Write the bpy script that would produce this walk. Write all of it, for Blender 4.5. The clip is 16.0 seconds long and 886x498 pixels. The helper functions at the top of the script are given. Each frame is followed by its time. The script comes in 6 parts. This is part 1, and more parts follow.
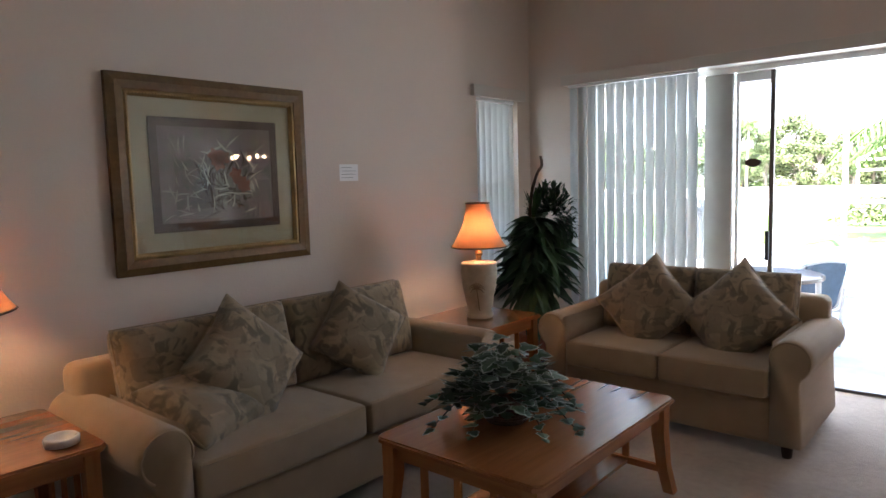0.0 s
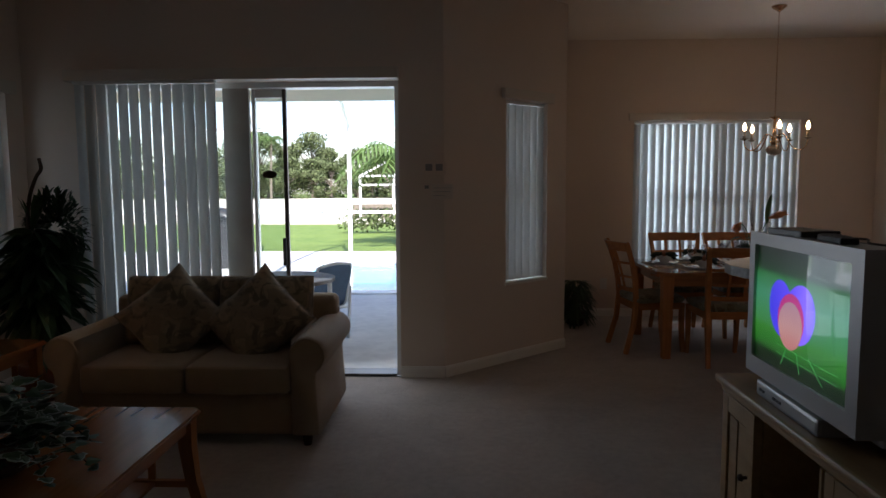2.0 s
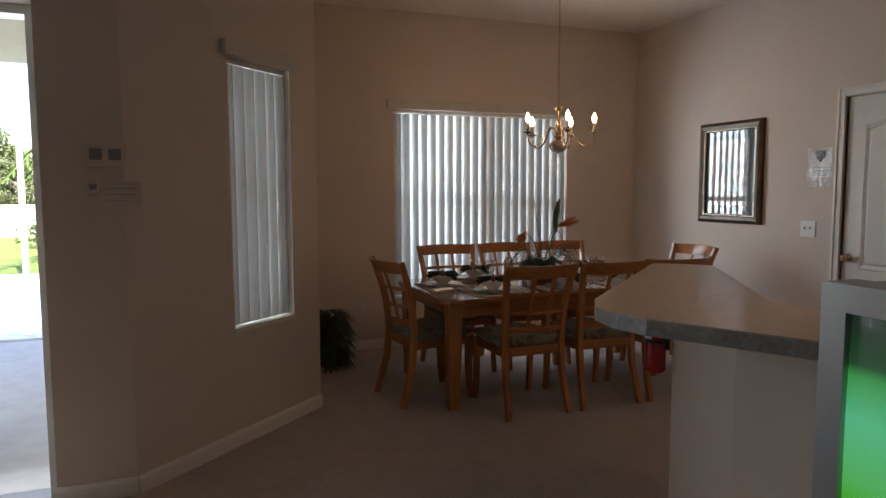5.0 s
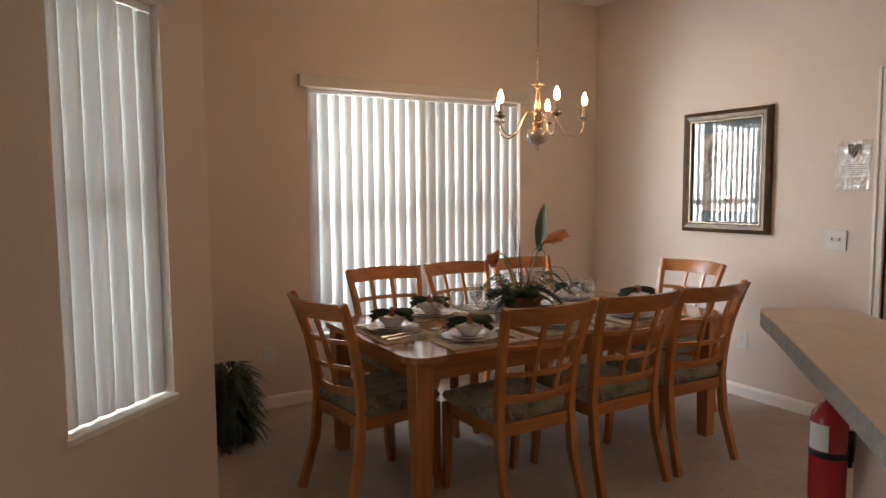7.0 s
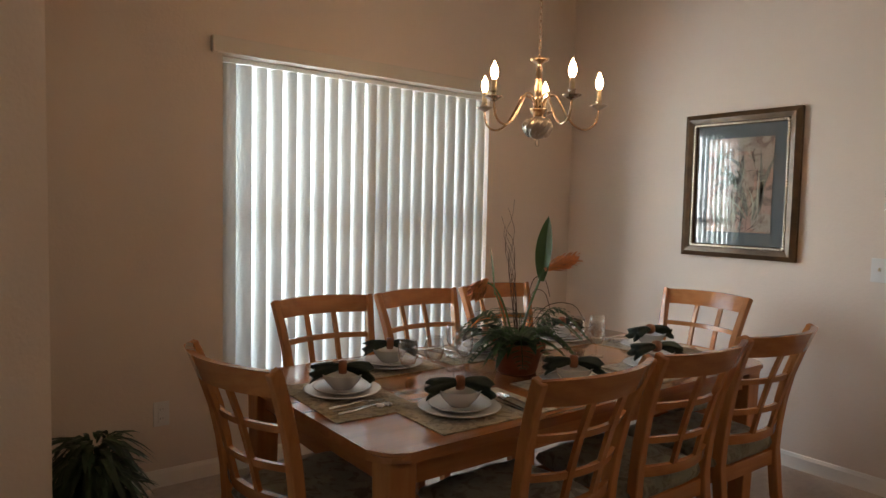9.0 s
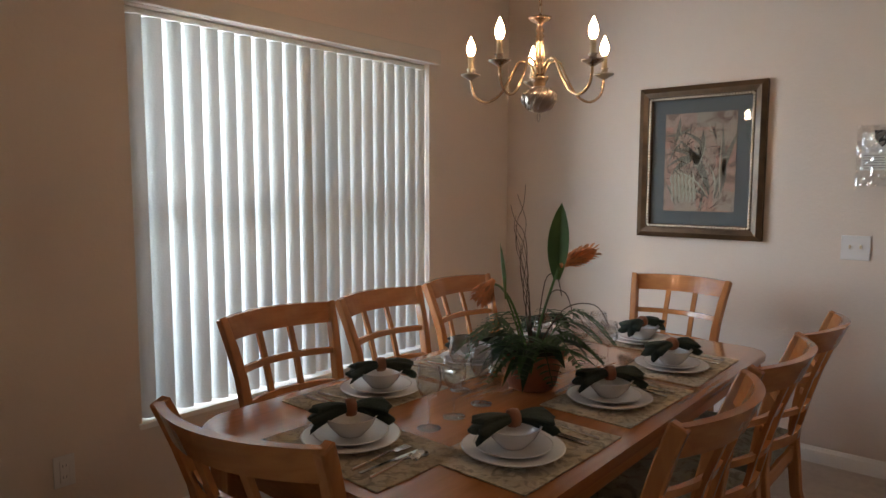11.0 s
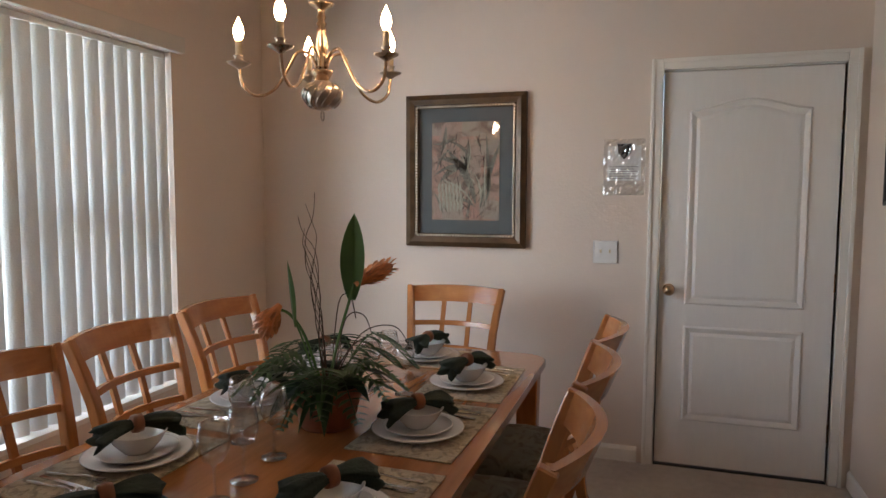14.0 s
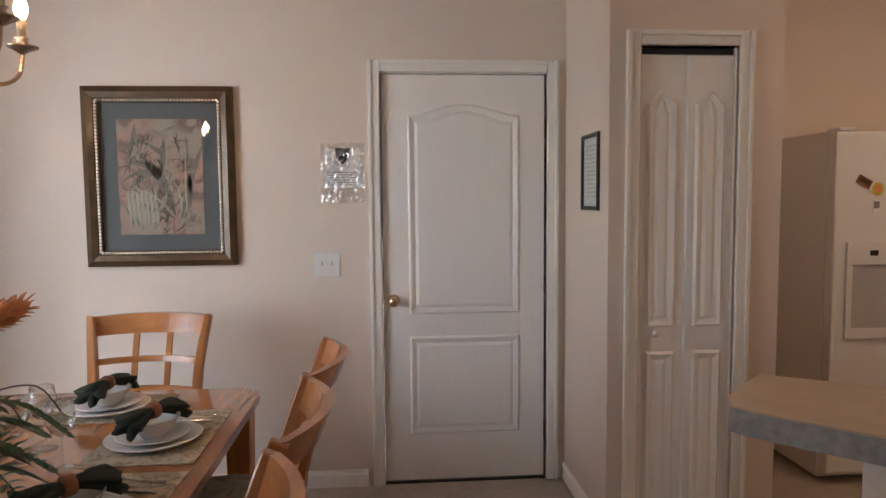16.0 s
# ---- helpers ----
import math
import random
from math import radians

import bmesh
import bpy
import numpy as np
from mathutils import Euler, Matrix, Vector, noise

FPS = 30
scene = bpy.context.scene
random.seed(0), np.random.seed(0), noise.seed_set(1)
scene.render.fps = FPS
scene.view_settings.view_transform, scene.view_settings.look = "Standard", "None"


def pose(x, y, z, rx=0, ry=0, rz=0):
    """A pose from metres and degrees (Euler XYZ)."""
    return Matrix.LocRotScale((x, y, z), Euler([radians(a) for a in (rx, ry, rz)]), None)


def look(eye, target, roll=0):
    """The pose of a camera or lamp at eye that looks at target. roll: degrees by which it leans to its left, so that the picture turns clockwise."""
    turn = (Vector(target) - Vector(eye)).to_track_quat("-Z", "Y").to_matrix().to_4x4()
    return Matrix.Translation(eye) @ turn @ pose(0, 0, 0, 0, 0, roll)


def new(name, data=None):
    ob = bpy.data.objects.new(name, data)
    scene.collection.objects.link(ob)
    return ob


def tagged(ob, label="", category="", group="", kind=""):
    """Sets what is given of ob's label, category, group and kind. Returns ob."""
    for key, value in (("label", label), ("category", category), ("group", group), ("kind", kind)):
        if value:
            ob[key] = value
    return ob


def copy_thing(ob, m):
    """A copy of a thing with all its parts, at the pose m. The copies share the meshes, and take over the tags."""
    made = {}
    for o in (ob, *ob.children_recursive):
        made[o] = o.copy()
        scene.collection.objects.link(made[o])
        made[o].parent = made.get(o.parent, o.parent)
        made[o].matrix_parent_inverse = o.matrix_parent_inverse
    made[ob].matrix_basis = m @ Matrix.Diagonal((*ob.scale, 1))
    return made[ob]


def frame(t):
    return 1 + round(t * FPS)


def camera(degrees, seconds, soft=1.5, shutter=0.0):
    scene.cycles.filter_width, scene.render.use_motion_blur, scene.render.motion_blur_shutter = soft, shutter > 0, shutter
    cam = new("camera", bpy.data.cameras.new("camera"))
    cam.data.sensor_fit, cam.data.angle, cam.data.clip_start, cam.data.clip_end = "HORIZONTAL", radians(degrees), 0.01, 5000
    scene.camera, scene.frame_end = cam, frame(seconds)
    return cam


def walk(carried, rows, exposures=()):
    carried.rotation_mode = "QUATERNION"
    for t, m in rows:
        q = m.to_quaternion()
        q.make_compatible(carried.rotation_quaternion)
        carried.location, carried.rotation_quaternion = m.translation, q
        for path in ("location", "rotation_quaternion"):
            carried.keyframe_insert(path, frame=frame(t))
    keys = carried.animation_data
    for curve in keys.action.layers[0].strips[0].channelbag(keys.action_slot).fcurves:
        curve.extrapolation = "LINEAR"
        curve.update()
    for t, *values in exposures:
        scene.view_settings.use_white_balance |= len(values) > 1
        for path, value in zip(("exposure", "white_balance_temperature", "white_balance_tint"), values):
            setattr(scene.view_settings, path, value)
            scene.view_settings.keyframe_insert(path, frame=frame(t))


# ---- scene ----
cam = camera(67.1, 16.0)
PATH = [
    (0, (0.034, 0.002, 1.449), (-1.262, 1.512, 1.252), -1.6),
    (0.5, (0.052, 0.004, 1.464), (-1.001, 1.691, 1.256), -1.1),
    (1, (0.033, 0.011, 1.467), (-0.708, 1.856, 1.254), -0.4),
    (1.5, (0.066, 0.018, 1.42), (-0.336, 1.968, 1.228), -0.5),
    (2, (0.08, 0.032, 1.437), (0.015, 2.022, 1.249), -0.3),
    (2.5, (0.098, 0.08, 1.428), (0.32, 2.059, 1.249), 0.1),
    (3, (0.136, 0.294, 1.423), (0.469, 2.257, 1.24), 0.2),
    (3.5, (0.178, 0.597, 1.41), (0.547, 2.554, 1.235), 0.4),
    (4, (0.192, 0.964, 1.416), (0.674, 2.896, 1.237), 0.3),
    (4.2, (0.192, 1.068, 1.409), (0.715, 2.99, 1.227), 0.1),
    (6.3, (0.276, 2.617, 1.419), (1.196, 4.386, 1.268), -0.4),
    (6.5, (0.316, 2.717, 1.402), (1.246, 4.481, 1.25), -0.6),
    (7, (0.387, 3.039, 1.426), (1.401, 4.754, 1.255), -0.4),
    (7.5, (0.559, 3.332, 1.44), (1.641, 5.003, 1.248), -0.23),
    (8, (0.627, 3.561, 1.407), (1.765, 5.198, 1.248), -0.3),
    (8.5, (0.73, 3.789, 1.391), (1.906, 5.401, 1.256), 0.7),
    (10.8, (0.689, 4.676, 1.423), (2.169, 6.009, 1.235), 0.2),
    (11, (0.681, 4.724, 1.426), (2.2, 6.01, 1.233), 0.1),
    (11.5, (0.719, 4.82, 1.402), (2.305, 6.023, 1.21), -0.1),
    (12, (0.783, 4.886, 1.415), (2.372, 6.087, 1.227), -0.5),
    (12.5, (0.814, 4.928, 1.414), (2.415, 6.114, 1.243), -0.6),
    (13, (0.827, 4.974, 1.421), (2.475, 6.095, 1.255), -0.4),
    (13.5, (0.841, 5.005, 1.428), (2.632, 5.881, 1.26), -0.1),
    (14, (0.849, 5.025, 1.421), (2.747, 5.635, 1.258), 0.2),
    (14.5, (0.861, 5.028, 1.426), (2.815, 5.421, 1.263), 0.2),
    (15, (0.939, 5.011, 1.416), (2.921, 5.232, 1.257), -0.1),
    (15.5, (1.085, 4.98, 1.424), (3.078, 5.024, 1.266), -0.7),
    (16, (1.175, 4.967, 1.431), (3.164, 4.815, 1.284), -0.5),
]
# camera exposure, world and sun
EXPO = [(0.0, 3.5, 6150, 20), (0.5, 2.6, 6150, 19), (1.0, 1.6, 6150, 19), (1.5, 1.18, 6150, 19), (3.5, 1.0, 6150, 20), (4.2, 1.18, 6250, 21), (5.2, 2.15, 6700, 20), (6.3, 2.95, 7150, 23), (7.5, 2.85, 7150, 20), (8.7, 2.6, 7050, 17),
        (11.0, 2.45, 6650, 18.5), (13.0, 2.35, 6700, 19), (14.5, 2.65, 6650, 21), (15.5, 2.8, 6650, 22), (16.0, 2.8, 6650, 22)]
walk(cam, [(t, look(eye, target, roll)) for t, eye, target, roll in PATH], EXPO)

world = bpy.data.worlds.new("sky_world")
scene.world = world
world.use_nodes = True
wn = world.node_tree.nodes
sky = wn.new("ShaderNodeTexSky")
sky.sky_type = 'NISHITA'
sky.sun_disc = False
SUN_EL, SUN_AZ = radians(50), radians(165)
sky.sun_elevation, sky.sun_rotation = SUN_EL, SUN_AZ
wn["Background"].inputs[1].default_value = 0.15
world.node_tree.links.new(sky.outputs[0], wn["Background"].inputs[0])
sun_data = bpy.data.lights.new("sun", 'SUN')
sun_data.energy, sun_data.angle, sun_data.color = 5.0, radians(0.5), (1.0, 0.95, 0.87)
sun = new("sun", sun_data)
sun_dir = Vector((math.sin(SUN_AZ) * math.cos(SUN_EL), math.cos(SUN_AZ) * math.cos(SUN_EL), math.sin(SUN_EL)))
sun.matrix_world = look(sun_dir * 50, (0, 0, 0))


def area_lamp(name, eye, target, w, h, watts, color):
    data = bpy.data.lights.new(name, 'AREA')
    data.shape, data.size, data.size_y, data.energy, data.color = 'RECTANGLE', w, h, watts, color
    ob = new(name, data)
    ob.matrix_world = look(eye, target)
    return ob


def bulb_lamp(name, at, watts, color, radius=0.03):
    data = bpy.data.lights.new(name, 'POINT')
    data.energy, data.color, data.shadow_soft_size = watts, color, radius
    ob = new(name, data)
    ob.location = at
    return ob


DAY = (0.80, 0.92, 1.0)
WARM = (1.0, 0.66, 0.38)
# daylight in the window openings
area_lamp("skylight_dining", (2.15, 8.15, 1.6), (4.30, 6.35, 1.45), 1.5, 1.5, 24.0, DAY)
area_lamp("skylight_side", (-3.44, 4.48, 1.4), (-2.0, 4.48, 1.3), 0.5, 1.4, 1.3, DAY)
area_lamp("skylight_diagonal", (0.42, 5.80, 1.4), (0.75, 5.44, 1.4), 0.46, 1.4, 3.0, DAY)
area_lamp("skylight_slider", (-1.5, 5.35, 1.15), (-1.2, 3.0, 0.8), 2.1, 2.0, 8.5, DAY)
bulb_lamp("table_lamp_bulb", (-2.65, 3.49, 1.15), 0.55, WARM)
bulb_lamp("second_lamp_bulb", (-2.86, 0.66, 1.15), 2.0, WARM)
area_lamp("kitchen_ceiling_lamp", (3.1, 2.3, 2.92), (3.1, 2.3, 0), 0.9, 0.9, 2.1, (1.0, 0.70, 0.44))
for k in range(5):
    a = radians(38 + 72 * k)
    bulb_lamp("chandelier_bulb", (2.80 + 0.262 * math.cos(a), 6.06 + 0.262 * math.sin(a), 1.94), 0.45, WARM, 0.02)


# ---- materials ----
def mat(name, color, rough=0.5, metal=0.0, vary=0.12, scale=6.0, bump=0.0, bscale=60.0, stretch=(1, 1, 1), color2=None, coat=0.0, spec=0.5,
        emit=None, power=0.0, trans=0.0, ior=1.45, alpha=1.0, island=0.0, sheen=0.0, subsurf=0.0):
    m = bpy.data.materials.new(name)
    m.use_nodes = True
    nt = m.node_tree
    p = nt.nodes["Principled BSDF"]
    p.inputs["Roughness"].default_value = rough
    p.inputs["Metallic"].default_value = metal
    p.inputs["Coat Weight"].default_value = coat
    p.inputs["Coat Roughness"].default_value = 0.12
    p.inputs["Specular IOR Level"].default_value = spec
    p.inputs["Transmission Weight"].default_value = trans
    p.inputs["IOR"].default_value = ior
    p.inputs["Alpha"].default_value = alpha
    p.inputs["Sheen Weight"].default_value = sheen
    if emit:
        p.inputs["Emission Color"].default_value = (*emit, 1)
        p.inputs["Emission Strength"].default_value = power
    tc = nt.nodes.new("ShaderNodeTexCoord")
    mp = nt.nodes.new("ShaderNodeMapping")
    mp.inputs["Scale"].default_value = stretch
    nt.links.new(tc.outputs["Object"], mp.inputs[0])
    n1 = nt.nodes.new("ShaderNodeTexNoise")
    n1.inputs["Scale"].default_value, n1.inputs["Detail"].default_value = scale, 6
    nt.links.new(mp.outputs[0], n1.inputs["Vector"])
    n2 = nt.nodes.new("ShaderNodeTexNoise")
    n2.inputs["Scale"].default_value, n2.inputs["Detail"].default_value = scale * 0.17, 3
    nt.links.new(mp.outputs[0], n2.inputs["Vector"])
    add = nt.nodes.new("ShaderNodeMath")
    nt.links.new(n1.outputs[0], add.inputs[0])
    nt.links.new(n2.outputs[0], add.inputs[1])
    ramp = nt.nodes.new("ShaderNodeMapRange")
    ramp.inputs["From Min"].default_value, ramp.inputs["From Max"].default_value = 0.7, 1.3
    nt.links.new(add.outputs[0], ramp.inputs["Value"])
    mix = nt.nodes.new("ShaderNodeMix")
    mix.data_type = 'RGBA'
    c2 = color2 or tuple(min(1, c * (1 + vary)) for c in color)
    c1 = color if color2 else tuple(c * (1 - vary) for c in color)
    mix.inputs["A"].default_value, mix.inputs["B"].default_value = (*c1, 1), (*c2, 1)
    nt.links.new(ramp.outputs[0], mix.inputs["Factor"])
    out = mix.outputs["Result"]
    if island:
        geo = nt.nodes.new("ShaderNodeNewGeometry")
        hsv = nt.nodes.new("ShaderNodeHueSaturation")
        mr = nt.nodes.new("ShaderNodeMapRange")
        mr.inputs["To Min"].default_value, mr.inputs["To Max"].default_value = 1 - island, 1 + island
        nt.links.new(geo.outputs["Random Per Island"], mr.inputs["Value"])
        nt.links.new(mr.outputs[0], hsv.inputs["Value"])
        nt.links.new(out, hsv.inputs["Color"])
        out = hsv.outputs["Color"]
    nt.links.new(out, p.inputs["Base Color"])
    rr = nt.nodes.new("ShaderNodeMapRange")
    rr.inputs["To Min"].default_value, rr.inputs["To Max"].default_value = max(0.02, rough * 0.85), min(1, rough * 1.15)
    nt.links.new(n2.outputs[0], rr.inputs["Value"])
    nt.links.new(rr.outputs[0], p.inputs["Roughness"])
    if bump:
        n3 = nt.nodes.new("ShaderNodeTexNoise")
        n3.inputs["Scale"].default_value, n3.inputs["Detail"].default_value = bscale, 4
        nt.links.new(mp.outputs[0], n3.inputs["Vector"])
        b = nt.nodes.new("ShaderNodeBump")
        b.inputs["Strength"].default_value, b.inputs["Distance"].default_value = bump, 0.01
        nt.links.new(n3.outputs[0], b.inputs["Height"])
        nt.links.new(b.outputs[0], p.inputs["Normal"])
    return m


def two_sided_light(name, color, amount):
    """A thin sheet that lets part of the light through."""
    m = mat(name, color, 0.6, vary=0.03, scale=3, bump=0.15, bscale=120)
    nt = m.node_tree
    tr = nt.nodes.new("ShaderNodeBsdfTranslucent")
    tr.inputs[0].default_value = (*color, 1)
    mx = nt.nodes.new("ShaderNodeMixShader")
    mx.inputs[0].default_value = amount
    nt.links.new(nt.nodes["Principled BSDF"].outputs[0], mx.inputs[1])
    nt.links.new(tr.outputs[0], mx.inputs[2])
    nt.links.new(mx.outputs[0], nt.nodes["Material Output"].inputs[0])
    return m


def wood(name, dark, light, rough=0.25, coat=0.4, axis=0):
    st = [14, 14, 14]
    st[axis] = 1.2
    return mat(name, dark, rough, color2=light, scale=3.0, stretch=tuple(st), coat=coat, bump=0.03, bscale=9)


def clear_pane(name, rough=0.0, gloss=0.06, rim=0.7, power=3.5, clear=(0.93, 0.96, 0.95)):
    """Window glass: clear, with a mirror's share that grows at grazing angles."""
    m = bpy.data.materials.new(name)
    m.use_nodes = True
    nt = m.node_tree
    t = nt.nodes.new("ShaderNodeBsdfTransparent")
    t.inputs[0].default_value = (*clear, 1)
    g = nt.nodes.new("ShaderNodeBsdfGlossy")
    g.inputs["Roughness"].default_value = rough
    lw = nt.nodes.new("ShaderNodeLayerWeight")
    lw.inputs[0].default_value = 0.5
    pw = nt.nodes.new("ShaderNodeMath")
    pw.operation = 'POWER'
    pw.inputs[1].default_value = power
    nt.links.new(lw.outputs["Facing"], pw.inputs[0])
    f = nt.nodes.new("ShaderNodeMath")
    f.operation = 'MULTIPLY_ADD'
    f.inputs[1].default_value, f.inputs[2].default_value = rim, gloss
    nt.links.new(pw.outputs[0], f.inputs[0])
    mx = nt.nodes.new("ShaderNodeMixShader")
    nt.links.new(f.outputs[0], mx.inputs[0])
    nt.links.new(t.outputs[0], mx.inputs[1])
    nt.links.new(g.outputs[0], mx.inputs[2])
    nt.links.new(mx.outputs[0], nt.nodes["Material Output"].inputs[0])
    return m


M_WALL = mat("wall_paint", (0.69, 0.59, 0.505), 0.75, vary=0.025, scale=2.0, bump=0.12, bscale=70)
M_CEIL = mat("ceiling_paint", (0.78, 0.74, 0.68), 0.85, vary=0.02, scale=2.0, bump=0.3, bscale=45)
M_TRIM = mat("trim_paint", (0.80, 0.77, 0.71), 0.4, vary=0.02, scale=4)
M_CARPET = mat("carpet", (0.40, 0.33, 0.27), 0.95, color2=(0.52, 0.44, 0.37), scale=26, bump=0.8, bscale=240, sheen=0.2)
M_DOOR = mat("door_paint", (0.78, 0.76, 0.72), 0.45, vary=0.02, scale=8, bump=0.08, bscale=30, stretch=(6, 6, 1))
M_BLIND = two_sided_light("blind_vinyl", (0.60, 0.61, 0.59), 0.048)
M_OAK = wood("honey_wood", (0.36, 0.134, 0.042), (0.51, 0.212, 0.072), axis=0)
M_OAKZ = wood("honey_wood_upright", (0.36, 0.134, 0.042), (0.51, 0.212, 0.072), axis=2)
M_OAKY = wood("table_wood", (0.30, 0.11, 0.034), (0.43, 0.17, 0.056), rough=0.16, coat=0.8, axis=1)
M_TABLE = wood("dining_table_wood", (0.30, 0.11, 0.034), (0.43, 0.17, 0.056), rough=0.16, coat=0.8, axis=0)
M_SOFA = mat("tan_upholstery", (0.37, 0.262, 0.155), 0.9, vary=0.10, scale=9, bump=0.5, bscale=320, sheen=0.3)
M_GLASS = clear_pane("window_glass")
M_ALU = mat("bronze_aluminium", (0.10, 0.09, 0.08), 0.4, metal=0.6)
M_ALUW = mat("white_aluminium", (0.75, 0.75, 0.73), 0.4)
M_PATIO = mat("patio_concrete", (0.62, 0.60, 0.57), 0.8, vary=0.12, scale=9, bump=0.2, bscale=60)
M_GRASS = mat("lawn", (0.10, 0.17, 0.03), 0.9, color2=(0.17, 0.24, 0.05), scale=5, bump=0.5, bscale=80)
M_LEAF = mat("dark_leaf", (0.016, 0.040, 0.018), 0.5, color2=(0.032, 0.070, 0.028), scale=9, island=0.4)
M_TV = mat("silver_plastic", (0.42, 0.42, 0.42), 0.35, vary=0.04, metal=0.3)
M_TVB = mat("dark_plastic", (0.035, 0.035, 0.037), 0.4)
M_COUNTER = mat("counter_laminate", (0.52, 0.40, 0.29), 0.35, vary=0.12, scale=30)
M_COUNTERE = mat("counter_edge_laminate", (0.30, 0.30, 0.29), 0.4, vary=0.3, scale=70)
M_FRIDGE = mat("white_enamel", (0.80, 0.80, 0.78), 0.3, vary=0.02, bump=0.05, bscale=90)


# ---- mesh tools ----
def finish(bm, smooth=False):
    bmesh.ops.recalc_face_normals(bm, faces=bm.faces)
    if smooth:
        for f in bm.faces:
            f.smooth = True
    return bm


def part(name, bm, material, parent=None, label="", smooth=None):
    me = bpy.data.meshes.new(name)
    bmesh.ops.recalc_face_normals(bm, faces=bm.faces)
    bm.to_mesh(me)
    bm.free()
    me.materials.append(material)
    if smooth:
        me.polygons.foreach_set("use_smooth", [True] * len(me.polygons))
    ob = new(name, me)
    if parent is not None:
        ob.parent = parent
    if label:
        ob["label"] = label
    return ob


def thing(name, label, category, at=(0, 0, 0), turn=0.0, group=""):
    ob = new(name)
    ob.empty_display_size = 0.1
    ob.matrix_basis = pose(*at, 0, 0, turn)
    return tagged(ob, label, category, group)


def B():
    return bmesh.new()


def box(bm, x0, x1, y0, y1, z0, z1, bevel=0.0, m=None):
    r = bmesh.ops.create_cube(bm, size=1)["verts"]
    for v in r:
        v.co = Vector((x0 + (v.co.x + .5) * (x1 - x0), y0 + (v.co.y + .5) * (y1 - y0), z0 + (v.co.z + .5) * (z1 - z0)))
    if bevel:
        es = list({e for v in r for e in v.link_edges})
        out = bmesh.ops.bevel(bm, geom=es, offset=bevel, segments=2 if bevel < 0.03 else 3, affect='EDGES', profile=0.6)
        r = list({v for f in out["faces"] for v in f.verts} | {v for v in r if v.is_valid})
    if m is not None:
        for v in r:
            v.co = m @ v.co
    return bm


def lathe(bm, prof, at=(0, 0, 0), n=20, m=None):
    """prof: (radius, height) from bottom to top."""
    rings = []
    for r, z in prof:
        rings.append([bm.verts.new((at[0] + max(r, 0.0004) * math.cos(2 * math.pi * i / n), at[1] + max(r, 0.0004) * math.sin(2 * math.pi * i / n), at[2] + z)) for i in range(n)])
    for a, b in zip(rings, rings[1:]):
        for i in range(n):
            bm.faces.new((a[i], a[(i + 1) % n], b[(i + 1) % n], b[i]))
    bm.faces.new(rings[0][::-1])
    bm.faces.new(rings[-1])
    if m is not None:
        for ring in rings:
            for v in ring:
                v.co = m @ v.co
    return bm


def tube(bm, pts, radii, n=6):
    pts = [Vector(p) for p in pts]
    if not hasattr(radii, "__len__"):
        radii = [radii] * len(pts)
    rings = []
    up = Vector((0.13, 0.21, 0.97)).normalized()
    for i, p in enumerate(pts):
        d = (pts[min(i + 1, len(pts) - 1)] - pts[max(i - 1, 0)]).normalized()
        a = d.cross(up)
        if a.length < 0.05:
            a = d.cross(Vector((1, 0.1, 0)))
        a.normalize()
        b = d.cross(a)
        rings.append([bm.verts.new(p + float(radii[i]) * (a * math.cos(2 * math.pi * k / n) + b * math.sin(2 * math.pi * k / n))) for k in range(n)])
    for a, b in zip(rings, rings[1:]):
        for i in range(n):
            bm.faces.new((a[i], a[(i + 1) % n], b[(i + 1) % n], b[i]))
    bm.faces.new(rings[0][::-1])
    bm.faces.new(rings[-1])
    return bm


def prism(bm, outline, z0, z1, m=None):
    lo = [bm.verts.new((x, y, z0)) for x, y in outline]
    hi = [bm.verts.new((x, y, z1)) for x, y in outline]
    n = len(lo)
    for i in range(n):
        bm.faces.new((lo[i], lo[(i + 1) % n], hi[(i + 1) % n], hi[i]))
    bm.faces.new(lo[::-1])
    bm.faces.new(hi)
    if m is not None:
        for v in lo + hi:
            v.co = m @ v.co
    return bm


def spline(pts, n=6):
    """Smooth points through the given ones."""
    pts = [Vector(p) for p in pts]
    out = []
    for i in range(len(pts) - 1):
        p0, p1, p2, p3 = pts[max(i - 1, 0)], pts[i], pts[i + 1], pts[min(i + 2, len(pts) - 1)]
        for k in range(n):
            t = k / n
            out.append(0.5 * ((2 * p1) + (p2 - p0) * t + (2 * p0 - 5 * p1 + 4 * p2 - p3) * t * t + (3 * p1 - p0 - 3 * p2 + p3) * t ** 3))
    return out + [pts[-1]]


def leaf(bm, base, direction, length, width, droop=0.3, fold=0.12, n=5, twist=0.0):
    """A pointed leaf blade, folded along its midrib and bending down."""
    d = Vector(direction).normalized()
    side = d.cross(Vector((0, 0, 1)))
    if side.length < 0.05:
        side = Vector((1, 0, 0))
    side.normalize()
    side = Matrix.Rotation(twist, 3, d) @ side
    nrm = side.cross(d)
    rows = []
    for i in range(n + 1):
        t = i / n
        c = Vector(base) + d * length * t + Vector((0, 0, -droop * length * t * t))
        w = width * 0.5 * (math.sin(math.pi * min(1, t * 0.93 + 0.07)) ** 0.8)
        rows.append((bm.verts.new(c - side * w + nrm * w * fold * 2), bm.verts.new(c), bm.verts.new(c + side * w + nrm * w * fold * 2)))
    for a, b in zip(rows, rows[1:]):
        bm.faces.new((a[0], a[1], b[1], b[0]))
        bm.faces.new((a[1], a[2], b[2], b[1]))
    return bm


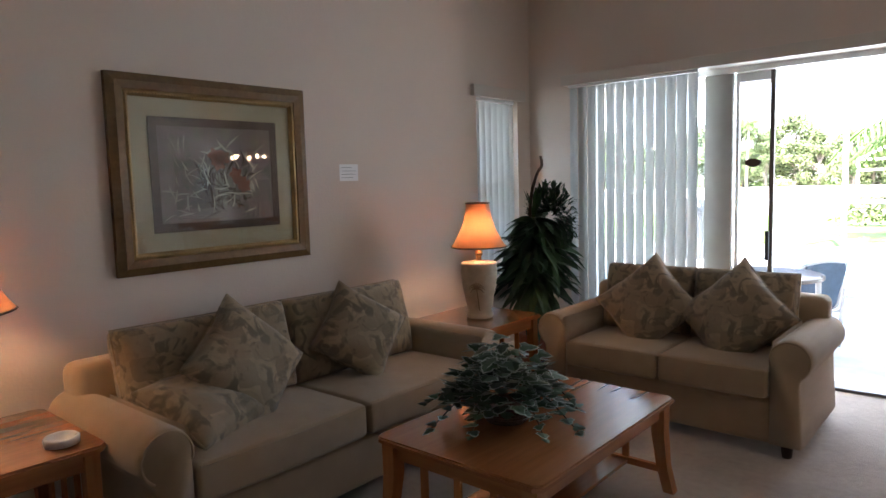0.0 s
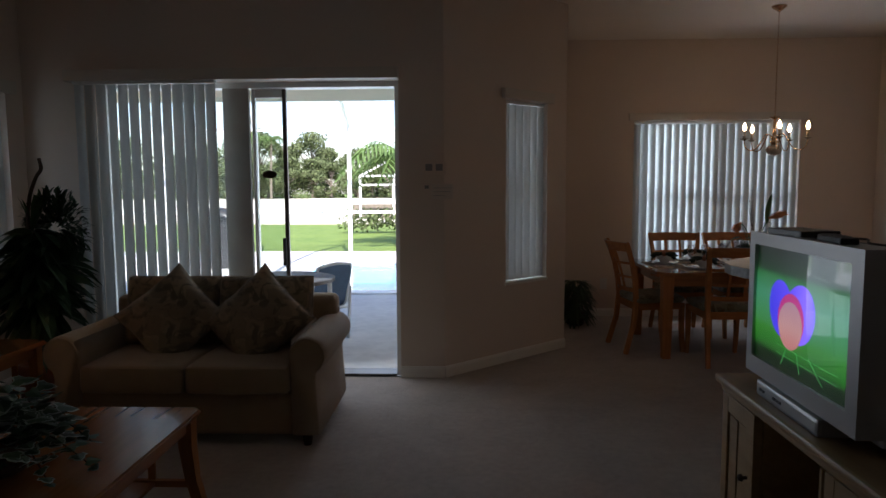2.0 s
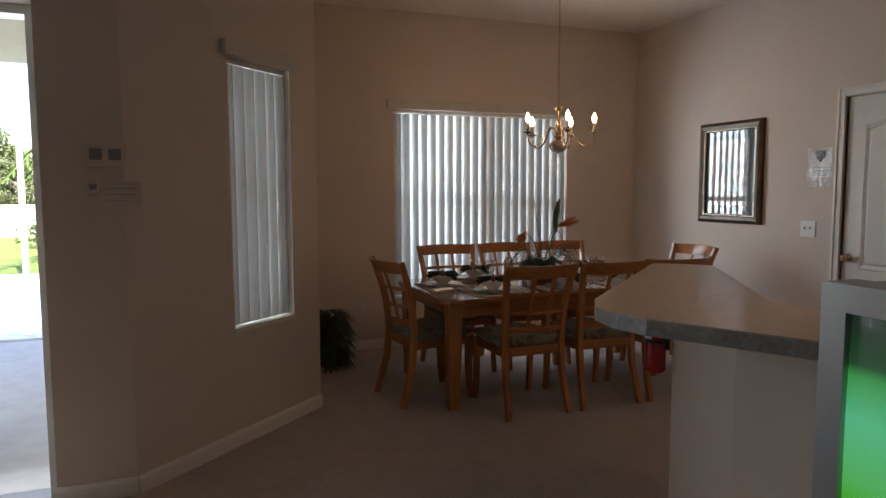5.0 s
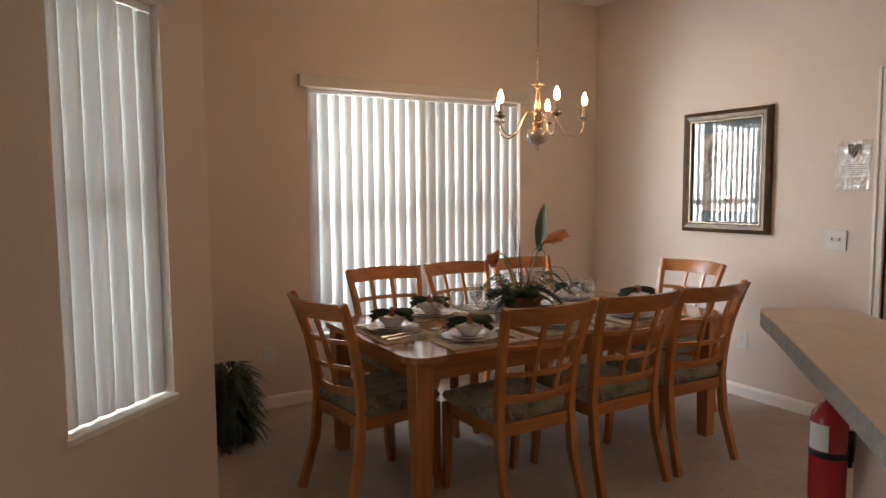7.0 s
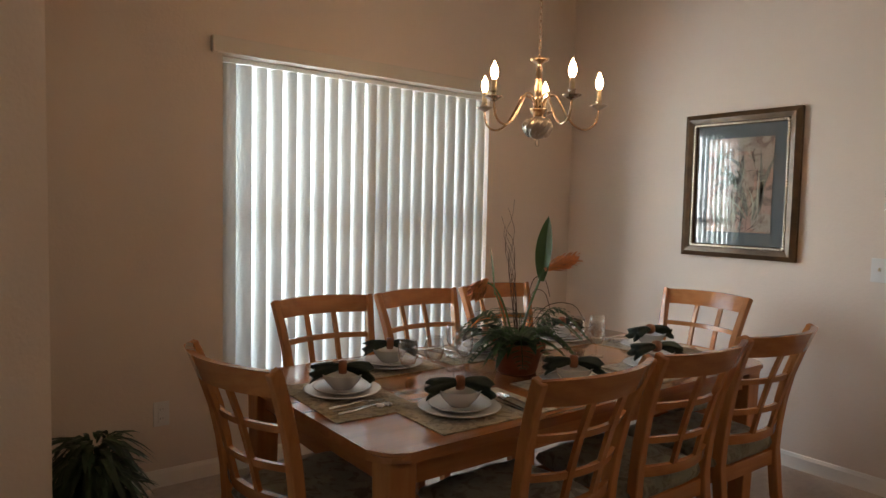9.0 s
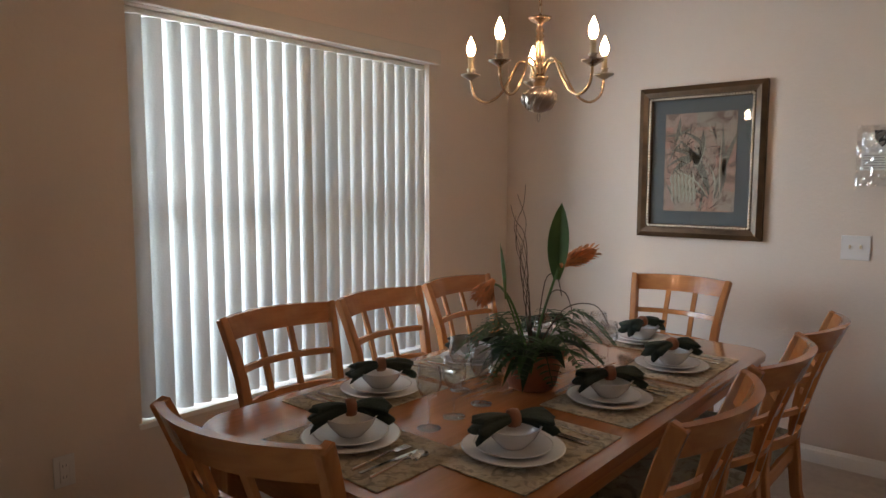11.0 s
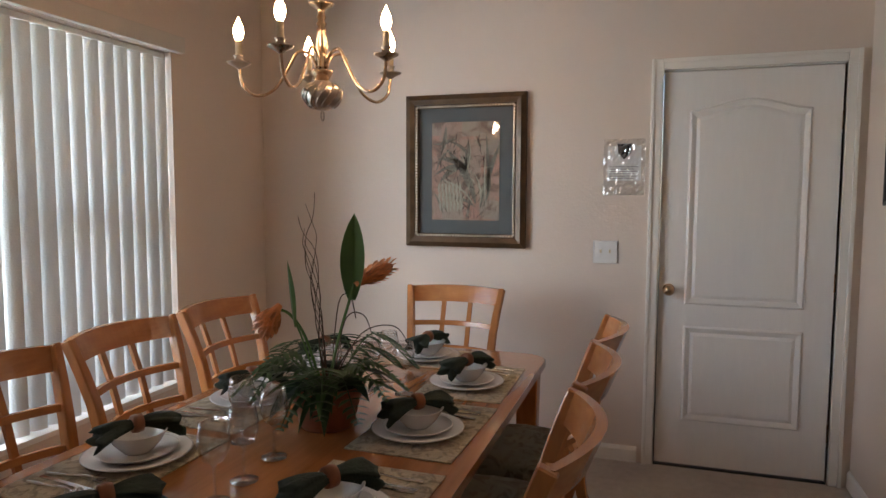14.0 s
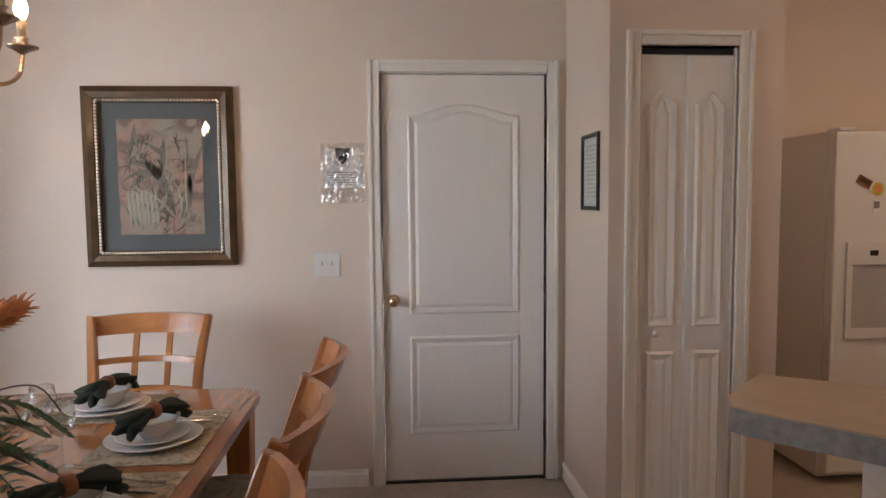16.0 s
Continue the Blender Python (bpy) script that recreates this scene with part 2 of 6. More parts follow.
def wall_run(name, p0, p1, z0, z1, thick, holes=(), material=None, out=1):
    """A wall from p0 to p1 with its inner face on the line; thick to the left of it. holes: (from, to, low, high) along it."""
    a, b = Vector(p0), Vector(p1)
    length = (b - a).length
    ang = math.atan2(b.y - a.y, b.x - a.x)
    bm = B()
    m = Matrix.Translation((a.x, a.y, 0)) @ Matrix.Rotation(ang, 4, 'Z')
    xs = sorted({0, length, *[h[0] for h in holes], *[h[1] for h in holes]})
    y0, y1 = (0, thick) if out > 0 else (-thick, 0)
    for s, e in zip(xs, xs[1:]):
        hh = [h for h in holes if h[0] <= s + 1e-6 and h[1] >= e - 1e-6]
        if not hh:
            box(bm, s, e, y0, y1, z0, z1, m=m)
        else:
            if hh[0][2] > z0 + 1e-6:
                box(bm, s, e, y0, y1, z0, hh[0][2], m=m)
            box(bm, s, e, y0, y1, hh[0][3], z1, m=m)
    return tagged(part(name, bm, material or M_WALL), kind="structure")


XL, XE, YS, YN, H = -3.19, 4.465, 4.957, 7.354, 2.97
DG0, DG1 = (-0.07, YS), (0.962, 5.915)
DGL = math.hypot(DG1[0] - DG0[0], DG1[1] - DG0[1])
DGA = math.degrees(math.atan2(DG1[1] - DG0[1], DG1[0] - DG0[0]))
DGM = Matrix.Translation((*DG0, 0)) @ Matrix.Rotation(radians(DGA), 4, 'Z')
Y0 = -2.6
wall_run("wall_west", (XL, Y0), (XL, YS), 0, H, 0.18, [(4.20 - Y0, 4.77 - Y0, 0.66, 2.12)])
wall_run("wall_slider", (XL, YS), DG0, 0, H, 0.18, [(0.56, XL * -1 - 0.40, 0, 2.205)])
wall_run("wall_diagonal", DG0, DG1, 0, H, 0.18, [(0.655, 1.155, 0.655, 2.12)])
wall_run("wall_dining_west", DG1, (0.962, YN), 0, H, 0.18)
wall_run("wall_north", (0.78, YN), (XE, YN), 0, H, 0.18, [(1.90 - 0.78, 3.66 - 0.78, 0.455, 2.12)])
wall_run("wall_east", (XE, YN + 0.18), (XE, 4.10), 0, H, 0.15, [(YN + 0.18 - 5.015, YN + 0.18 - 4.20, 0, 2.05)])
wall_run("wall_return", (XE + 0.15, 4.10), (3.80, 4.10), 0, H, 0.10)
wall_run("wall_pantry", (3.80, 4.0), (3.80, 3.38), 0, H, 0.10, [(0.03, 0.42, 0, 2.03)])
wall_run("wall_pantry_side", (3.90, 3.38), (4.75, 3.38), 0, H, 0.10)
wall_run("wall_kitchen_east", (4.75, 3.38), (4.75, 0.4), 0, H, 0.15)
wall_run("wall_kitchen_south", (4.9, 0.4), (1.80, 0.4), 0, H, 0.15)
wall_run("wall_television", (1.68, Y0), (1.68, 2.63), 0, H, 0.12, out=-1)
wall_run("wall_south", (1.80, Y0), (XL - 0.18, Y0), 0, H, 0.18)
bm = B()
prism(bm, [(XL, Y0), (1.80, Y0), (1.80, 0.4), (4.75, 0.4), (4.75, 4.1), (XE, 4.1), (XE, YN), (0.962, YN), (0.962, 5.915), (-0.07, YS), (-0.40, YS), (XL, YS)], -0.12, 0)
floor = tagged(part("floor", bm, M_CARPET), kind="structure")
bm = B()
box(bm, XL - 0.18, 4.95, Y0 - 0.18, YN + 0.18, H, H + 0.12)
ceiling = tagged(part("ceiling", bm, M_CEIL), kind="structure")


def baseboard(p0, p1, out=1):
    a, b = Vector(p0), Vector(p1)
    m = Matrix.Translation((a.x, a.y, 0)) @ Matrix.Rotation(math.atan2(b.y - a.y, b.x - a.x), 4, 'Z')
    bm = B()
    L = (b - a).length
    s = -1 if out > 0 else 1
    prism(bm, [(0, 0), (s * 0.013, 0), (s * 0.013, 0.065), (s * 0.006, 0.082), (0, 0.085)], 0, L,
          m=m @ Matrix(((0, 0, 1, 0), (1, 0, 0, 0), (0, 1, 0, 0), (0, 0, 0, 1))))
    return tagged(part("baseboard", bm, M_TRIM), kind="structure")


baseboard((XL, Y0), (XL, YS))
baseboard((-0.40, YS), DG0)
baseboard(DG0, DG1)
baseboard(DG1, (0.962, YN))
baseboard((0.962, YN), (XE, YN))
baseboard((XE, YN), (XE, 5.10))
baseboard((XE, 4.10), (3.80, 4.10))
baseboard((1.68, Y0), (1.68, 2.63), out=-1)
# ---- more materials ----
def patterned(name, base, second, leafc, patch=7.0):
    """Woven fabric with soft patches and darker leaf shapes."""
    m = mat(name, base, 0.92, vary=0.14, scale=34, bump=0.45, bscale=300, sheen=0.25)
    nt = m.node_tree
    p = nt.nodes["Principled BSDF"]
    src = p.inputs["Base Color"].links[0].from_socket
    tc = nt.nodes.new("ShaderNodeTexCoord")
    v = nt.nodes.new("ShaderNodeTexVoronoi")
    v.distance = 'CHEBYCHEV'
    v.inputs["Scale"].default_value, v.inputs["Randomness"].default_value = patch, 0.45
    nt.links.new(tc.outputs["Object"], v.inputs["Vector"])
    sep = nt.nodes.new("ShaderNodeSeparateColor")
    nt.links.new(v.outputs["Color"], sep.inputs[0])
    mx = nt.nodes.new("ShaderNodeMix")
    mx.data_type = 'RGBA'
    nt.links.new(sep.outputs[0], mx.inputs["Factor"])
    nt.links.new(src, mx.inputs["A"])
    mx.inputs["B"].default_value = (*second, 1)
    n = nt.nodes.new("ShaderNodeTexNoise")
    n.inputs["Scale"].default_value, n.inputs["Detail"].default_value, n.inputs["Distortion"].default_value = patch * 1.15, 2, 1.3
    nt.links.new(tc.outputs["Object"], n.inputs["Vector"])
    mr = nt.nodes.new("ShaderNodeMapRange")
    mr.inputs["From Min"].default_value, mr.inputs["From Max"].default_value = 0.50, 0.62
    nt.links.new(n.outputs[0], mr.inputs["Value"])
    m2 = nt.nodes.new("ShaderNodeMix")
    m2.data_type = 'RGBA'
    nt.links.new(mr.outputs[0], m2.inputs["Factor"])
    nt.links.new(mx.outputs["Result"], m2.inputs["A"])
    m2.inputs["B"].default_value = (*leafc, 1)
    nt.links.new(m2.outputs["Result"], p.inputs["Base Color"])
    return m


def glass_solid(name):
    m = bpy.data.materials.new(name)
    m.use_nodes = True
    p = m.node_tree.nodes["Principled BSDF"]
    p.inputs["Transmission Weight"].default_value, p.inputs["Roughness"].default_value, p.inputs["IOR"].default_value = 1.0, 0.0, 1.3
    return m


def glow(name, color, power):
    m = bpy.data.materials.new(name)
    m.use_nodes = True
    p = m.node_tree.nodes["Principled BSDF"]
    p.inputs["Base Color"].default_value = (*color, 1)
    p.inputs["Emission Color"].default_value, p.inputs["Emission Strength"].default_value = (*color, 1), power
    p.inputs["Roughness"].default_value = 0.15
    return m


M_PAT = patterned("leaf_patchwork_fabric", (0.38, 0.285, 0.175), (0.22, 0.17, 0.105), (0.16, 0.125, 0.078), 10)
M_SEAT = patterned("floral_seat_fabric", (0.30, 0.28, 0.19), (0.20, 0.21, 0.15), (0.13, 0.10, 0.06), 14)
M_MAT = patterned("woven_placemat_fabric", (0.50, 0.40, 0.25), (0.36, 0.29, 0.18), (0.22, 0.17, 0.10), 24)
M_CER = mat("cream_ceramic", (0.50, 0.43, 0.31), 0.5, vary=0.18, scale=18, bump=0.1)
M_SHADE = two_sided_light("amber_shade_cloth", (0.44, 0.18, 0.08), 0.30)
M_DKTRIM = mat("dark_brown_trim", (0.05, 0.025, 0.015), 0.6)
M_BRASS = mat("brushed_brass", (0.56, 0.40, 0.26), 0.24, metal=1.0, vary=0.08)
M_NICKEL = mat("antique_pewter", (0.42, 0.36, 0.30), 0.28, metal=1.0, vary=0.15, scale=20)
M_BULB = glow("lit_bulb", (1.0, 0.66, 0.34), 14.0)
M_PLATE = mat("white_glazed_china", (0.72, 0.71, 0.69), 0.15, vary=0.02, coat=0.5)
M_NAP = mat("dark_green_napkin", (0.022, 0.035, 0.024), 0.85, vary=0.3, scale=25, bump=0.4, bscale=150)
M_RING = mat("rust_napkin_ring", (0.24, 0.09, 0.04), 0.5)
M_STEEL = mat("polished_steel", (0.62, 0.62, 0.62), 0.15, metal=1.0, vary=0.03)
M_WGLASS = clear_pane("wine_glass", 0.02, 0.07, 0.85, 2.2, (0.985, 0.99, 0.99))
M_TERRA = mat("terracotta", (0.30, 0.10, 0.05), 0.55, vary=0.2, scale=25)
M_SOIL = mat("dark_moss", (0.03, 0.03, 0.018), 0.95, vary=0.4, scale=60, bump=1, bscale=90)
M_ORANGE = mat("orange_petal", (0.60, 0.24, 0.09), 0.6, vary=0.3, scale=30, island=0.25)
M_TWIG = mat("brown_twig", (0.07, 0.045, 0.03), 0.7)
M_FERN = mat("fern_green", (0.024, 0.062, 0.018), 0.5, color2=(0.045, 0.10, 0.03), scale=12, island=0.35)
M_BROAD = mat("broad_leaf_green", (0.05, 0.12, 0.03), 0.4, color2=(0.08, 0.17, 0.04), scale=9)
M_IVY = mat("ivy_green", (0.022, 0.055, 0.024), 0.5, color2=(0.045, 0.088, 0.04), scale=14, island=0.4)
M_IVYW = mat("pale_ivy_edge", (0.42, 0.48, 0.42), 0.55, vary=0.2)
M_WICK = mat("brown_wicker", (0.11, 0.05, 0.025), 0.7, vary=0.3, scale=60, bump=0.6, bscale=120)
M_GOLD = mat("antique_gold_frame", (0.36, 0.24, 0.10), 0.35, metal=0.7, vary=0.3, scale=22)
M_DFRAME = mat("dark_bronzed_frame", (0.085, 0.048, 0.022), 0.38, metal=0.35, vary=0.35, scale=14, coat=0.2)
M_BEAD = mat("tarnished_silver_bead", (0.50, 0.42, 0.32), 0.35, metal=0.8, vary=0.35, scale=60)
M_BROWNF = wood("walnut_gold_frame", (0.11, 0.062, 0.024), (0.19, 0.11, 0.042), axis=1)
M_CREAM = mat("cream_mount_board", (0.55, 0.46, 0.32), 0.8, vary=0.03)
M_BLUEM = mat("slate_blue_mount_board", (0.150, 0.157, 0.168), 0.8, vary=0.08)
M_PRINT = patterned("faded_botanical_print", (0.62, 0.31, 0.25), (0.50, 0.40, 0.34), (0.30, 0.19, 0.16), 9)
M_PRINT2 = patterned("mauve_flower_print", (0.30, 0.225, 0.22), (0.235, 0.185, 0.185), (0.20, 0.175, 0.16), 8)
M_PAINTD = mat("print_ink_grey_green", (0.27, 0.235, 0.20), 0.8, vary=0.3, scale=30)
M_PAINTL = mat("print_ink_pale", (0.55, 0.49, 0.40), 0.8, vary=0.2, scale=30)
M_PAINTB = mat("print_ink_umber", (0.10, 0.065, 0.055), 0.8, vary=0.2, scale=20)
M_PAINTR = mat("print_ink_rose", (0.34, 0.12, 0.09), 0.8, vary=0.3, scale=30)
M_PAPER = mat("white_paper", (0.86, 0.86, 0.85), 0.5, vary=0.02)
M_PAPERC = mat("aged_cream_paper", (0.67, 0.60, 0.53), 0.8, vary=0.03)
M_INK = mat("grey_ink", (0.25, 0.25, 0.25), 0.8)
M_BLACK = mat("black_plastic", (0.02, 0.02, 0.022), 0.4)
M_RED = mat("red_enamel", (0.42, 0.012, 0.016), 0.25, vary=0.05, coat=0.5)
M_PLASTICBAG = clear_pane("clear_plastic_bag", 0.22, 0.30, clear=(0.98, 0.98, 0.98))
M_STANDW = mat("pickled_oak", (0.42, 0.28, 0.14), 0.45, color2=(0.30, 0.18, 0.08), scale=3, stretch=(12, 1.5, 12), coat=0.2)
M_PIC_GLASS = clear_pane("picture_glass")
M_CHAIRW = mat("white_patio_plastic", (0.72, 0.73, 0.74), 0.4)
M_MESH = mat("slate_blue_sling_mesh", (0.10, 0.15, 0.22), 0.8, vary=0.15, scale=80)
M_WATER = mat("pool_water", (0.10, 0.45, 0.50), 0.05, vary=0.1, scale=2, bump=0.35, bscale=4)
M_SCREEN = mat("lanai_soffit", (0.62, 0.52, 0.36), 0.7, vary=0.04)
M_SAND = mat("pale_dry_grass", (0.55, 0.52, 0.42), 0.95, vary=0.08, scale=1)
M_BARK = mat("grey_bark", (0.20, 0.17, 0.13), 0.9, vary=0.3, scale=12, bump=0.6, bscale=30)
M_TREE = mat("tree_foliage", (0.085, 0.115, 0.04), 0.75, color2=(0.12, 0.15, 0.06), scale=1.5, island=0.5)
M_PALMF = mat("palm_foliage", (0.07, 0.13, 0.03), 0.6, color2=(0.12, 0.19, 0.05), scale=3, island=0.35)
# grey of the wide stile holds the shade of its backlit room side
M_STILE = mat("backlit_grey_aluminium", (0.34, 0.32, 0.29), 0.5)
M_VAL = mat("valance_vinyl", (0.62, 0.57, 0.50), 0.5, vary=0.03)
M_WALLOUT = mat("stucco_outside", (0.55, 0.50, 0.42), 0.9, vary=0.05, bump=0.3)


def uv_cushion(bm, w, d, h, m, nu=14, nv=10, corner=0.25, puff=0.35, pinch=0.0, bow=0.0):
    """A stuffed cushion: w by d, h thick, softly domed, its seam round the middle."""
    grid = {}
    for s in (1, -1):
        for i in range(nu + 1):
            for j in range(nv + 1):
                u, v = -math.cos(math.pi * i / nu), -math.cos(math.pi * j / nv)
                edge = i in (0, nu) or j in (0, nv)
                if edge and s < 0:
                    grid[s, i, j] = grid[1, i, j]
                    continue
                t = ((1 - abs(u) ** 4) * (1 - abs(v) ** 4)) ** corner * (1 - puff * (u * u + v * v) * 0.5)
                x = u * w / 2 * (1 - pinch * (1 - v * v))
                y = v * d / 2 * (1 - pinch * (1 - u * u))
                z = (0 if edge else s * t * h / 2) + 0.004 * math.sin(9 * u + 5 * v) + bow * (u * u)
                grid[s, i, j] = bm.verts.new(m @ Vector((x, y, z)))
    for s in (1, -1):
        for i in range(nu):
            for j in range(nv):
                q = [grid[s, i, j], grid[s, i + 1, j], grid[s, i + 1, j + 1], grid[s, i, j + 1]]
                bm.faces.new(q if s > 0 else q[::-1])
    return bm


def piping(w, d, m, pinch=0.0, bow=0.0, r=0.005, n=10):
    pts = []
    for a, b in (((-1, -1), (1, -1)), ((1, -1), (1, 1)), ((1, 1), (-1, 1)), ((-1, 1), (-1, -1))):
        for k in range(n):
            u, v = a[0] + (b[0] - a[0]) * k / n, a[1] + (b[1] - a[1]) * k / n
            pts.append(m @ Vector((u * w / 2 * (1 - pinch * (1 - v * v)), v * d / 2 * (1 - pinch * (1 - u * u)), 0.004 * math.sin(9 * u + 5 * v) + bow * u * u)))
    pts.append(pts[0])
    return tube(B(), pts, r, 5)


def T(x=0, y=0, z=0, rx=0, ry=0, rz=0):
    return pose(x, y, z, rx, ry, rz)


# ---- windows, doors, blinds ----
def window_unit(name, m, w, z0, z1, depth=0.11):
    root = tagged(new(name), kind="structure")
    f = B()
    for a in ((0, 0.05, z0, z1), (w - 0.05, w, z0, z1), (0.05, w - 0.05, z0, z0 + 0.05), (0.05, w - 0.05, z1 - 0.05, z1)):
        box(f, a[0], a[1], depth, depth + 0.05, a[2], a[3], m=m)
    part("window_frame", f, M_ALUW, root)
    zm = (z0 + z1) / 2 + 0.02
    part("meeting_rail", box(B(), 0.05, w - 0.05, depth + 0.004, depth + 0.046, zm - 0.025, zm + 0.025, m=m), M_ALUW, root)
    if w > 1:
        part("mullion", box(B(), w / 2 - 0.035, w / 2 + 0.035, depth + 0.002, depth + 0.048, z0 + 0.05, z1 - 0.05, m=m), M_ALUW, root)
    for a, b in ((z0 + 0.05, zm - 0.025), (zm + 0.025, z1 - 0.05)):
        g = part("pane", box(B(), 0.05, w - 0.05, depth + 0.02, depth + 0.024, a, b, m=m), M_GLASS, root)
        g.visible_shadow = False
    part("window_sill", box(B(), -0.012, w + 0.012, -0.012, depth - 0.002, z0 - 0.022, z0 + 0.002, 0.004, m=m), M_TRIM, root)
    return root


def slat_mesh(w, h, bow=0.018):
    bm = B()
    prof = [(-w / 2 + w * k / 6, bow * (1 - (2 * k / 6 - 1) ** 2)) for k in range(7)]
    lo = [bm.verts.new((x, y, 0)) for x, y in prof]
    hi = [bm.verts.new((x, y, h)) for x, y in prof]
    for k in range(6):
        bm.faces.new((lo[k], lo[k + 1], hi[k + 1], hi[k]))
    me = bpy.data.meshes.new("slat")
    bm.to_mesh(me)
    bm.free()
    me.materials.append(M_BLIND)
    me.polygons.foreach_set("use_smooth", [True] * len(me.polygons))
    return me


def blinds(label, m, x0, x1, z0, z1, y, angle=28, valance=None, seed=1, bow=0.018):
    rnd = random.Random(seed)
    root = thing("vertical_blind", label, "blind", group="vertical blinds at the windows")
    root.matrix_basis = m
    n = max(3, round((x1 - x0) / 0.083))
    step = (x1 - x0) / n
    me = slat_mesh(0.092, z1 - z0 - 0.03, bow)
    for k in range(n):
        s = new("slat", me)
        s.parent = root
        s.matrix_basis = T(x0 + step * (k + 0.5), y + rnd.uniform(-0.002, 0.002), z0, 0, 0, angle + rnd.uniform(-5, 5))
    part("headrail", box(B(), x0, x1, y - 0.02, y + 0.02, z1 - 0.028, z1 - 0.001, 0.003), M_ALUW, root)
    if valance:
        part("valance", box(B(), valance[0], valance[1], -0.04 if y > 0 else -0.105, -0.003, valance[2], valance[3], 0.004), M_VAL, root)
    return root


MN = T(1.90, YN, 0)
window_unit("window_1", MN, 1.76, 0.455, 2.12)
blinds("off-white vinyl vertical blind, nearly closed, at the wide dining window", MN, 0.0, 1.76, 0.461, 2.118, 0.058, -41, (-0.06, 1.82, 2.12, 2.20), 3, -0.020)
MD = DGM @ T(0.655, 0, 0)
window_unit("window_2", MD, 0.50, 0.655, 2.12)
blinds("off-white vinyl vertical blind, closed, at the narrow angled-wall window", MD, 0.0, 0.50, 0.665, 2.118, 0.055, -14, (-0.05, 0.55, 2.12, 2.20), 5, -0.016)
MW = T(XL, 4.20, 0, 0, 0, 90)
window_unit("window_3", MW, 0.57, 0.66, 2.12)
blinds("off-white vertical blind, half open, at the window beside the plant", MW, 0.0, 0.57, 0.67, 2.118, 0.055, -18, (-0.07, 0.64, 2.11, 2.20), 7)
MS = T(0, YS, 0)
blinds("white vinyl vertical blind, half open, over the sliding glass door", MS, -2.77, -1.72, 0.02, 2.215, -0.055, -18, (-2.82, -0.395, 2.205, 2.285), 9)

M_ALUD = mat("bronze_aluminium", (0.10, 0.085, 0.07), 0.4, vary=0.05)
slider = tagged(new("door_1"), kind="structure")
f = B()
for a in ((-2.63, -2.58, 0, 2.205), (-0.435, -0.40, 0, 2.205)):
    box(f, a[0], a[1], YS + 0.05, YS + 0.17, a[2], a[3])
box(f, -2.58, -0.435, YS + 0.05, YS + 0.17, 2.165, 2.205)
part("door_frame", f, M_ALUW, slider)
part("threshold", box(B(), -2.58, -0.435, YS + 0.01, YS + 0.17, 0.001, 0.022, 0.004), M_ALU, slider)
part("wide_stile", box(B(), -1.715, -1.52, YS + 0.055, YS + 0.10, 0.024, 2.163, 0.006), M_STILE, slider)
f = B()
part("inner_stile", box(B(), -1.515, -1.49, YS + 0.11, YS + 0.145, 0.024, 2.163, 0.003), M_ALUW, slider)
box(f, -1.285, -1.255, YS + 0.11, YS + 0.14, 0.024, 2.163, 0.003)
panel = part("sliding_panel", f, M_ALUD, slider)
for z0, z1 in ((0.024, 0.09), (2.10, 2.163)):
    part("panel_rail", box(B(), -1.49, -1.285, YS + 0.112, YS + 0.138, z0, z1, 0.003), M_ALUW, slider)
for a in ((-2.57, -1.72, 0.06), (-1.49, -1.27, 0.125)):
    g = part("pane", box(B(), a[0], a[1], YS + a[2] + 0.005, YS + a[2] + 0.01, 0.09, 2.10), M_GLASS, slider)
    g.visible_shadow = False
part("door_handle", box(B(), -1.30, -1.272, YS + 0.08, YS + 0.108, 0.84, 1.05, 0.006), M_BLACK, slider)
bm = B()
lathe(bm, [(0.001, 0), (0.055, 0.0), (0.055, 0.004), (0.001, 0.004)], n=20)
for v in bm.verts:
    v.co = Vector((v.co.x - 1.395, YS + 0.122 + v.co.z - 0.004, 1.53 + v.co.y * 0.55))
tagged(part("door_sticker", bm, M_DKTRIM), "small dark oval sticker on the sliding door glass", "sticker")


def panel_door(m, w, h, arch, panels, name, parent_kind=True):
    root = tagged(new(name), kind="structure")
    m = m @ T(0, -0.016, 0)
    part("door_leaf", box(B(), 0.004, w - 0.004, 0.03, 0.066, 0.012, h, 0.002, m=m), M_DOOR, root)
    for (x0, x1, z0, z1, top) in panels:
        # raised moulding ring and a field
        def outline(o):
            pts = [(x0 + o, z0 + o), (x1 - o, z0 + o), (x1 - o, z1 - o - (arch if top else 0))]
            if top:
                n = 12
                for k in range(1, n):
                    t = k / n
                    pts.append((x1 - o + (x0 - x1 + 2 * o) * t, z1 - o - arch + arch * (0.5 - 0.5 * math.cos(2 * math.pi * t)) ** 0.9))
            pts.append((x0 + o, z1 - o - (arch if top else 0)))
            return pts
        bm = B()
        rings = []
        for o, y in ((0, 0.030), (0.010, 0.020), (0.022, 0.024), (0.034, 0.030), (0.050, 0.024)):
            rings.append([bm.verts.new(m @ Vector((x, y, z))) for x, z in outline(o)])
        for a, b in zip(rings, rings[1:]):
            for i in range(len(a)):
                bm.faces.new((a[i], a[(i + 1) % len(a)], b[(i + 1) % len(a)], b[i]))
        bm.faces.new(rings[-1])
        part("door_panel", bm, M_DOOR, root)
    return root


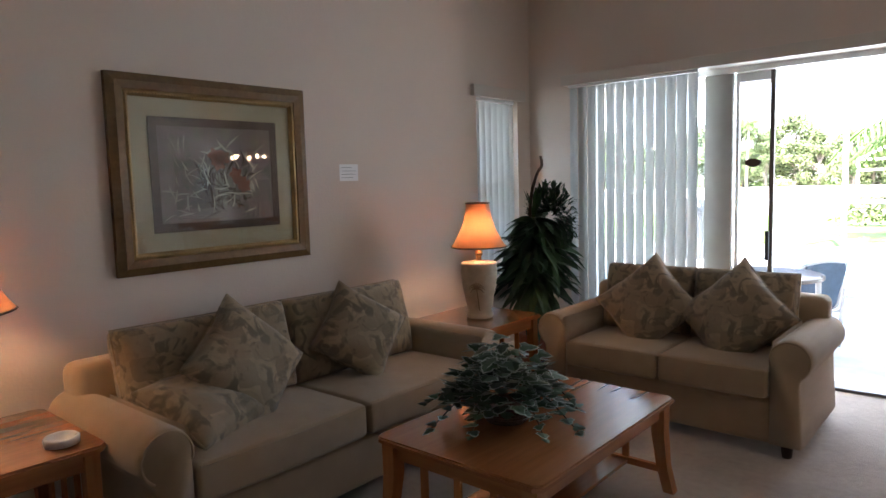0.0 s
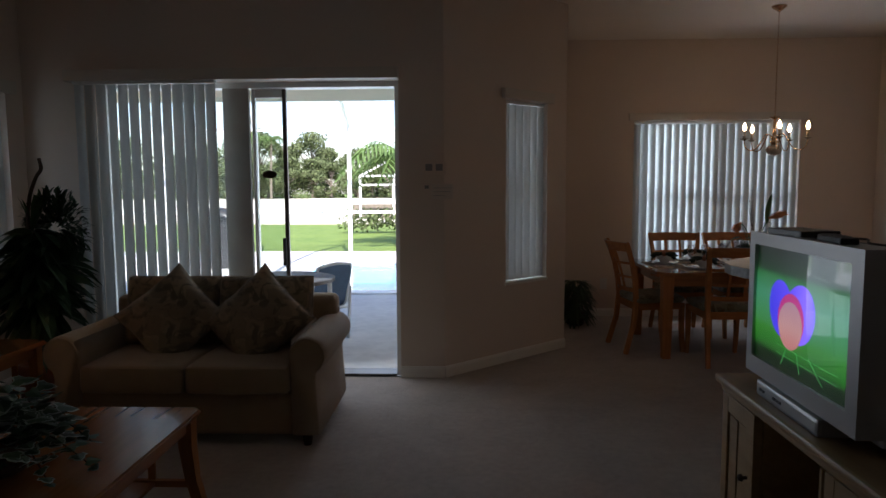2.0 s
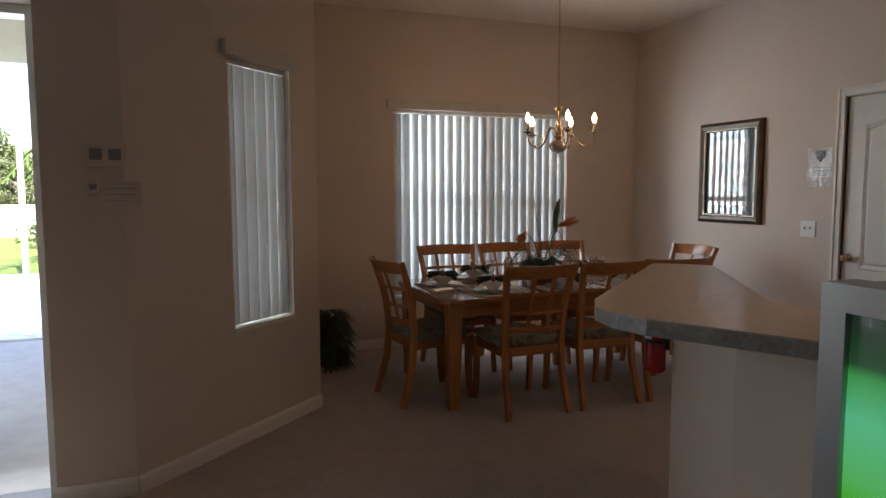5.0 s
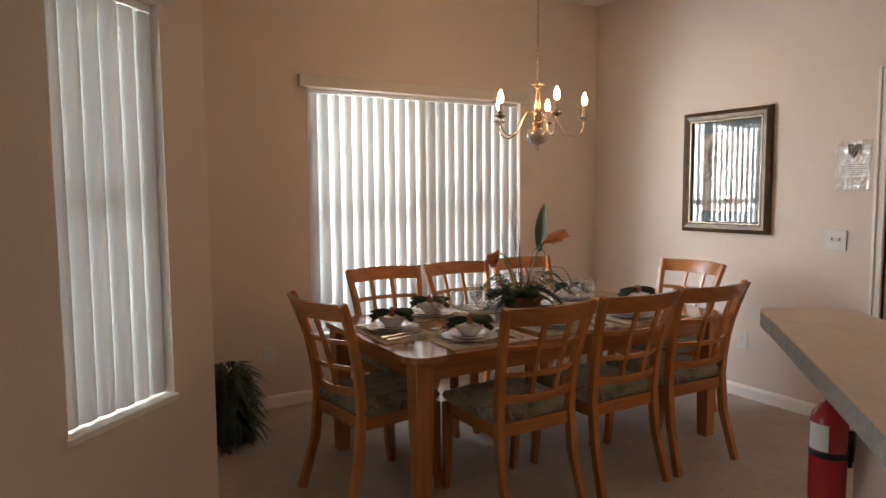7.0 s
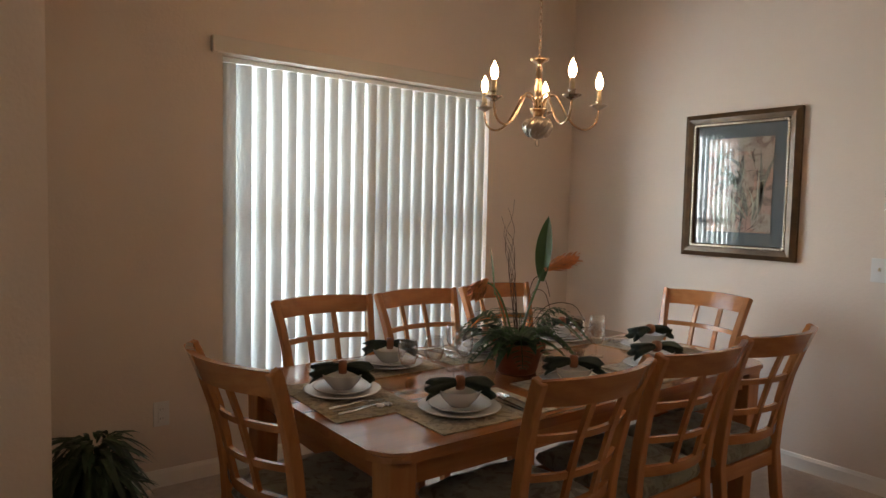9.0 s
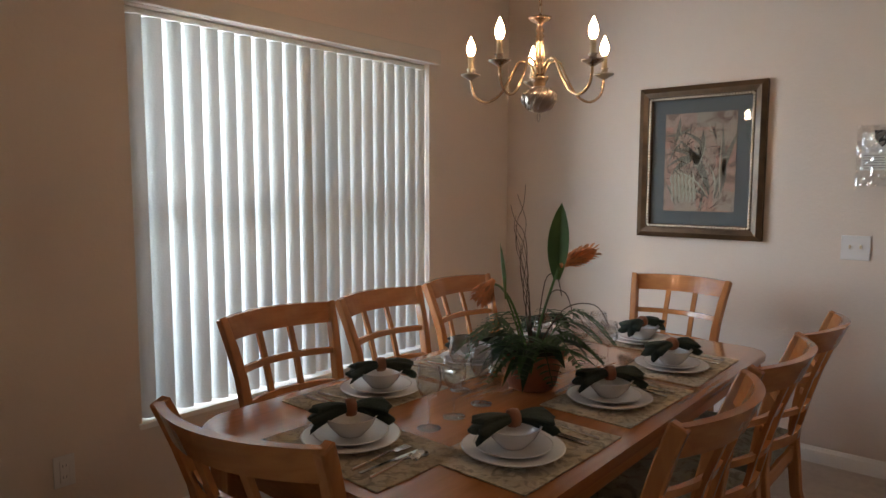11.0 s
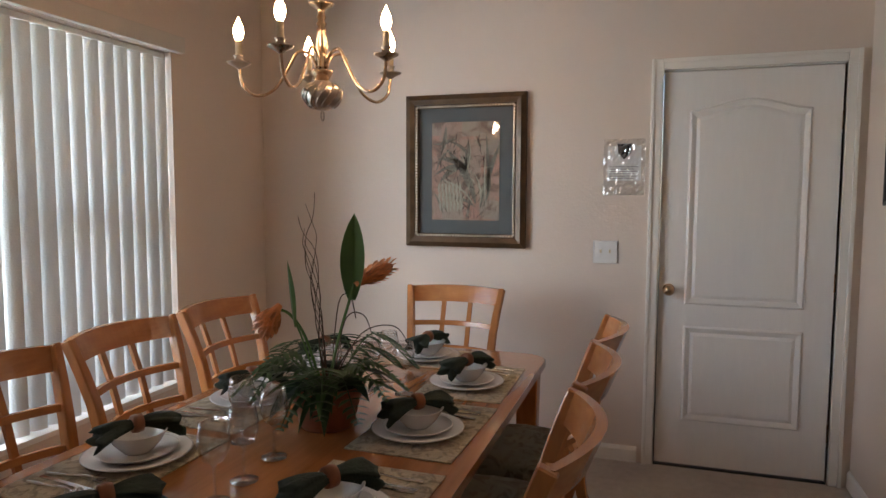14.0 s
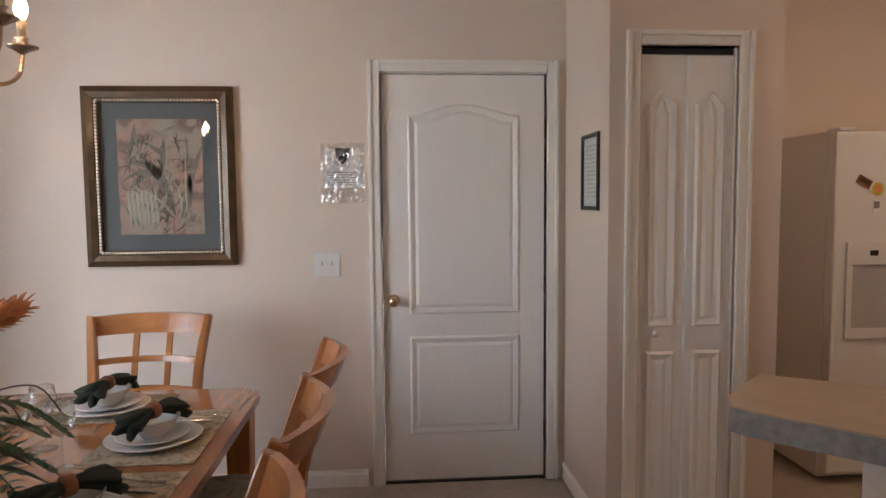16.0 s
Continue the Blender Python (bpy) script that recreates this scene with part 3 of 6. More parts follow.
def casing(m, w, h, cw=0.06, name="trim"):
    bm = B()
    for a in ((-cw, -0.004, 0, h + cw), (w + 0.004, w + cw, 0, h + cw), (-0.004, w + 0.004, h + 0.004, h + cw)):
        box(bm, a[0], a[1], -0.018, 0.0, a[2], a[3], 0.005, m=m)
        if a[1] - a[0] < 0.1:
            box(bm, a[0] + (0.0 if a[0] < 0 else 0.038), a[1] - (0.038 if a[0] < 0 else 0.0), -0.026, -0.016, a[2], a[3] , 0.003, m=m)
        else:
            box(bm, a[0], a[1], -0.026, -0.016, a[3] - 0.02, a[3], 0.003, m=m)
    # jamb lining behind
    for a in ((-0.004, 0.0), (w, w + 0.004)):
        box(bm, a[0], a[1], 0.0, 0.10, 0, h, m=m)
    box(bm, 0, w, 0.0, 0.10, h, h + 0.004, m=m)
    return tagged(part(name, bm, M_TRIM), kind="structure")


ME = T(XE, 5.015, 0, 0, 0, -90)
d2 = panel_door(ME, 0.815, 2.04, 0.055, [(0.13, 0.685, 0.86, 1.90, True), (0.13, 0.685, 0.25, 0.75, False)], "door_2")
# unseen black sheet behind the leaf, added to stop light leaking past it
part("light_leak_blocker", box(B(), 0.001, 0.814, 0.052, 0.062, 0.012, 2.043, m=ME), M_BLACK, d2)
casing(ME, 0.815, 2.045)
k = B()
lathe(k, [(0.001, 0), (0.030, 0.0), (0.030, 0.006), (0.010, 0.010), (0.010, 0.03), (0.022, 0.036), (0.028, 0.048), (0.024, 0.060), (0.001, 0.066)], n=18, m=T(XE + 0.014, 4.962, 0.935, 0, -90, 0))
part("door_handle", k, M_BRASS, d2, smooth=True)
for z in (0.25, 1.0, 1.78):
    part("hinge", box(B(), XE + 0.012, XE + 0.03, 4.196, 4.206, z - 0.045, z + 0.045), M_BRASS, d2)
# black strip that paints the shade in the gap under the door
part("threshold_gap_shade", box(B(), XE + 0.004, XE + 0.10, 4.21, 5.02, 0.001, 0.010), M_BLACK, d2)
MP = T(3.80, 3.975, 0, 0, 0, -90)
bi = tagged(new("door_3"), kind="structure")
for s in (0, 1):
    o = MP @ T(0.001 + s * 0.199, 0, 0)
    sub = panel_door(o, 0.199, 2.0, 0.05, [(0.035, 0.159, 0.90, 1.86, True), (0.035, 0.159, 0.14, 0.80, False)], "bifold_leaf")
    sub.parent = bi
    del sub["kind"]
k = B()
lathe(k, [(0.001, 0), (0.008, 0.0), (0.008, 0.014), (0.016, 0.02), (0.014, 0.028), (0.001, 0.031)], n=14, m=T(3.814, 3.90, 0.88, 0, -90, 0))
part("door_handle", k, M_DOOR, bi, smooth=True)
part("door_track", box(B(), 3.82, 3.85, 3.585, 3.97, 2.004, 2.028), M_BLACK, bi)
casing(MP, 0.40, 2.03)


# ---- framed pictures and papers ----
def framed(m, w, h, fw, frame_mat, inner_mat, mount_mat, art_mat, mount, label, bead=True):
    """m: the middle of the back, x to the right, z up, -y into the room."""
    root = thing("framed_picture", label, "picture")
    root.matrix_basis = m
    def ring(o0, o1, y0, y1, name, mt):
        bm = B()
        a = [(-w / 2 + o0, -h / 2 + o0), (w / 2 - o0, -h / 2 + o0), (w / 2 - o0, h / 2 - o0), (-w / 2 + o0, h / 2 - o0)]
        b = [(-w / 2 + o1, -h / 2 + o1), (w / 2 - o1, -h / 2 + o1), (w / 2 - o1, h / 2 - o1), (-w / 2 + o1, h / 2 - o1)]
        mid = [((p[0] + q[0]) / 2, (p[1] + q[1]) / 2) for p, q in zip(a, b)]
        L = [[bm.verts.new((x, -0.001, z)) for x, z in a], [bm.verts.new((x, y0, z)) for x, z in a], [bm.verts.new((x, min(y0, y1) - 0.006, z)) for x, z in mid],
             [bm.verts.new((x, y1, z)) for x, z in b], [bm.verts.new((x, -0.001, z)) for x, z in b]]
        for p, q in zip(L, L[1:] + L[:1]):
            for i in range(4):
                bm.faces.new((p[i], p[(i + 1) % 4], q[(i + 1) % 4], q[i]))
        return part(name, bm, mt, root)
    ring(0, fw * 0.72, -0.03, -0.036, "outer_moulding", frame_mat)
    ring(fw * 0.72, fw, -0.028, -0.018, "inner_moulding", inner_mat)
    if bead:
        bm = B()
        o = fw * 0.86
        for side in range(4):
            L = (w if side % 2 == 0 else h) - 2 * o
            n = int(L / 0.016)
            for k in range(n):
                t = -L / 2 + L * (k + 0.5) / n
                x, z = ((t, -h / 2 + o), (w / 2 - o, t), (t, h / 2 - o), (-w / 2 + o, t))[side]
                box(bm, x - 0.0058, x + 0.0058, -0.036, -0.024, z - 0.0058, z + 0.0058, 0.002)
        part("beading", bm, M_BEAD if inner_mat == M_DFRAME else M_GOLD, root)
    part("mount_board", box(B(), -w / 2 + fw, w / 2 - fw, -0.010, -0.004, -h / 2 + fw, h / 2 - fw), mount_mat, root)
    aw, ah = w - 2 * fw - 2 * mount, h - 2 * fw - 2 * mount
    part("print", box(B(), -aw / 2, aw / 2, -0.013, -0.010, -ah / 2, ah / 2), art_mat, root)
    g = part("picture_glass", box(B(), -w / 2 + fw, w / 2 - fw, -0.0185, -0.0165, -h / 2 + fw, h / 2 - fw), M_PIC_GLASS, root)
    return root, aw, ah


def flat_shape(bm, pts, y):
    bm.faces.new([bm.verts.new((x, y, z)) for x, z in pts])


def blade(bm, x, z, ang, L, W, y, bend=0.0, n=8):
    a = radians(ang)
    le, ri = [], []
    for k in range(n + 1):
        t = k / n
        aa = a + radians(bend) * t
        cx, cz = x + math.cos(aa) * L * t, z + math.sin(aa) * L * t
        ww = W / 2 * math.sin(math.pi * min(1, 0.06 + 0.94 * t))
        le.append((cx - math.sin(aa) * ww, cz + math.cos(aa) * ww))
        ri.append((cx + math.sin(aa) * ww, cz - math.cos(aa) * ww))
    flat_shape(bm, le + ri[::-1], y)


p1, aw, ah = framed(T(XE, 6.055, 1.55, 0, 0, -90), 0.69, 0.845, 0.075, M_DFRAME, M_DFRAME, M_BLUEM, M_PRINT, 0.075,
                    "banana plant print in a dark beaded frame on the cream wall")
bm = B()
for (x, z, a, L, W, b) in ((-0.02, -0.02, 60, 0.20, 0.06, 20), (0.06, -0.18, 100, 0.36, 0.07, 20), (0.09, -0.2, 80, 0.40, 0.05, -8), (0.02, 0.0, 130, 0.20, 0.06, 30),
                           (0.10, -0.2, 60, 0.22, 0.03, 20), (0.06, -0.2, 140, 0.2, 0.03, 20), (0.04, 0.06, 118, 0.19, 0.035, 25), (-0.05, 0.19, 215, 0.15, 0.03, -20), (0.02, 0.02, 160, 0.22, 0.035, 35), (0.13, -0.12, 88, 0.34, 0.028, 4), (-0.17, 0.0, 75, 0.17, 0.02, -20), (-0.13, -0.24, 100, 0.14, 0.02, 15), (0.0, -0.27, 62, 0.18, 0.022, 25), (0.02, -0.28, 98, 0.15, 0.018, -20), (-0.14, 0.1, 70, 0.16, 0.04, 10), (-0.02, 0.02, 185, 0.16, 0.05, 30)):
    blade(bm, x, z, a, L, W * 0.6, -0.0136, b)
part("painted_leaves", bm, M_PAINTD, p1)


def strokes(count, x0, x1, z0, z1, angle, length, width, seed, y=-0.0139):
    """Fine brush strokes of a print."""
    q = random.Random(seed)
    b = B()
    for _ in range(count):
        blade(b, q.uniform(x0, x1), q.uniform(z0, z1), q.gauss(*angle), q.uniform(*length), q.uniform(*width), y, q.uniform(-30, 30), 5)
    return b


tagged(part("pencil_shading", strokes(110, -0.145, 0.115, -0.27, 0.17, (85, 35), (0.03, 0.075), (0.002, 0.006), 41), M_PAINTB, p1), kind="stuff")
tagged(part("pale_brushwork", strokes(45, -0.140, 0.110, -0.27, 0.17, (95, 45), (0.03, 0.07), (0.002, 0.006), 42, -0.0141), M_PAINTL, p1), kind="stuff")
bm = B()
for r in range(3):
    for k in range(7):
        blade(bm, -0.15 + k * 0.020 + r * 0.004, -0.065 - r * 0.05, 268 + (k - 3) * 5, 0.062, 0.014, -0.0142, (3 - k) * 6)
for (x, z, a, L, W, b) in ((0.12, -0.2, 95, 0.33, 0.008, -5), (0.08, -0.2, 70, 0.2, 0.010, 30), (0.05, -0.19, 115, 0.25, 0.009, 30), (0.0, -0.01, 62, 0.18, 0.006, 20)):
    blade(bm, x, z, a, L, W, -0.0142, b)
part("painted_bananas", bm, M_PAINTL, p1)

p2, aw, ah = framed(T(XL, 1.94, 1.525, 0, 0, 90), 1.13, 0.965, 0.105, M_BROWNF, M_GOLD, M_CREAM, M_PRINT2, 0.09,
                    "large flower print in a wide brown frame above the sofa")
bm = B()
aw2, ah2 = aw / 2, ah / 2
part("print_border", (lambda b: [box(b, -aw2, aw2, -0.0138, -0.0131, s * ah2 - 0.022 - s * 0.022, s * ah2 + 0.022 - s * 0.022) for s in (-1, 1)] and [box(b, s * aw2 - 0.022 - s * 0.022, s * aw2 + 0.022 - s * 0.022, -0.0138, -0.0131, -ah2 + 0.0442, ah2 - 0.0442) for s in (-1, 1)] and b)(B()), M_PAINTB, p2)
for k in range(16):
    blade(bm, -0.05 + 0.012 * k, -0.17, 60 + k * 4.2, 0.16 + 0.05 * math.sin(k * 2.1), 0.022, -0.0136, 25 * math.sin(k))
for x, z in ((-0.12, 0.17), (0.04, 0.18), (0.22, 0.12), (-0.26, 0.1)):
    blade(bm, x, z, 60, 0.10, 0.06, -0.0136, 30)
part("painted_leaves", bm, M_PAINTD, p2)
bm = B()
for x, z in ((0.0, 0.06), (0.03, 0.09), (-0.02, 0.1), (0.13, -0.04), (0.15, -0.06), (0.10, 0.0)):
    for k in range(5):
        blade(bm, x, z, k * 72 + 20, 0.045, 0.03, -0.0142, 20)
part("painted_flowers", bm, M_PAINTR, p2)
tagged(part("pencil_shading", strokes(60, -0.10, 0.16, -0.20, 0.06, (90, 45), (0.05, 0.13), (0.006, 0.016), 43), M_PAINTB, p2), kind="stuff")
tagged(part("pale_brushwork", strokes(70, -0.26, 0.24, -0.20, 0.14, (95, 60), (0.04, 0.12), (0.004, 0.012), 44, -0.0140), M_PAINTL, p2), kind="stuff")

nf, aw, ah = framed(T(4.03, 4.10, 1.545, 0, 0, 0) @ T(0, 0, 0, 0, 0, 180), 0.24, 0.33, 0.018, M_BLACK, M_BLACK, M_PAPER, M_PAPER, 0.012,
                    "small black-framed printed notice on the side wall", False)
nf.scale = (1, 0.35, 1)
bm = B()
for k in range(13):
    box(bm, -0.075 + 0.01 * (k % 3 == 0), 0.075 - 0.02 * (k % 4 == 1), -0.0145, -0.0131, 0.11 - k * 0.018, 0.113 - k * 0.018)
part("text_lines", bm, M_INK, nf)


def sheet(m, w, h, lines, label, seed=0, name="notice_sheet"):
    rnd = random.Random(seed)
    root = thing(name, label, "notice")
    root.matrix_basis = m
    part("paper", box(B(), -w / 2, w / 2, -0.003, -0.001, -h / 2, h / 2), M_PAPERC if seed in (2, 3) else M_PAPER, root)
    bm = B()
    for k in range(lines):
        z = h / 2 - h * (k + 1) / (lines + 1)
        box(bm, -w * 0.4, w * rnd.uniform(0.1, 0.42), -0.0045, -0.003, z - h * 0.012, z + h * 0.012)
    part("text_lines", bm, M_INK, root)
    return root


sheet(T(XL, 2.86, 1.53, 0, 0, 90), 0.155, 0.105, 4, "small white card pinned to the wall beside the picture", 1)
sheet(T(-0.085, YS, 1.395), 0.16, 0.11, 3, "cream notice sheet taped beside the patio door", 2)
th = thing("alarm_panel", "wall-coloured alarm keypad with two dark squares beside the patio door", "keypad")
part("housing", box(B(), -0.225, -0.055, YS - 0.018, YS - 0.001, 1.52, 1.615, 0.004), M_WALL, th)
for x in (-0.205, -0.130):
    part("dark_button", box(B(), x, x + 0.050, YS - 0.021, YS - 0.017, 1.548, 1.597), M_INK, th)
th = thing("thermostat", "small wall-coloured thermostat with a dark dial", "thermostat")
part("housing", box(B(), -0.225, -0.17, YS - 0.02, YS - 0.001, 1.40, 1.455, 0.004), M_WALL, th)
part("dial", box(B(), -0.212, -0.182, YS - 0.023, YS - 0.019, 1.418, 1.442), M_INK, th)


def wall_plate(m, w, h, toggles, label, cat, name):
    root = thing(name, label, cat)
    root.matrix_basis = m
    part("plate", box(B(), -w / 2, w / 2, -0.007, -0.001, -h / 2, h / 2, 0.003), M_PLATE, root)
    for k in range(toggles):
        x = (k - (toggles - 1) / 2) * 0.046
        if name == "light_switch":
            part("toggle", box(B(), x - 0.005, x + 0.005, -0.018, -0.0075, -0.004, 0.014, 0.002), M_CREAM, root)
        else:
            part("socket", box(B(), x - 0.016, x + 0.016, -0.009, -0.0075, -0.042, 0.042, 0.002), M_PLATE, root)
            for z in (-0.022, 0.022):
                for dx in (-0.006, 0.006):
                    part("slot", box(B(), x + dx - 0.0012, x + dx + 0.0012, -0.0102, -0.009, z - 0.005, z + 0.005), M_INK, root)
    return root


wall_plate(T(XE, 5.285, 1.12, 0, 0, -90), 0.125, 0.12, 2, "white double light switch on the cream wall", "switch", "light_switch")
wall_plate(T(XE, 5.89, 0.39, 0, 0, -90), 0.075, 0.12, 1, "white power outlet low on the east wall", "outlet", "power_outlet")
wall_plate(T(1.60, YN, 0.36), 0.075, 0.12, 1, "white power outlet beside the dining window", "outlet", "power_outlet")
bag = thing("plastic_sleeve", "clear plastic bag with a black clip and notice on the wall", "notice")
bag.matrix_basis = T(XE, 5.20, 1.565, 0, 0, -90)
bm = B()
n = 20
rnd = random.Random(4)
g = [[bm.verts.new((-0.105 + 0.21 * i / n, -0.008 - rnd.uniform(0, 0.008), -0.145 + 0.29 * j / n)) for j in range(n + 1)] for i in range(n + 1)]
for i in range(n):
    for j in range(n):
        bm.faces.new((g[i][j], g[i + 1][j], g[i + 1][j + 1], g[i][j + 1]))
part("plastic_film", bm, M_PLASTICBAG, bag)
part("paper", box(B(), -0.085, 0.085, -0.004, -0.002, -0.07, 0.11), M_PAPER, bag)
part("black_clip", prism(B(), [(-0.035, 0.10), (0.035, 0.10), (0.03, 0.05), (0.0, 0.02), (-0.03, 0.05)], 0.0, 0.006, m=T(0, -0.005, 0.02, 90, 0, 0)), M_BLACK, bag)
bm = B()
for k in range(6):
    box(bm, -0.075, 0.07 - 0.02 * (k % 2), -0.0055, -0.004, 0.0 - k * 0.012, 0.004 - k * 0.012)
part("text_lines", bm, M_INK, bag)
# ---- living room ----
def rolled_arm(bm, x, side, depth, y0, z_top=0.62, z0=0.07):
    """An arm with an outward roll; side is -1 or 1; it runs from y0 back over depth."""
    prof = [(0.0, z0), (0.0, 0.44), (0.005, z_top - 0.02)]
    c, r = (0.095, z_top - 0.105), 0.105
    for k in range(12):
        a = radians(150 - k * 19)
        prof.append((c[0] + r * math.cos(a), c[1] + r * math.sin(a)))
    prof += [(0.140, 0.385), (0.148, 0.25), (0.160, z0)]
    rows = []
    for t, s in ((0, 0.90), (0.02, 0.97), (0.06, 1.0), (0.35, 1.0), (0.7, 1.01), (0.96, 1.0), (1.0, 0.96)):
        rows.append([bm.verts.new((x + side * (0.08 + (px - 0.08) * s), y0 + depth * t, z0 + (pz - z0) * (0.985 if t in (0, 1.0) else 1))) for px, pz in prof])
    for a, b in zip(rows, rows[1:]):
        for i in range(len(a)):
            bm.faces.new((a[i], a[(i + 1) % len(a)], b[(i + 1) % len(a)], b[i]))
    bm.faces.new(rows[0])
    bm.faces.new(rows[-1][::-1])
    return bm


def sofa(name, label, m, width, seats, group=""):
    """Front edge at local y=0, the back at y=0.86; x from -width/2 to width/2."""
    root = thing(name, label, "sofa")
    root.matrix_basis = m
    iw = width - 0.36
    part("base", box(B(), -iw / 2 - 0.02, iw / 2 + 0.02, 0.035, 0.80, 0.06, 0.30, 0.025), M_SOFA, root)
    part("back_frame", box(B(), -width / 2 + 0.05, width / 2 - 0.05, 0.68, 0.86, 0.07, 0.74, 0.06), M_SOFA, root, smooth=True)
    for s in (-1, 1):
        part("arm", rolled_arm(B(), s * iw / 2, s, 0.84, 0.01), M_SOFA, root, smooth=True)
        pts = []
        for k in range(17):
            a = radians(200 - k * 16)
            pts.append((s * (iw / 2 + 0.095 + 0.094 * math.cos(a)), 0.012, 0.515 + 0.094 * math.sin(a)))
        part("arm_piping", tube(B(), pts, 0.005, 5), M_SOFA, root)
        for y in (0.06, 0.78):
            f = B()
            lathe(f, [(0.022, 0.0), (0.026, 0.02), (0.03, 0.068)], at=(s * (iw / 2 + 0.08), y, 0), n=10)
            part("foot", f, M_DKTRIM, root)
    cw = iw / seats
    for k in range(seats):
        x = -iw / 2 + cw * (k + 0.5)
        c = box(B(), -cw / 2 + 0.003, cw / 2 - 0.003, 0.0, 0.62, 0.30, 0.455, 0.035)
        bmesh.ops.subdivide_edges(c, edges=c.edges[:], cuts=2, use_grid_fill=True)
        for v in c.verts:
            if v.co.z > 0.44:
                v.co.z += 0.022 * max(0, 1 - (v.co.x / (cw / 2)) ** 2) * max(0, 1 - ((v.co.y - 0.31) / 0.33) ** 2)
            if v.co.y < 0.02:
                v.co.y -= 0.015 * max(0, 1 - (v.co.x / (cw / 2)) ** 2)
            v.co.x += x
        sc = part("seat_cushion", c, M_SOFA, root, smooth=True)
        for z in (0.315, 0.445):
            part("cushion_piping", tube(B(), [(x - cw / 2 + 0.02, 0.006, z), (x, -0.010, z), (x + cw / 2 - 0.02, 0.006, z)], 0.005, 5), M_SOFA, sc)
        mm = T(x, 0.61, 0.655, 76, 0, 0)
        bc = part("back_cushion", uv_cushion(B(), cw - 0.01, 0.44, 0.24, mm, corner=0.16, puff=0.12, pinch=0.015), M_PAT, root, "leaf-patterned back cushion", smooth=True)
        part("cushion_piping", piping(cw - 0.01, 0.44, mm, 0.015), M_PAT, bc)
    return root


def throw_pillow(label, m, w=0.50, tilt=45, seed=0):
    root = thing("throw_pillow", label, "pillow", group="throw pillows on the sofas")
    root.matrix_basis = m
    mm = T(0, 0, 0, 0, 0, tilt)
    part("pillow_body", uv_cushion(B(), w, w, 0.19, mm, nu=18, nv=18, corner=0.42, puff=0.25, pinch=0.07, bow=0.01), M_PAT, root, smooth=True)
    part("pillow_piping", piping(w, w, mm, 0.07, 0.01, 0.006), M_PAT, root)
    return root


sofa("sofa", "long tan upholstered sofa with rolled arms against the wall", T(-2.17, 2.02, 0, 0, 0, 90), 2.06, 2)
sofa("loveseat", "tan two-seat sofa with rolled arms before the sliding door", T(-1.47, 3.57, 0), 1.54, 2)
MSO = T(-2.17, 2.02, 0, 0, 0, 90)
MLO = T(-1.47, 3.57, 0)
throw_pillow("leaf-patterned square pillow leaning on the long sofa's back cushion", MSO @ T(-0.37, 0.40, 0.67, 60, 6, 4), 0.47, 45)
throw_pillow("smaller leaf-patterned pillow slumped on the long sofa's far cushion", MSO @ T(0.33, 0.42, 0.67, 62, -14, -10), 0.42, 38)
throw_pillow("leaf-patterned square pillow set cornerwise on the loveseat", MLO @ T(-0.22, 0.40, 0.655, 64, 4, 6), 0.48, 47)
throw_pillow("leaf-patterned square pillow leaning beside the loveseat's rolled arm", MLO @ T(0.31, 0.38, 0.645, 62, -6, -5), 0.50, 41)
throw_pillow("leaf-patterned pillow lying flat against the sofa's near arm", MSO @ T(-0.62, 0.35, 0.545, 24, 3, 12), 0.42, 8)


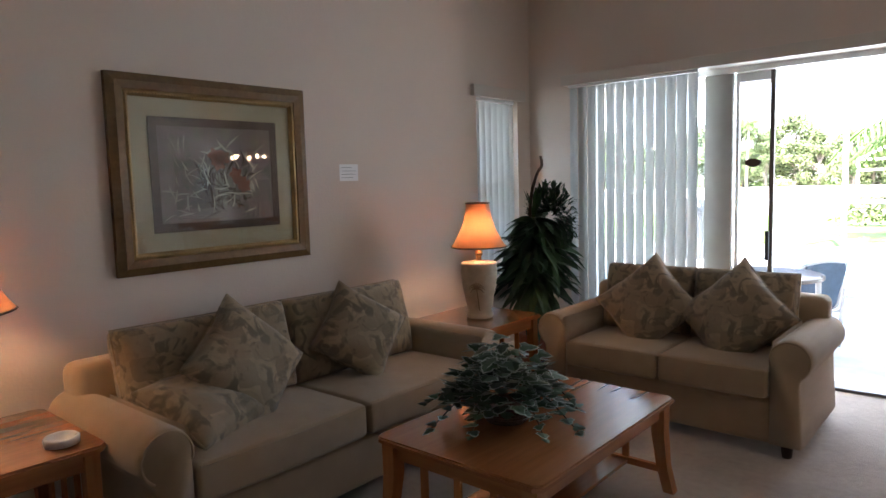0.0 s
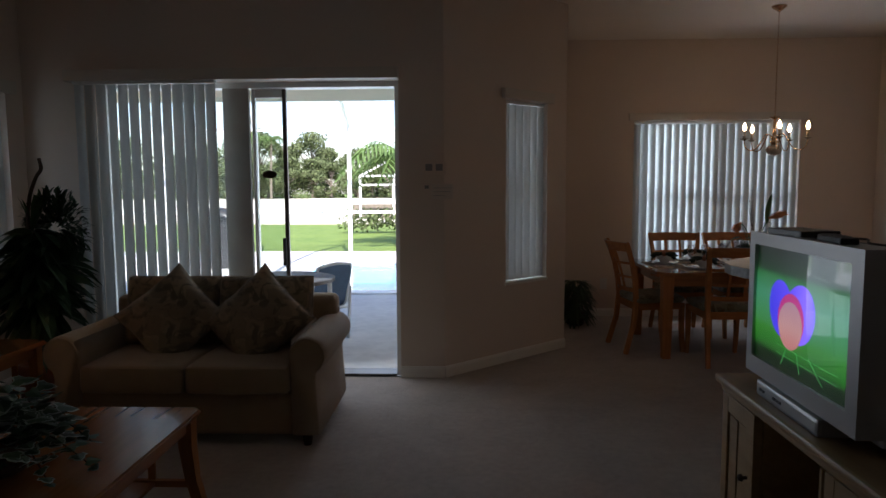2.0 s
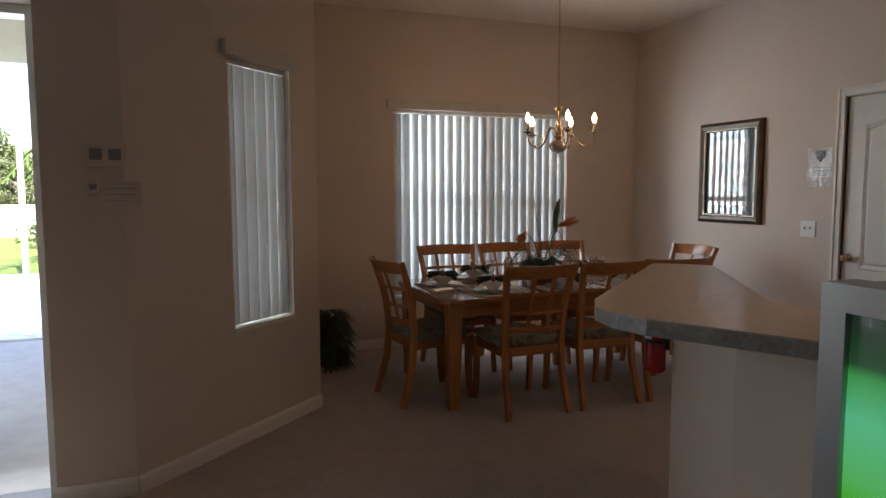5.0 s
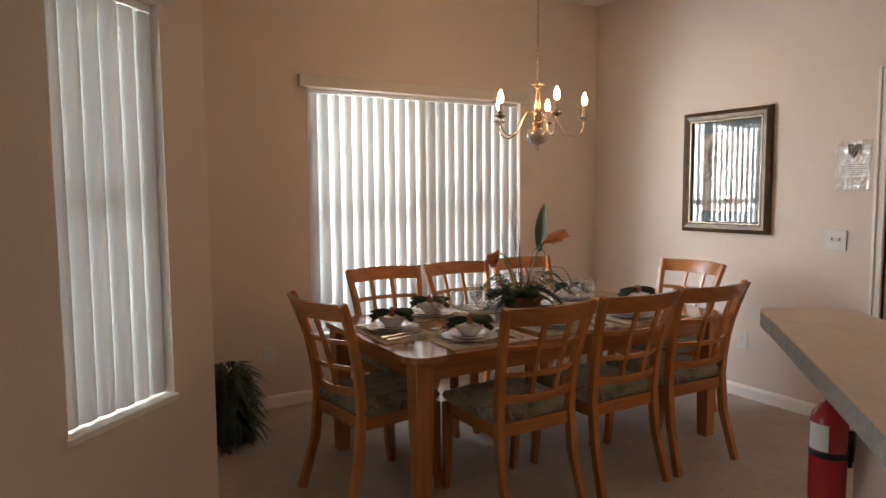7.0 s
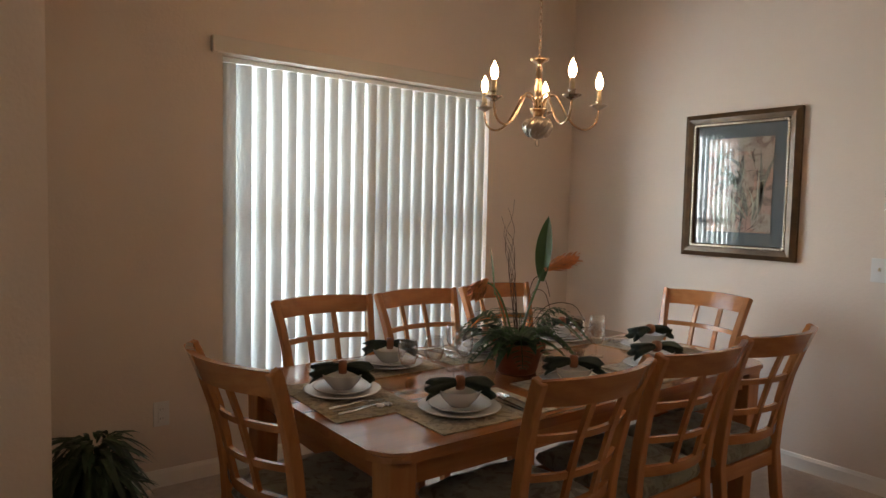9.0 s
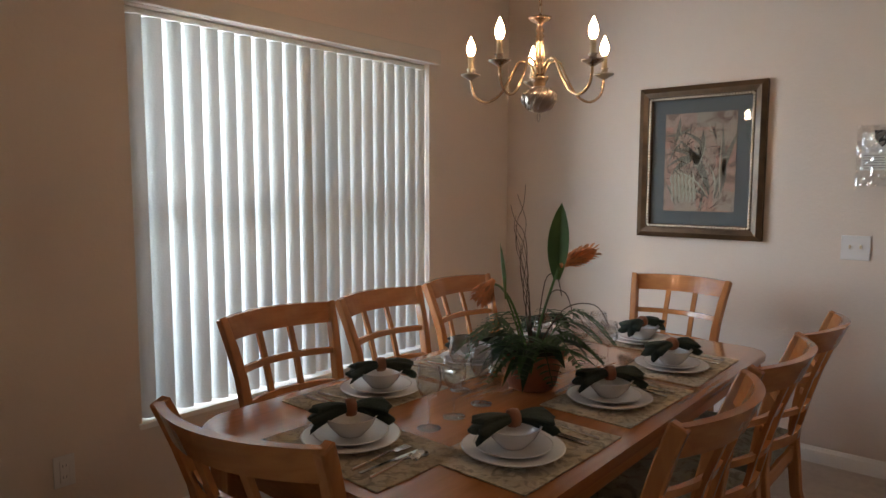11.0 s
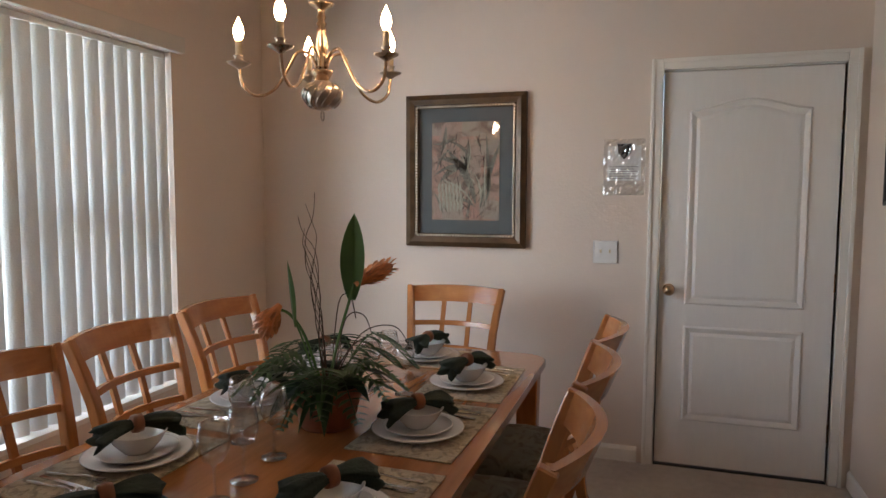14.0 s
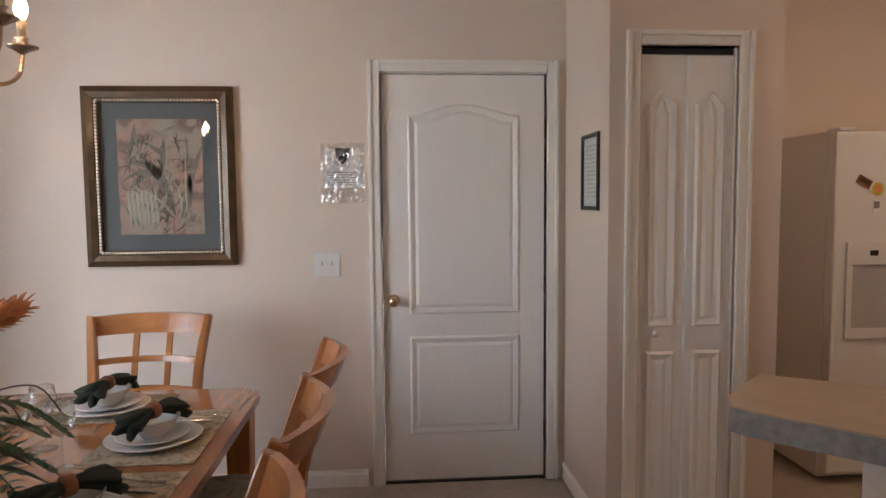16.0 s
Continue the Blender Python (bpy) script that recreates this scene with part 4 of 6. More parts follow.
def slatted_table(name, label, cat, m, w, d, h, legs, shelf=True, mt=None):
    """x over w, y over d; legs splay a little; slats fill the ends."""
    mt = mt or M_OAKZ
    root = thing(name, label, cat)
    root.matrix_basis = m
    r = 0.03
    o = [(-w / 2 + r, -d / 2), (w / 2 - r, -d / 2), (w / 2, -d / 2 + r), (w / 2, d / 2 - r), (w / 2 - r, d / 2), (-w / 2 + r, d / 2), (-w / 2, d / 2 - r), (-w / 2, -d / 2 + r)]
    bm = prism(B(), o, h - 0.028, h)
    bmesh.ops.bevel(bm, geom=[e for e in bm.edges if abs(e.verts[0].co.z - e.verts[1].co.z) < 1e-5], offset=0.008, segments=2, affect='EDGES')
    part("tabletop", bm, M_OAKY, root)
    ix, iy = w / 2 - 0.055, d / 2 - 0.055
    for a in ((-ix, ix, -iy - 0.01, -iy + 0.01), (-ix, ix, iy - 0.01, iy + 0.01)):
        part("apron", box(B(), a[0] + legs / 2, a[1] - legs / 2, a[2], a[3], h - 0.095, h - 0.028, 0.003), M_OAK, root)
    for a in ((-ix - 0.01, -ix + 0.01), (ix - 0.01, ix + 0.01)):
        part("apron", box(B(), a[0], a[1], -iy + legs / 2, iy - legs / 2, h - 0.095, h - 0.028, 0.003), M_OAKY, root)
    for sx in (-1, 1):
        for sy in (-1, 1):
            bm = B()
            rows = []
            for z, k, wd in ((0, 0.035, 0.8), (h * 0.3, 0.012, 0.85), (h * 0.65, 0.0, 1.0), (h - 0.029, 0.0, 1.05)):
                cx, cy, q = sx * (ix + k), sy * (iy + k), legs / 2 * wd
                rows.append([bm.verts.new((cx + a * q, cy + b * q, z)) for a, b in ((-1, -1), (1, -1), (1, 1), (-1, 1))])
            for a, b in zip(rows, rows[1:]):
                for i in range(4):
                    bm.faces.new((a[i], a[(i + 1) % 4], b[(i + 1) % 4], b[i]))
            bm.faces.new(rows[0][::-1])
            bm.faces.new(rows[-1])
            part("leg", bm, M_OAKZ, root)
    if shelf:
        zs = h * 0.27
        for sy in (-1, 1):
            part("stretcher", box(B(), -ix, ix, sy * iy - 0.012, sy * iy + 0.012, zs - 0.02, zs + 0.012, 0.003), M_OAK, root)
            for k in range(3):
                x = -ix + 2 * ix * (k + 1) / 4
                part("end_slat", box(B(), x - 0.016, x + 0.016, sy * iy - 0.006, sy * iy + 0.006, zs + 0.012, h - 0.095), M_OAKZ, root)
        part("lower_shelf", box(B(), -ix * 0.55, ix * 0.55, -iy + 0.012, iy - 0.012, zs - 0.014, zs + 0.004, 0.003), M_OAKY, root)
    return root


slatted_table("coffee_table", "honey-coloured wooden coffee table with slatted ends and splayed legs", "table", T(-1.49, 2.35, 0), 0.78, 1.16, 0.45, 0.06)
slatted_table("end_table", "honey-coloured wooden end table between the two sofas", "table", T(-2.68, 3.50, 0), 0.62, 0.66, 0.55, 0.05)
slatted_table("end_table", "honey-coloured wooden end table beside the long sofa's near arm", "table", T(-2.74, 0.62, 0), 0.66, 0.72, 0.55, 0.05)


def palm_lamp(label, at, turn=0):
    root = thing("table_lamp", label, "lamp", at, turn, "matching table lamps")
    bm = lathe(B(), [(0.075, 0.0), (0.090, 0.012), (0.088, 0.03), (0.078, 0.045), (0.092, 0.12), (0.112, 0.22), (0.120, 0.31), (0.116, 0.345), (0.121, 0.36), (0.112, 0.372), (0.060, 0.380), (0.035, 0.385)], n=28)
    body = part("lamp_base", bm, M_CER, root, "cream ceramic urn with a palm tree motif", smooth=True)
    bm = B()
    for a0 in (-60, 120):
        a0 = radians(a0)
        def P(s, z, off=0.0015):
            r = np.interp(z, [0.045, 0.12, 0.22, 0.31], [0.078, 0.092, 0.112, 0.120]) + off
            return (r * math.cos(a0 + s / 0.11), r * math.sin(a0 + s / 0.11), z)
        tube(bm, [P(0.012, 0.06), P(0.005, 0.12), P(0.0, 0.17), P(-0.004, 0.21)], [0.004, 0.0035, 0.003, 0.003], 4)
        for k in range(9):
            t = radians(-30 + k * 30)
            tube(bm, [P(-0.004, 0.21), P(-0.004 + 0.03 * math.cos(t), 0.21 + 0.03 * math.sin(t) + 0.01), P(-0.004 + 0.058 * math.cos(t), 0.205 + 0.04 * math.sin(t) - 0.006)], [0.004, 0.004, 0.001], 4)
    part("palm_motif", bm, mat("faded_brown_glaze", (0.16, 0.11, 0.06), 0.6), body)
    part("neck", lathe(B(), [(0.018, 0.382), (0.018, 0.41), (0.026, 0.42), (0.026, 0.44), (0.012, 0.45), (0.010, 0.52)], n=14), M_BRASS, root, smooth=True)
    bm = B()
    rings = []
    for t in range(9):
        z = 0.475 + 0.285 * t / 8
        r = 0.080 + 0.105 * (1 - t / 8) ** 1.9
        rings.append([bm.verts.new((r * (1 + 0.035 * math.cos(4 * 2 * math.pi * i / 32)) * math.cos(2 * math.pi * i / 32), r * (1 + 0.035 * math.cos(8 * math.pi * i / 32)) * math.sin(2 * math.pi * i / 32), z)) for i in range(32)])
    for a, b in zip(rings, rings[1:]):
        for i in range(32):
            bm.faces.new((a[i], a[(i + 1) % 32], b[(i + 1) % 32], b[i]))
    sh = part("shade", bm, M_SHADE, root, "glowing amber bell shade", smooth=True)
    for z, r in ((0.475, 0.185), (0.760, 0.080)):
        pts = [(r * (1 + 0.035 * math.cos(8 * math.pi * i / 32)) * math.cos(2 * math.pi * i / 32), r * (1 + 0.035 * math.cos(8 * math.pi * i / 32)) * math.sin(2 * math.pi * i / 32), z) for i in range(33)]
        part("shade_trim", tube(B(), pts, 0.005, 5), M_DKTRIM, sh)
    part("bulb", lathe(B(), [(0.006, 0.53), (0.022, 0.56), (0.028, 0.59), (0.020, 0.62), (0.002, 0.635)], n=12), M_BULB, root, smooth=True)
    return root


palm_lamp("cream palm-tree table lamp with amber shade, lit, on the end table", (-2.65, 3.49, 0.55), 0)
palm_lamp("cream palm-tree table lamp with amber shade, lit, beside the near arm", (-2.86, 0.66, 0.55), 0)
ash = thing("ashtray", "small round white glazed dish on the near end table", "dish", (-2.53, 0.86, 0.55))
part("dish", lathe(B(), [(0.04, 0.0), (0.058, 0.006), (0.060, 0.03), (0.054, 0.036), (0.048, 0.03), (0.044, 0.012), (0.002, 0.010)], n=22), M_PLATE, ash, smooth=True)


def corner_plant(at):
    rnd = random.Random(11)
    root = thing("artificial_plant", "dark green broad-leaved artificial plant in the corner behind the end table", "plant", at)
    part("pot", lathe(B(), [(0.11, 0.0), (0.14, 0.02), (0.16, 0.24), (0.165, 0.26), (0.15, 0.26), (0.145, 0.23), (0.002, 0.22)], n=20), M_TERRA, root, smooth=True)
    bm = B()
    for k in range(4):
        a = k * 1.6
        tube(bm, spline([(0.02 * math.cos(a), 0.02 * math.sin(a), 0.2), (0.05 * math.cos(a), 0.04 * math.sin(a), 0.5), (0.03 * math.cos(a + 1), 0.03 * math.sin(a + 1), 0.85)], 4), 0.014, 6)
    tube(bm, spline([(0.0, -0.03, 0.8), (-0.02, -0.05, 1.1), (0.0, -0.05, 1.35), (0.06, -0.06, 1.50), (0.10, -0.06, 1.56), (0.09, -0.06, 1.63)], 5), [0.012] * 26, 6)
    part("trunk", bm, M_TWIG, root)
    bm = B()
    for k in range(330):
        a = rnd.uniform(0, 2 * math.pi)
        z = rnd.uniform(0.60, 1.15)
        el = rnd.uniform(-0.7, 0.5)
        d = Vector((math.cos(a), math.sin(a), el))
        L = rnd.uniform(0.22, 0.40) * (1 if z < 1.0 else 0.75)
        leaf(bm, Vector((0.03 * math.cos(a), 0.03 * math.sin(a), z)), d, L, rnd.uniform(0.06, 0.11), rnd.uniform(0.1, 0.5), 0.15, 5, rnd.uniform(-0.6, 0.6))
    part("broad_leaves", bm, M_LEAF, root)
    bm = B()
    for k in range(900):
        a = radians(rnd.uniform(-70, 200))
        r = rnd.uniform(0.03, 0.20)
        c = Vector((0.13 + r * math.cos(a), 0.0 + rnd.uniform(-0.03, 0.03), 1.16 + r * 1.25 * math.sin(a)))
        d = Vector((math.cos(a) + rnd.uniform(-.6, .6), rnd.uniform(-0.8, 0.8), math.sin(a) + rnd.uniform(-.6, .6)))
        leaf(bm, c, d, rnd.uniform(0.05, 0.09), 0.022, 0.2, 0.1, 3)
    part("arched_frond", bm, M_LEAF, root)
    bm = B()
    for k in range(16):
        leaf(bm, Vector((0.0, -0.03, 1.15)), Vector((rnd.uniform(-0.2, 0.5), rnd.uniform(-0.3, 0.1), 1)), rnd.uniform(0.2, 0.38), 0.03, 0.2, 0.1, 4)
    part("fine_leaves", bm, M_FERN, root)
    return root


corner_plant((-2.80, 4.42, 0))


def ivy(at):
    rnd = random.Random(21)
    root = thing("ivy_arrangement", "bushy green and white ivy in a basket on the coffee table", "plant", at)
    bk = B()
    for k in range(5):
        r = 0.085 + 0.008 * k
        tube(bk, [(r * math.cos(a * math.pi / 10), r * math.sin(a * math.pi / 10), 0.008 + 0.014 * k) for a in range(21)], 0.008, 5)
    lathe(bk, [(0.08, 0.0), (0.11, 0.075), (0.10, 0.075), (0.002, 0.06)], n=18)
    part("basket", bk, M_WICK, root)
    green, pale, stems = B(), B(), B()

    def ivy_leaf(c, d, s):
        d = Vector(d).normalized()
        side = d.cross(Vector((rnd.uniform(-.4, .4), rnd.uniform(-.4, .4), 1))).normalized()
        nrm = side.cross(d).normalized()
        pts = [(0, 0), (0.35, -0.12), (0.55, 0.18), (0.32, 0.38), (0.30, 0.62), (0.0, 1.0), (-0.30, 0.62), (-0.32, 0.38), (-0.55, 0.18), (-0.35, -0.12)]
        def ring(k, off):
            return [c + side * (x * k * s) + d * ((y - 0.35) * k * s + 0.35 * s) + nrm * (off - 0.12 * s * abs(x)) for x, y in pts]
        mid = green.verts.new(c + d * 0.35 * s + nrm * 0.003)
        vs = [green.verts.new(p) for p in ring(0.84, 0.0015)]
        for i in range(10):
            green.faces.new((mid, vs[i], vs[(i + 1) % 10]))
        if rnd.random() < 0.62:
            m2 = pale.verts.new(c + d * 0.35 * s)
            vs = [pale.verts.new(p) for p in ring(1.0, 0.0)]
            for i in range(10):
                pale.faces.new((m2, vs[i], vs[(i + 1) % 10]))
    for k in range(330):
        a, e = rnd.uniform(0, 2 * math.pi), rnd.uniform(0.02, 1.0)
        R = 0.195 + rnd.uniform(-0.08, 0.03)
        el = math.asin(e)
        c = Vector((R * 1.08 * math.cos(a) * math.cos(el), R * 1.08 * math.sin(a) * math.cos(el), 0.06 + R * 1.28 * math.sin(el)))
        d = Vector((math.cos(a), math.sin(a), rnd.uniform(-0.6, 0.5)))
        ivy_leaf(c, d, rnd.uniform(0.055, 0.085))
    for a, L in ((150, 0.42), (200, 0.36), (-5, 0.36), (-30, 0.34), (250, 0.36), (280, 0.32), (40, 0.3)):
        a = radians(a)
        pts = spline([(0.08 * math.cos(a), 0.08 * math.sin(a), 0.14), (0.2 * math.cos(a), 0.2 * math.sin(a), 0.14), (L * math.cos(a), L * math.sin(a), 0.035)], 5)
        tube(stems, pts, 0.0025, 4)
        for p in pts[2:]:
            ivy_leaf(p, (math.cos(a + rnd.uniform(-1, 1)), math.sin(a + rnd.uniform(-1, 1)), -0.1), rnd.uniform(0.04, 0.065))
    part("ivy_leaves", green, M_IVY, root)
    tagged(part("pale_leaf_edges", pale, M_IVYW, root), kind="stuff")
    part("stems", stems, M_TWIG, root)
    return root


ivy((-1.56, 2.24, 0.45))


def small_fern(at):
    rnd = random.Random(31)
    root = thing("artificial_fern", "dark green bushy fern standing on the dining room carpet", "plant", at)
    part("pot", lathe(B(), [(0.07, 0.0), (0.09, 0.02), (0.10, 0.14), (0.09, 0.14), (0.002, 0.12)], n=16), M_DKTRIM, root, smooth=True)
    bm = B()
    for k in range(420):
        a = rnd.uniform(0, 2 * math.pi)
        z = rnd.uniform(0.10, 0.46)
        leaf(bm, Vector((0.05 * math.cos(a), 0.05 * math.sin(a), z)), (math.cos(a), math.sin(a), rnd.uniform(-0.5, 0.8)), rnd.uniform(0.10, 0.21), rnd.uniform(0.018, 0.035), rnd.uniform(0.3, 1.0), 0.1, 4)
    part("fern_leaves", bm, M_LEAF, root)
    return root


small_fern((1.22, 6.88, 0))


# ---- dining room ----
def ribbon(bm, pts, w, d, wide=None):
    """A bar through pts: w across x, d across its thickness in y and z."""
    rows = []
    pts = [Vector(p) for p in pts]
    for i, p in enumerate(pts):
        t = (pts[min(i + 1, len(pts) - 1)] - pts[max(i - 1, 0)]).normalized()
        nrm = Vector((0, t.z, -t.y)).normalized()
        ww = wide[i] if wide else w
        rows.append([bm.verts.new(p + Vector((a * ww / 2, 0, 0)) + nrm * (b * d / 2)) for a, b in ((-1, -1), (1, -1), (1, 1), (-1, 1))])
    for a, b in zip(rows, rows[1:]):
        for i in range(4):
            bm.faces.new((a[i], a[(i + 1) % 4], b[(i + 1) % 4], b[i]))
    bm.faces.new(rows[0][::-1])
    bm.faces.new(rows[-1])
    return bm


def back_y(z):
    return float(np.interp(z, [0.0, 0.25, 0.45, 0.6, 0.75, 0.88, 0.96], [-0.295, -0.225, -0.205, -0.215, -0.245, -0.285, -0.318]))


def half_w(z):
    return float(np.interp(z, [0.0, 0.25, 0.45, 0.6, 0.75, 0.88, 0.96], [0.215, 0.20, 0.20, 0.202, 0.212, 0.228, 0.240]))


def cross_rail(bm, z, hgt, thick, bow, inset=0.012, crown=0.0):
    n = 16
    hw = half_w(z) - inset
    rows = []
    for k in range(n + 1):
        u = -1 + 2 * k / n
        x = hw * u
        c = bow * (1 - u * u)
        q = []
        for dz, dy in ((-hgt / 2, -thick / 2), (-hgt / 2, thick / 2), (hgt / 2 + crown * (1 - u * u), thick / 2), (hgt / 2 + crown * (1 - u * u), -thick / 2)):
            q.append(bm.verts.new((x, back_y(z + dz) - c + dy, z + dz)))
        rows.append(q)
    for a, b in zip(rows, rows[1:]):
        for i in range(4):
            bm.faces.new((a[i], a[(i + 1) % 4], b[(i + 1) % 4], b[i]))
    bm.faces.new(rows[0][::-1])
    bm.faces.new(rows[-1])
    return bm


def dining_chair(label):
    root = thing("dining_chair", label, "chair", group="dining chairs round the table")
    zs = [0.0, 0.12, 0.25, 0.35, 0.45, 0.55, 0.65, 0.75, 0.85, 0.92, 0.955]
    for s in (-1, 1):
        bm = B()
        ribbon(bm, [(s * half_w(z), back_y(z), z) for z in zs], 0.034, 0.04, [0.032, 0.034, 0.036, 0.04, 0.04, 0.038, 0.036, 0.034, 0.032, 0.030, 0.028])
        bmesh.ops.bevel(bm, geom=bm.edges[:], offset=0.004, segments=1, affect='EDGES')
        part("back_leg", bm, M_OAKZ, root)
        bm = B()
        ribbon(bm, [(s * 0.205, 0.222, 0.0), (s * 0.205, 0.205, 0.12), (s * 0.205, 0.200, 0.28), (s * 0.205, 0.20, 0.43)], 0.04, 0.04, [0.028, 0.032, 0.038, 0.042])
        bmesh.ops.bevel(bm, geom=bm.edges[:], offset=0.004, segments=1, affect='EDGES')
        part("front_leg", bm, M_OAKZ, root)
        part("seat_rail", box(B(), s * 0.205 - 0.010, s * 0.205 + 0.010, -0.185, 0.18, 0.375, 0.435, 0.003), M_OAKY, root)
    part("seat_rail", box(B(), -0.184, 0.184, 0.190, 0.210, 0.375, 0.435, 0.003), M_OAK, root)
    part("seat_rail", box(B(), -0.182, 0.182, -0.213, -0.193, 0.375, 0.435, 0.003), M_OAK, root)
    part("crest_rail", cross_rail(B(), 0.916, 0.076, 0.024, 0.072, -0.008, 0.004), M_OAK, root, smooth=False)
    for z in (0.775, 0.655):
        part("cross_slat", cross_rail(B(), z, 0.022, 0.016, 0.056), M_OAK, root)
    part("lower_rail", cross_rail(B(), 0.545, 0.035, 0.018, 0.045), M_OAK, root)
    for s in (-1, 1):
        bm = B()
        zz = [0.562, 0.655, 0.775, 0.884]
        ribbon(bm, [(s * (0.066 + 0.01 * (z - 0.56)), back_y(z) - float(np.interp(z, [0.55, 0.66, 0.88], [0.042, 0.052, 0.065])), z) for z in zz], 0.022, 0.014)
        part("upright_slat", bm, M_OAKZ, root)
    part("seat", uv_cushion(B(), 0.45, 0.43, 0.085, T(0, 0.005, 0.462), corner=0.2, puff=0.1), M_SEAT, root, "padded seat in pale floral fabric", smooth=True)
    return root


first = dining_chair("honey-coloured lattice-back dining chair with floral seat pushed to the table")
first.matrix_basis = T(2.19, 5.51, 0, 0, 0, 1)
for x, y, a in ((2.73, 5.51, 0), (3.25, 5.51, -1), (2.17, 6.48, 179), (2.71, 6.48, 181), (3.25, 6.49, 180), (3.73, 5.985, 90)):
    copy_thing(first, T(x, y, 0, 0, 0, a))
w = copy_thing(first, T(1.71, 5.92, 0, 0, 0, -82))
w["label"] = "honey-coloured lattice-back dining chair turned slightly at the table's head"

tb = thing("dining_table", "long polished honey-brown wooden dining table with square legs", "table", (2.69, 5.995, 0))
W2, D2, HT = 1.03, 0.535, 0.725


def rounded(w2, d2, r, n=5):
    out = []
    for cx, cy, a0 in ((w2 - r, d2 - r, 0), (-w2 + r, d2 - r, 90), (-w2 + r, -d2 + r, 180), (w2 - r, -d2 + r, 270)):
        for k in range(n + 1):
            a = radians(a0 + 90 * k / n)
            out.append((cx + r * math.cos(a), cy + r * math.sin(a)))
    return out


bm = prism(B(), rounded(W2, D2, 0.09), HT - 0.03, HT)
bmesh.ops.bevel(bm, geom=[e for e in bm.edges if abs(e.verts[0].co.z - e.verts[1].co.z) < 1e-5], offset=0.009, segments=2, affect='EDGES')
part("tabletop", bm, M_TABLE, tb)
for s in (-1, 1):
    part("apron", box(B(), -W2 + 0.13, W2 - 0.13, s * (D2 - 0.07) - 0.011, s * (D2 - 0.07) + 0.011, HT - 0.12, HT - 0.031, 0.003), M_OAK, tb)
    part("apron", box(B(), s * (W2 - 0.08) - 0.011, s * (W2 - 0.08) + 0.011, -D2 + 0.13, D2 - 0.13, HT - 0.12, HT - 0.031, 0.003), M_OAKY, tb)
    for q in (-1, 1):
        bm = B()
        rows = []
        for z, h2 in ((0, 0.034), (0.3, 0.040), (HT - 0.031, 0.047)):
            rows.append([bm.verts.new((s * (W2 - 0.085) + a * h2, q * (D2 - 0.075) + b * h2, z)) for a, b in ((-1, -1), (1, -1), (1, 1), (-1, 1))])
        for a, b in zip(rows, rows[1:]):
            for i in range(4):
                bm.faces.new((a[i], a[(i + 1) % 4], b[(i + 1) % 4], b[i]))
        bm.faces.new(rows[0][::-1])
        bm.faces.new(rows[-1])
        bmesh.ops.bevel(bm, geom=bm.edges[:], offset=0.004, segments=1, affect='EDGES')
        part("leg", bm, M_OAKZ, tb)


# table settings: local +y points to the middle of the table
def build_plate():
    root = thing("dinner_plate", "white china dinner plate under a side plate on the placemat", "plate", group="stacked white plates on the table")
    part("plate_body", lathe(B(), [(0.075, 0.0), (0.085, 0.004), (0.132, 0.014), (0.137, 0.018), (0.132, 0.019), (0.085, 0.009), (0.001, 0.008)], n=32), M_PLATE, root, smooth=True)
    return root


def build_side():
    root = thing("side_plate", "smaller white china plate stacked on the dinner plate", "plate", group="stacked white plates on the table")
    part("plate_body", lathe(B(), [(0.06, 0.0), (0.068, 0.004), (0.100, 0.013), (0.104, 0.017), (0.100, 0.017), (0.066, 0.008), (0.001, 0.007)], n=30), M_PLATE, root, smooth=True)
    return root


def build_bowl():
    root = thing("bowl", "small white china bowl on the stacked plates", "bowl", group="white bowls on the table")
    part("bowl_body", lathe(B(), [(0.034, 0.0), (0.038, 0.004), (0.060, 0.028), (0.074, 0.054), (0.076, 0.056), (0.071, 0.055), (0.056, 0.030), (0.034, 0.010), (0.001, 0.008)], n=28), M_PLATE, root, smooth=True)
    return root


def build_napkin():
    rnd = random.Random(5)
    root = thing("napkin", "dark green cloth napkin gathered through a rust-coloured ring across the bowl", "napkin", group="green napkins on the bowls")
    for s in (-1, 1):
        bm = B()
        n, nr = 28, 8
        rows = []
        for j in range(nr + 1):
            t = j / nr
            x = s * (0.012 + 0.090 * t)
            r = 0.015 + 0.023 * t ** 0.8
            row = []
            for i in range(n):
                a = 2 * math.pi * i / n
                rr = r * (1 + 0.30 * t * math.sin(5 * a + s) + 0.12 * math.sin(9 * a + 2))
                row.append(bm.verts.new((x + 0.012 * t * math.sin(4 * a), rr * 1.25 * math.cos(a), rr * 0.70 * math.sin(a) - 0.022 * t * t)))
            rows.append(row)
        for a, b in zip(rows, rows[1:]):
            for i in range(n):
                bm.faces.new((a[i], a[(i + 1) % n], b[(i + 1) % n], b[i]))
        bm.faces.new(rows[0])
        c = bm.verts.new((s * 0.084, 0, -0.01))
        for i in range(n):
            bm.faces.new((c, rows[-1][i], rows[-1][(i + 1) % n]))
        part("napkin_end", bm, M_NAP, root, smooth=True)
    part("napkin_ring", lathe(B(), [(0.0185, -0.014), (0.023, -0.013), (0.025, 0.0), (0.023, 0.013), (0.0185, 0.014)], n=18, m=T(0, 0, 0, 0, 90, 0)), M_RING, root, smooth=True)
    return root


def build_mat():
    root = thing("placemat", "tan woven leaf-patterned placemat on the polished table", "placemat", group="placemats on the table")
    part("mat_cloth", box(B(), -0.235, 0.235, -0.155, 0.155, 0.0006, 0.0042, 0.0012), M_MAT, root)
    return root


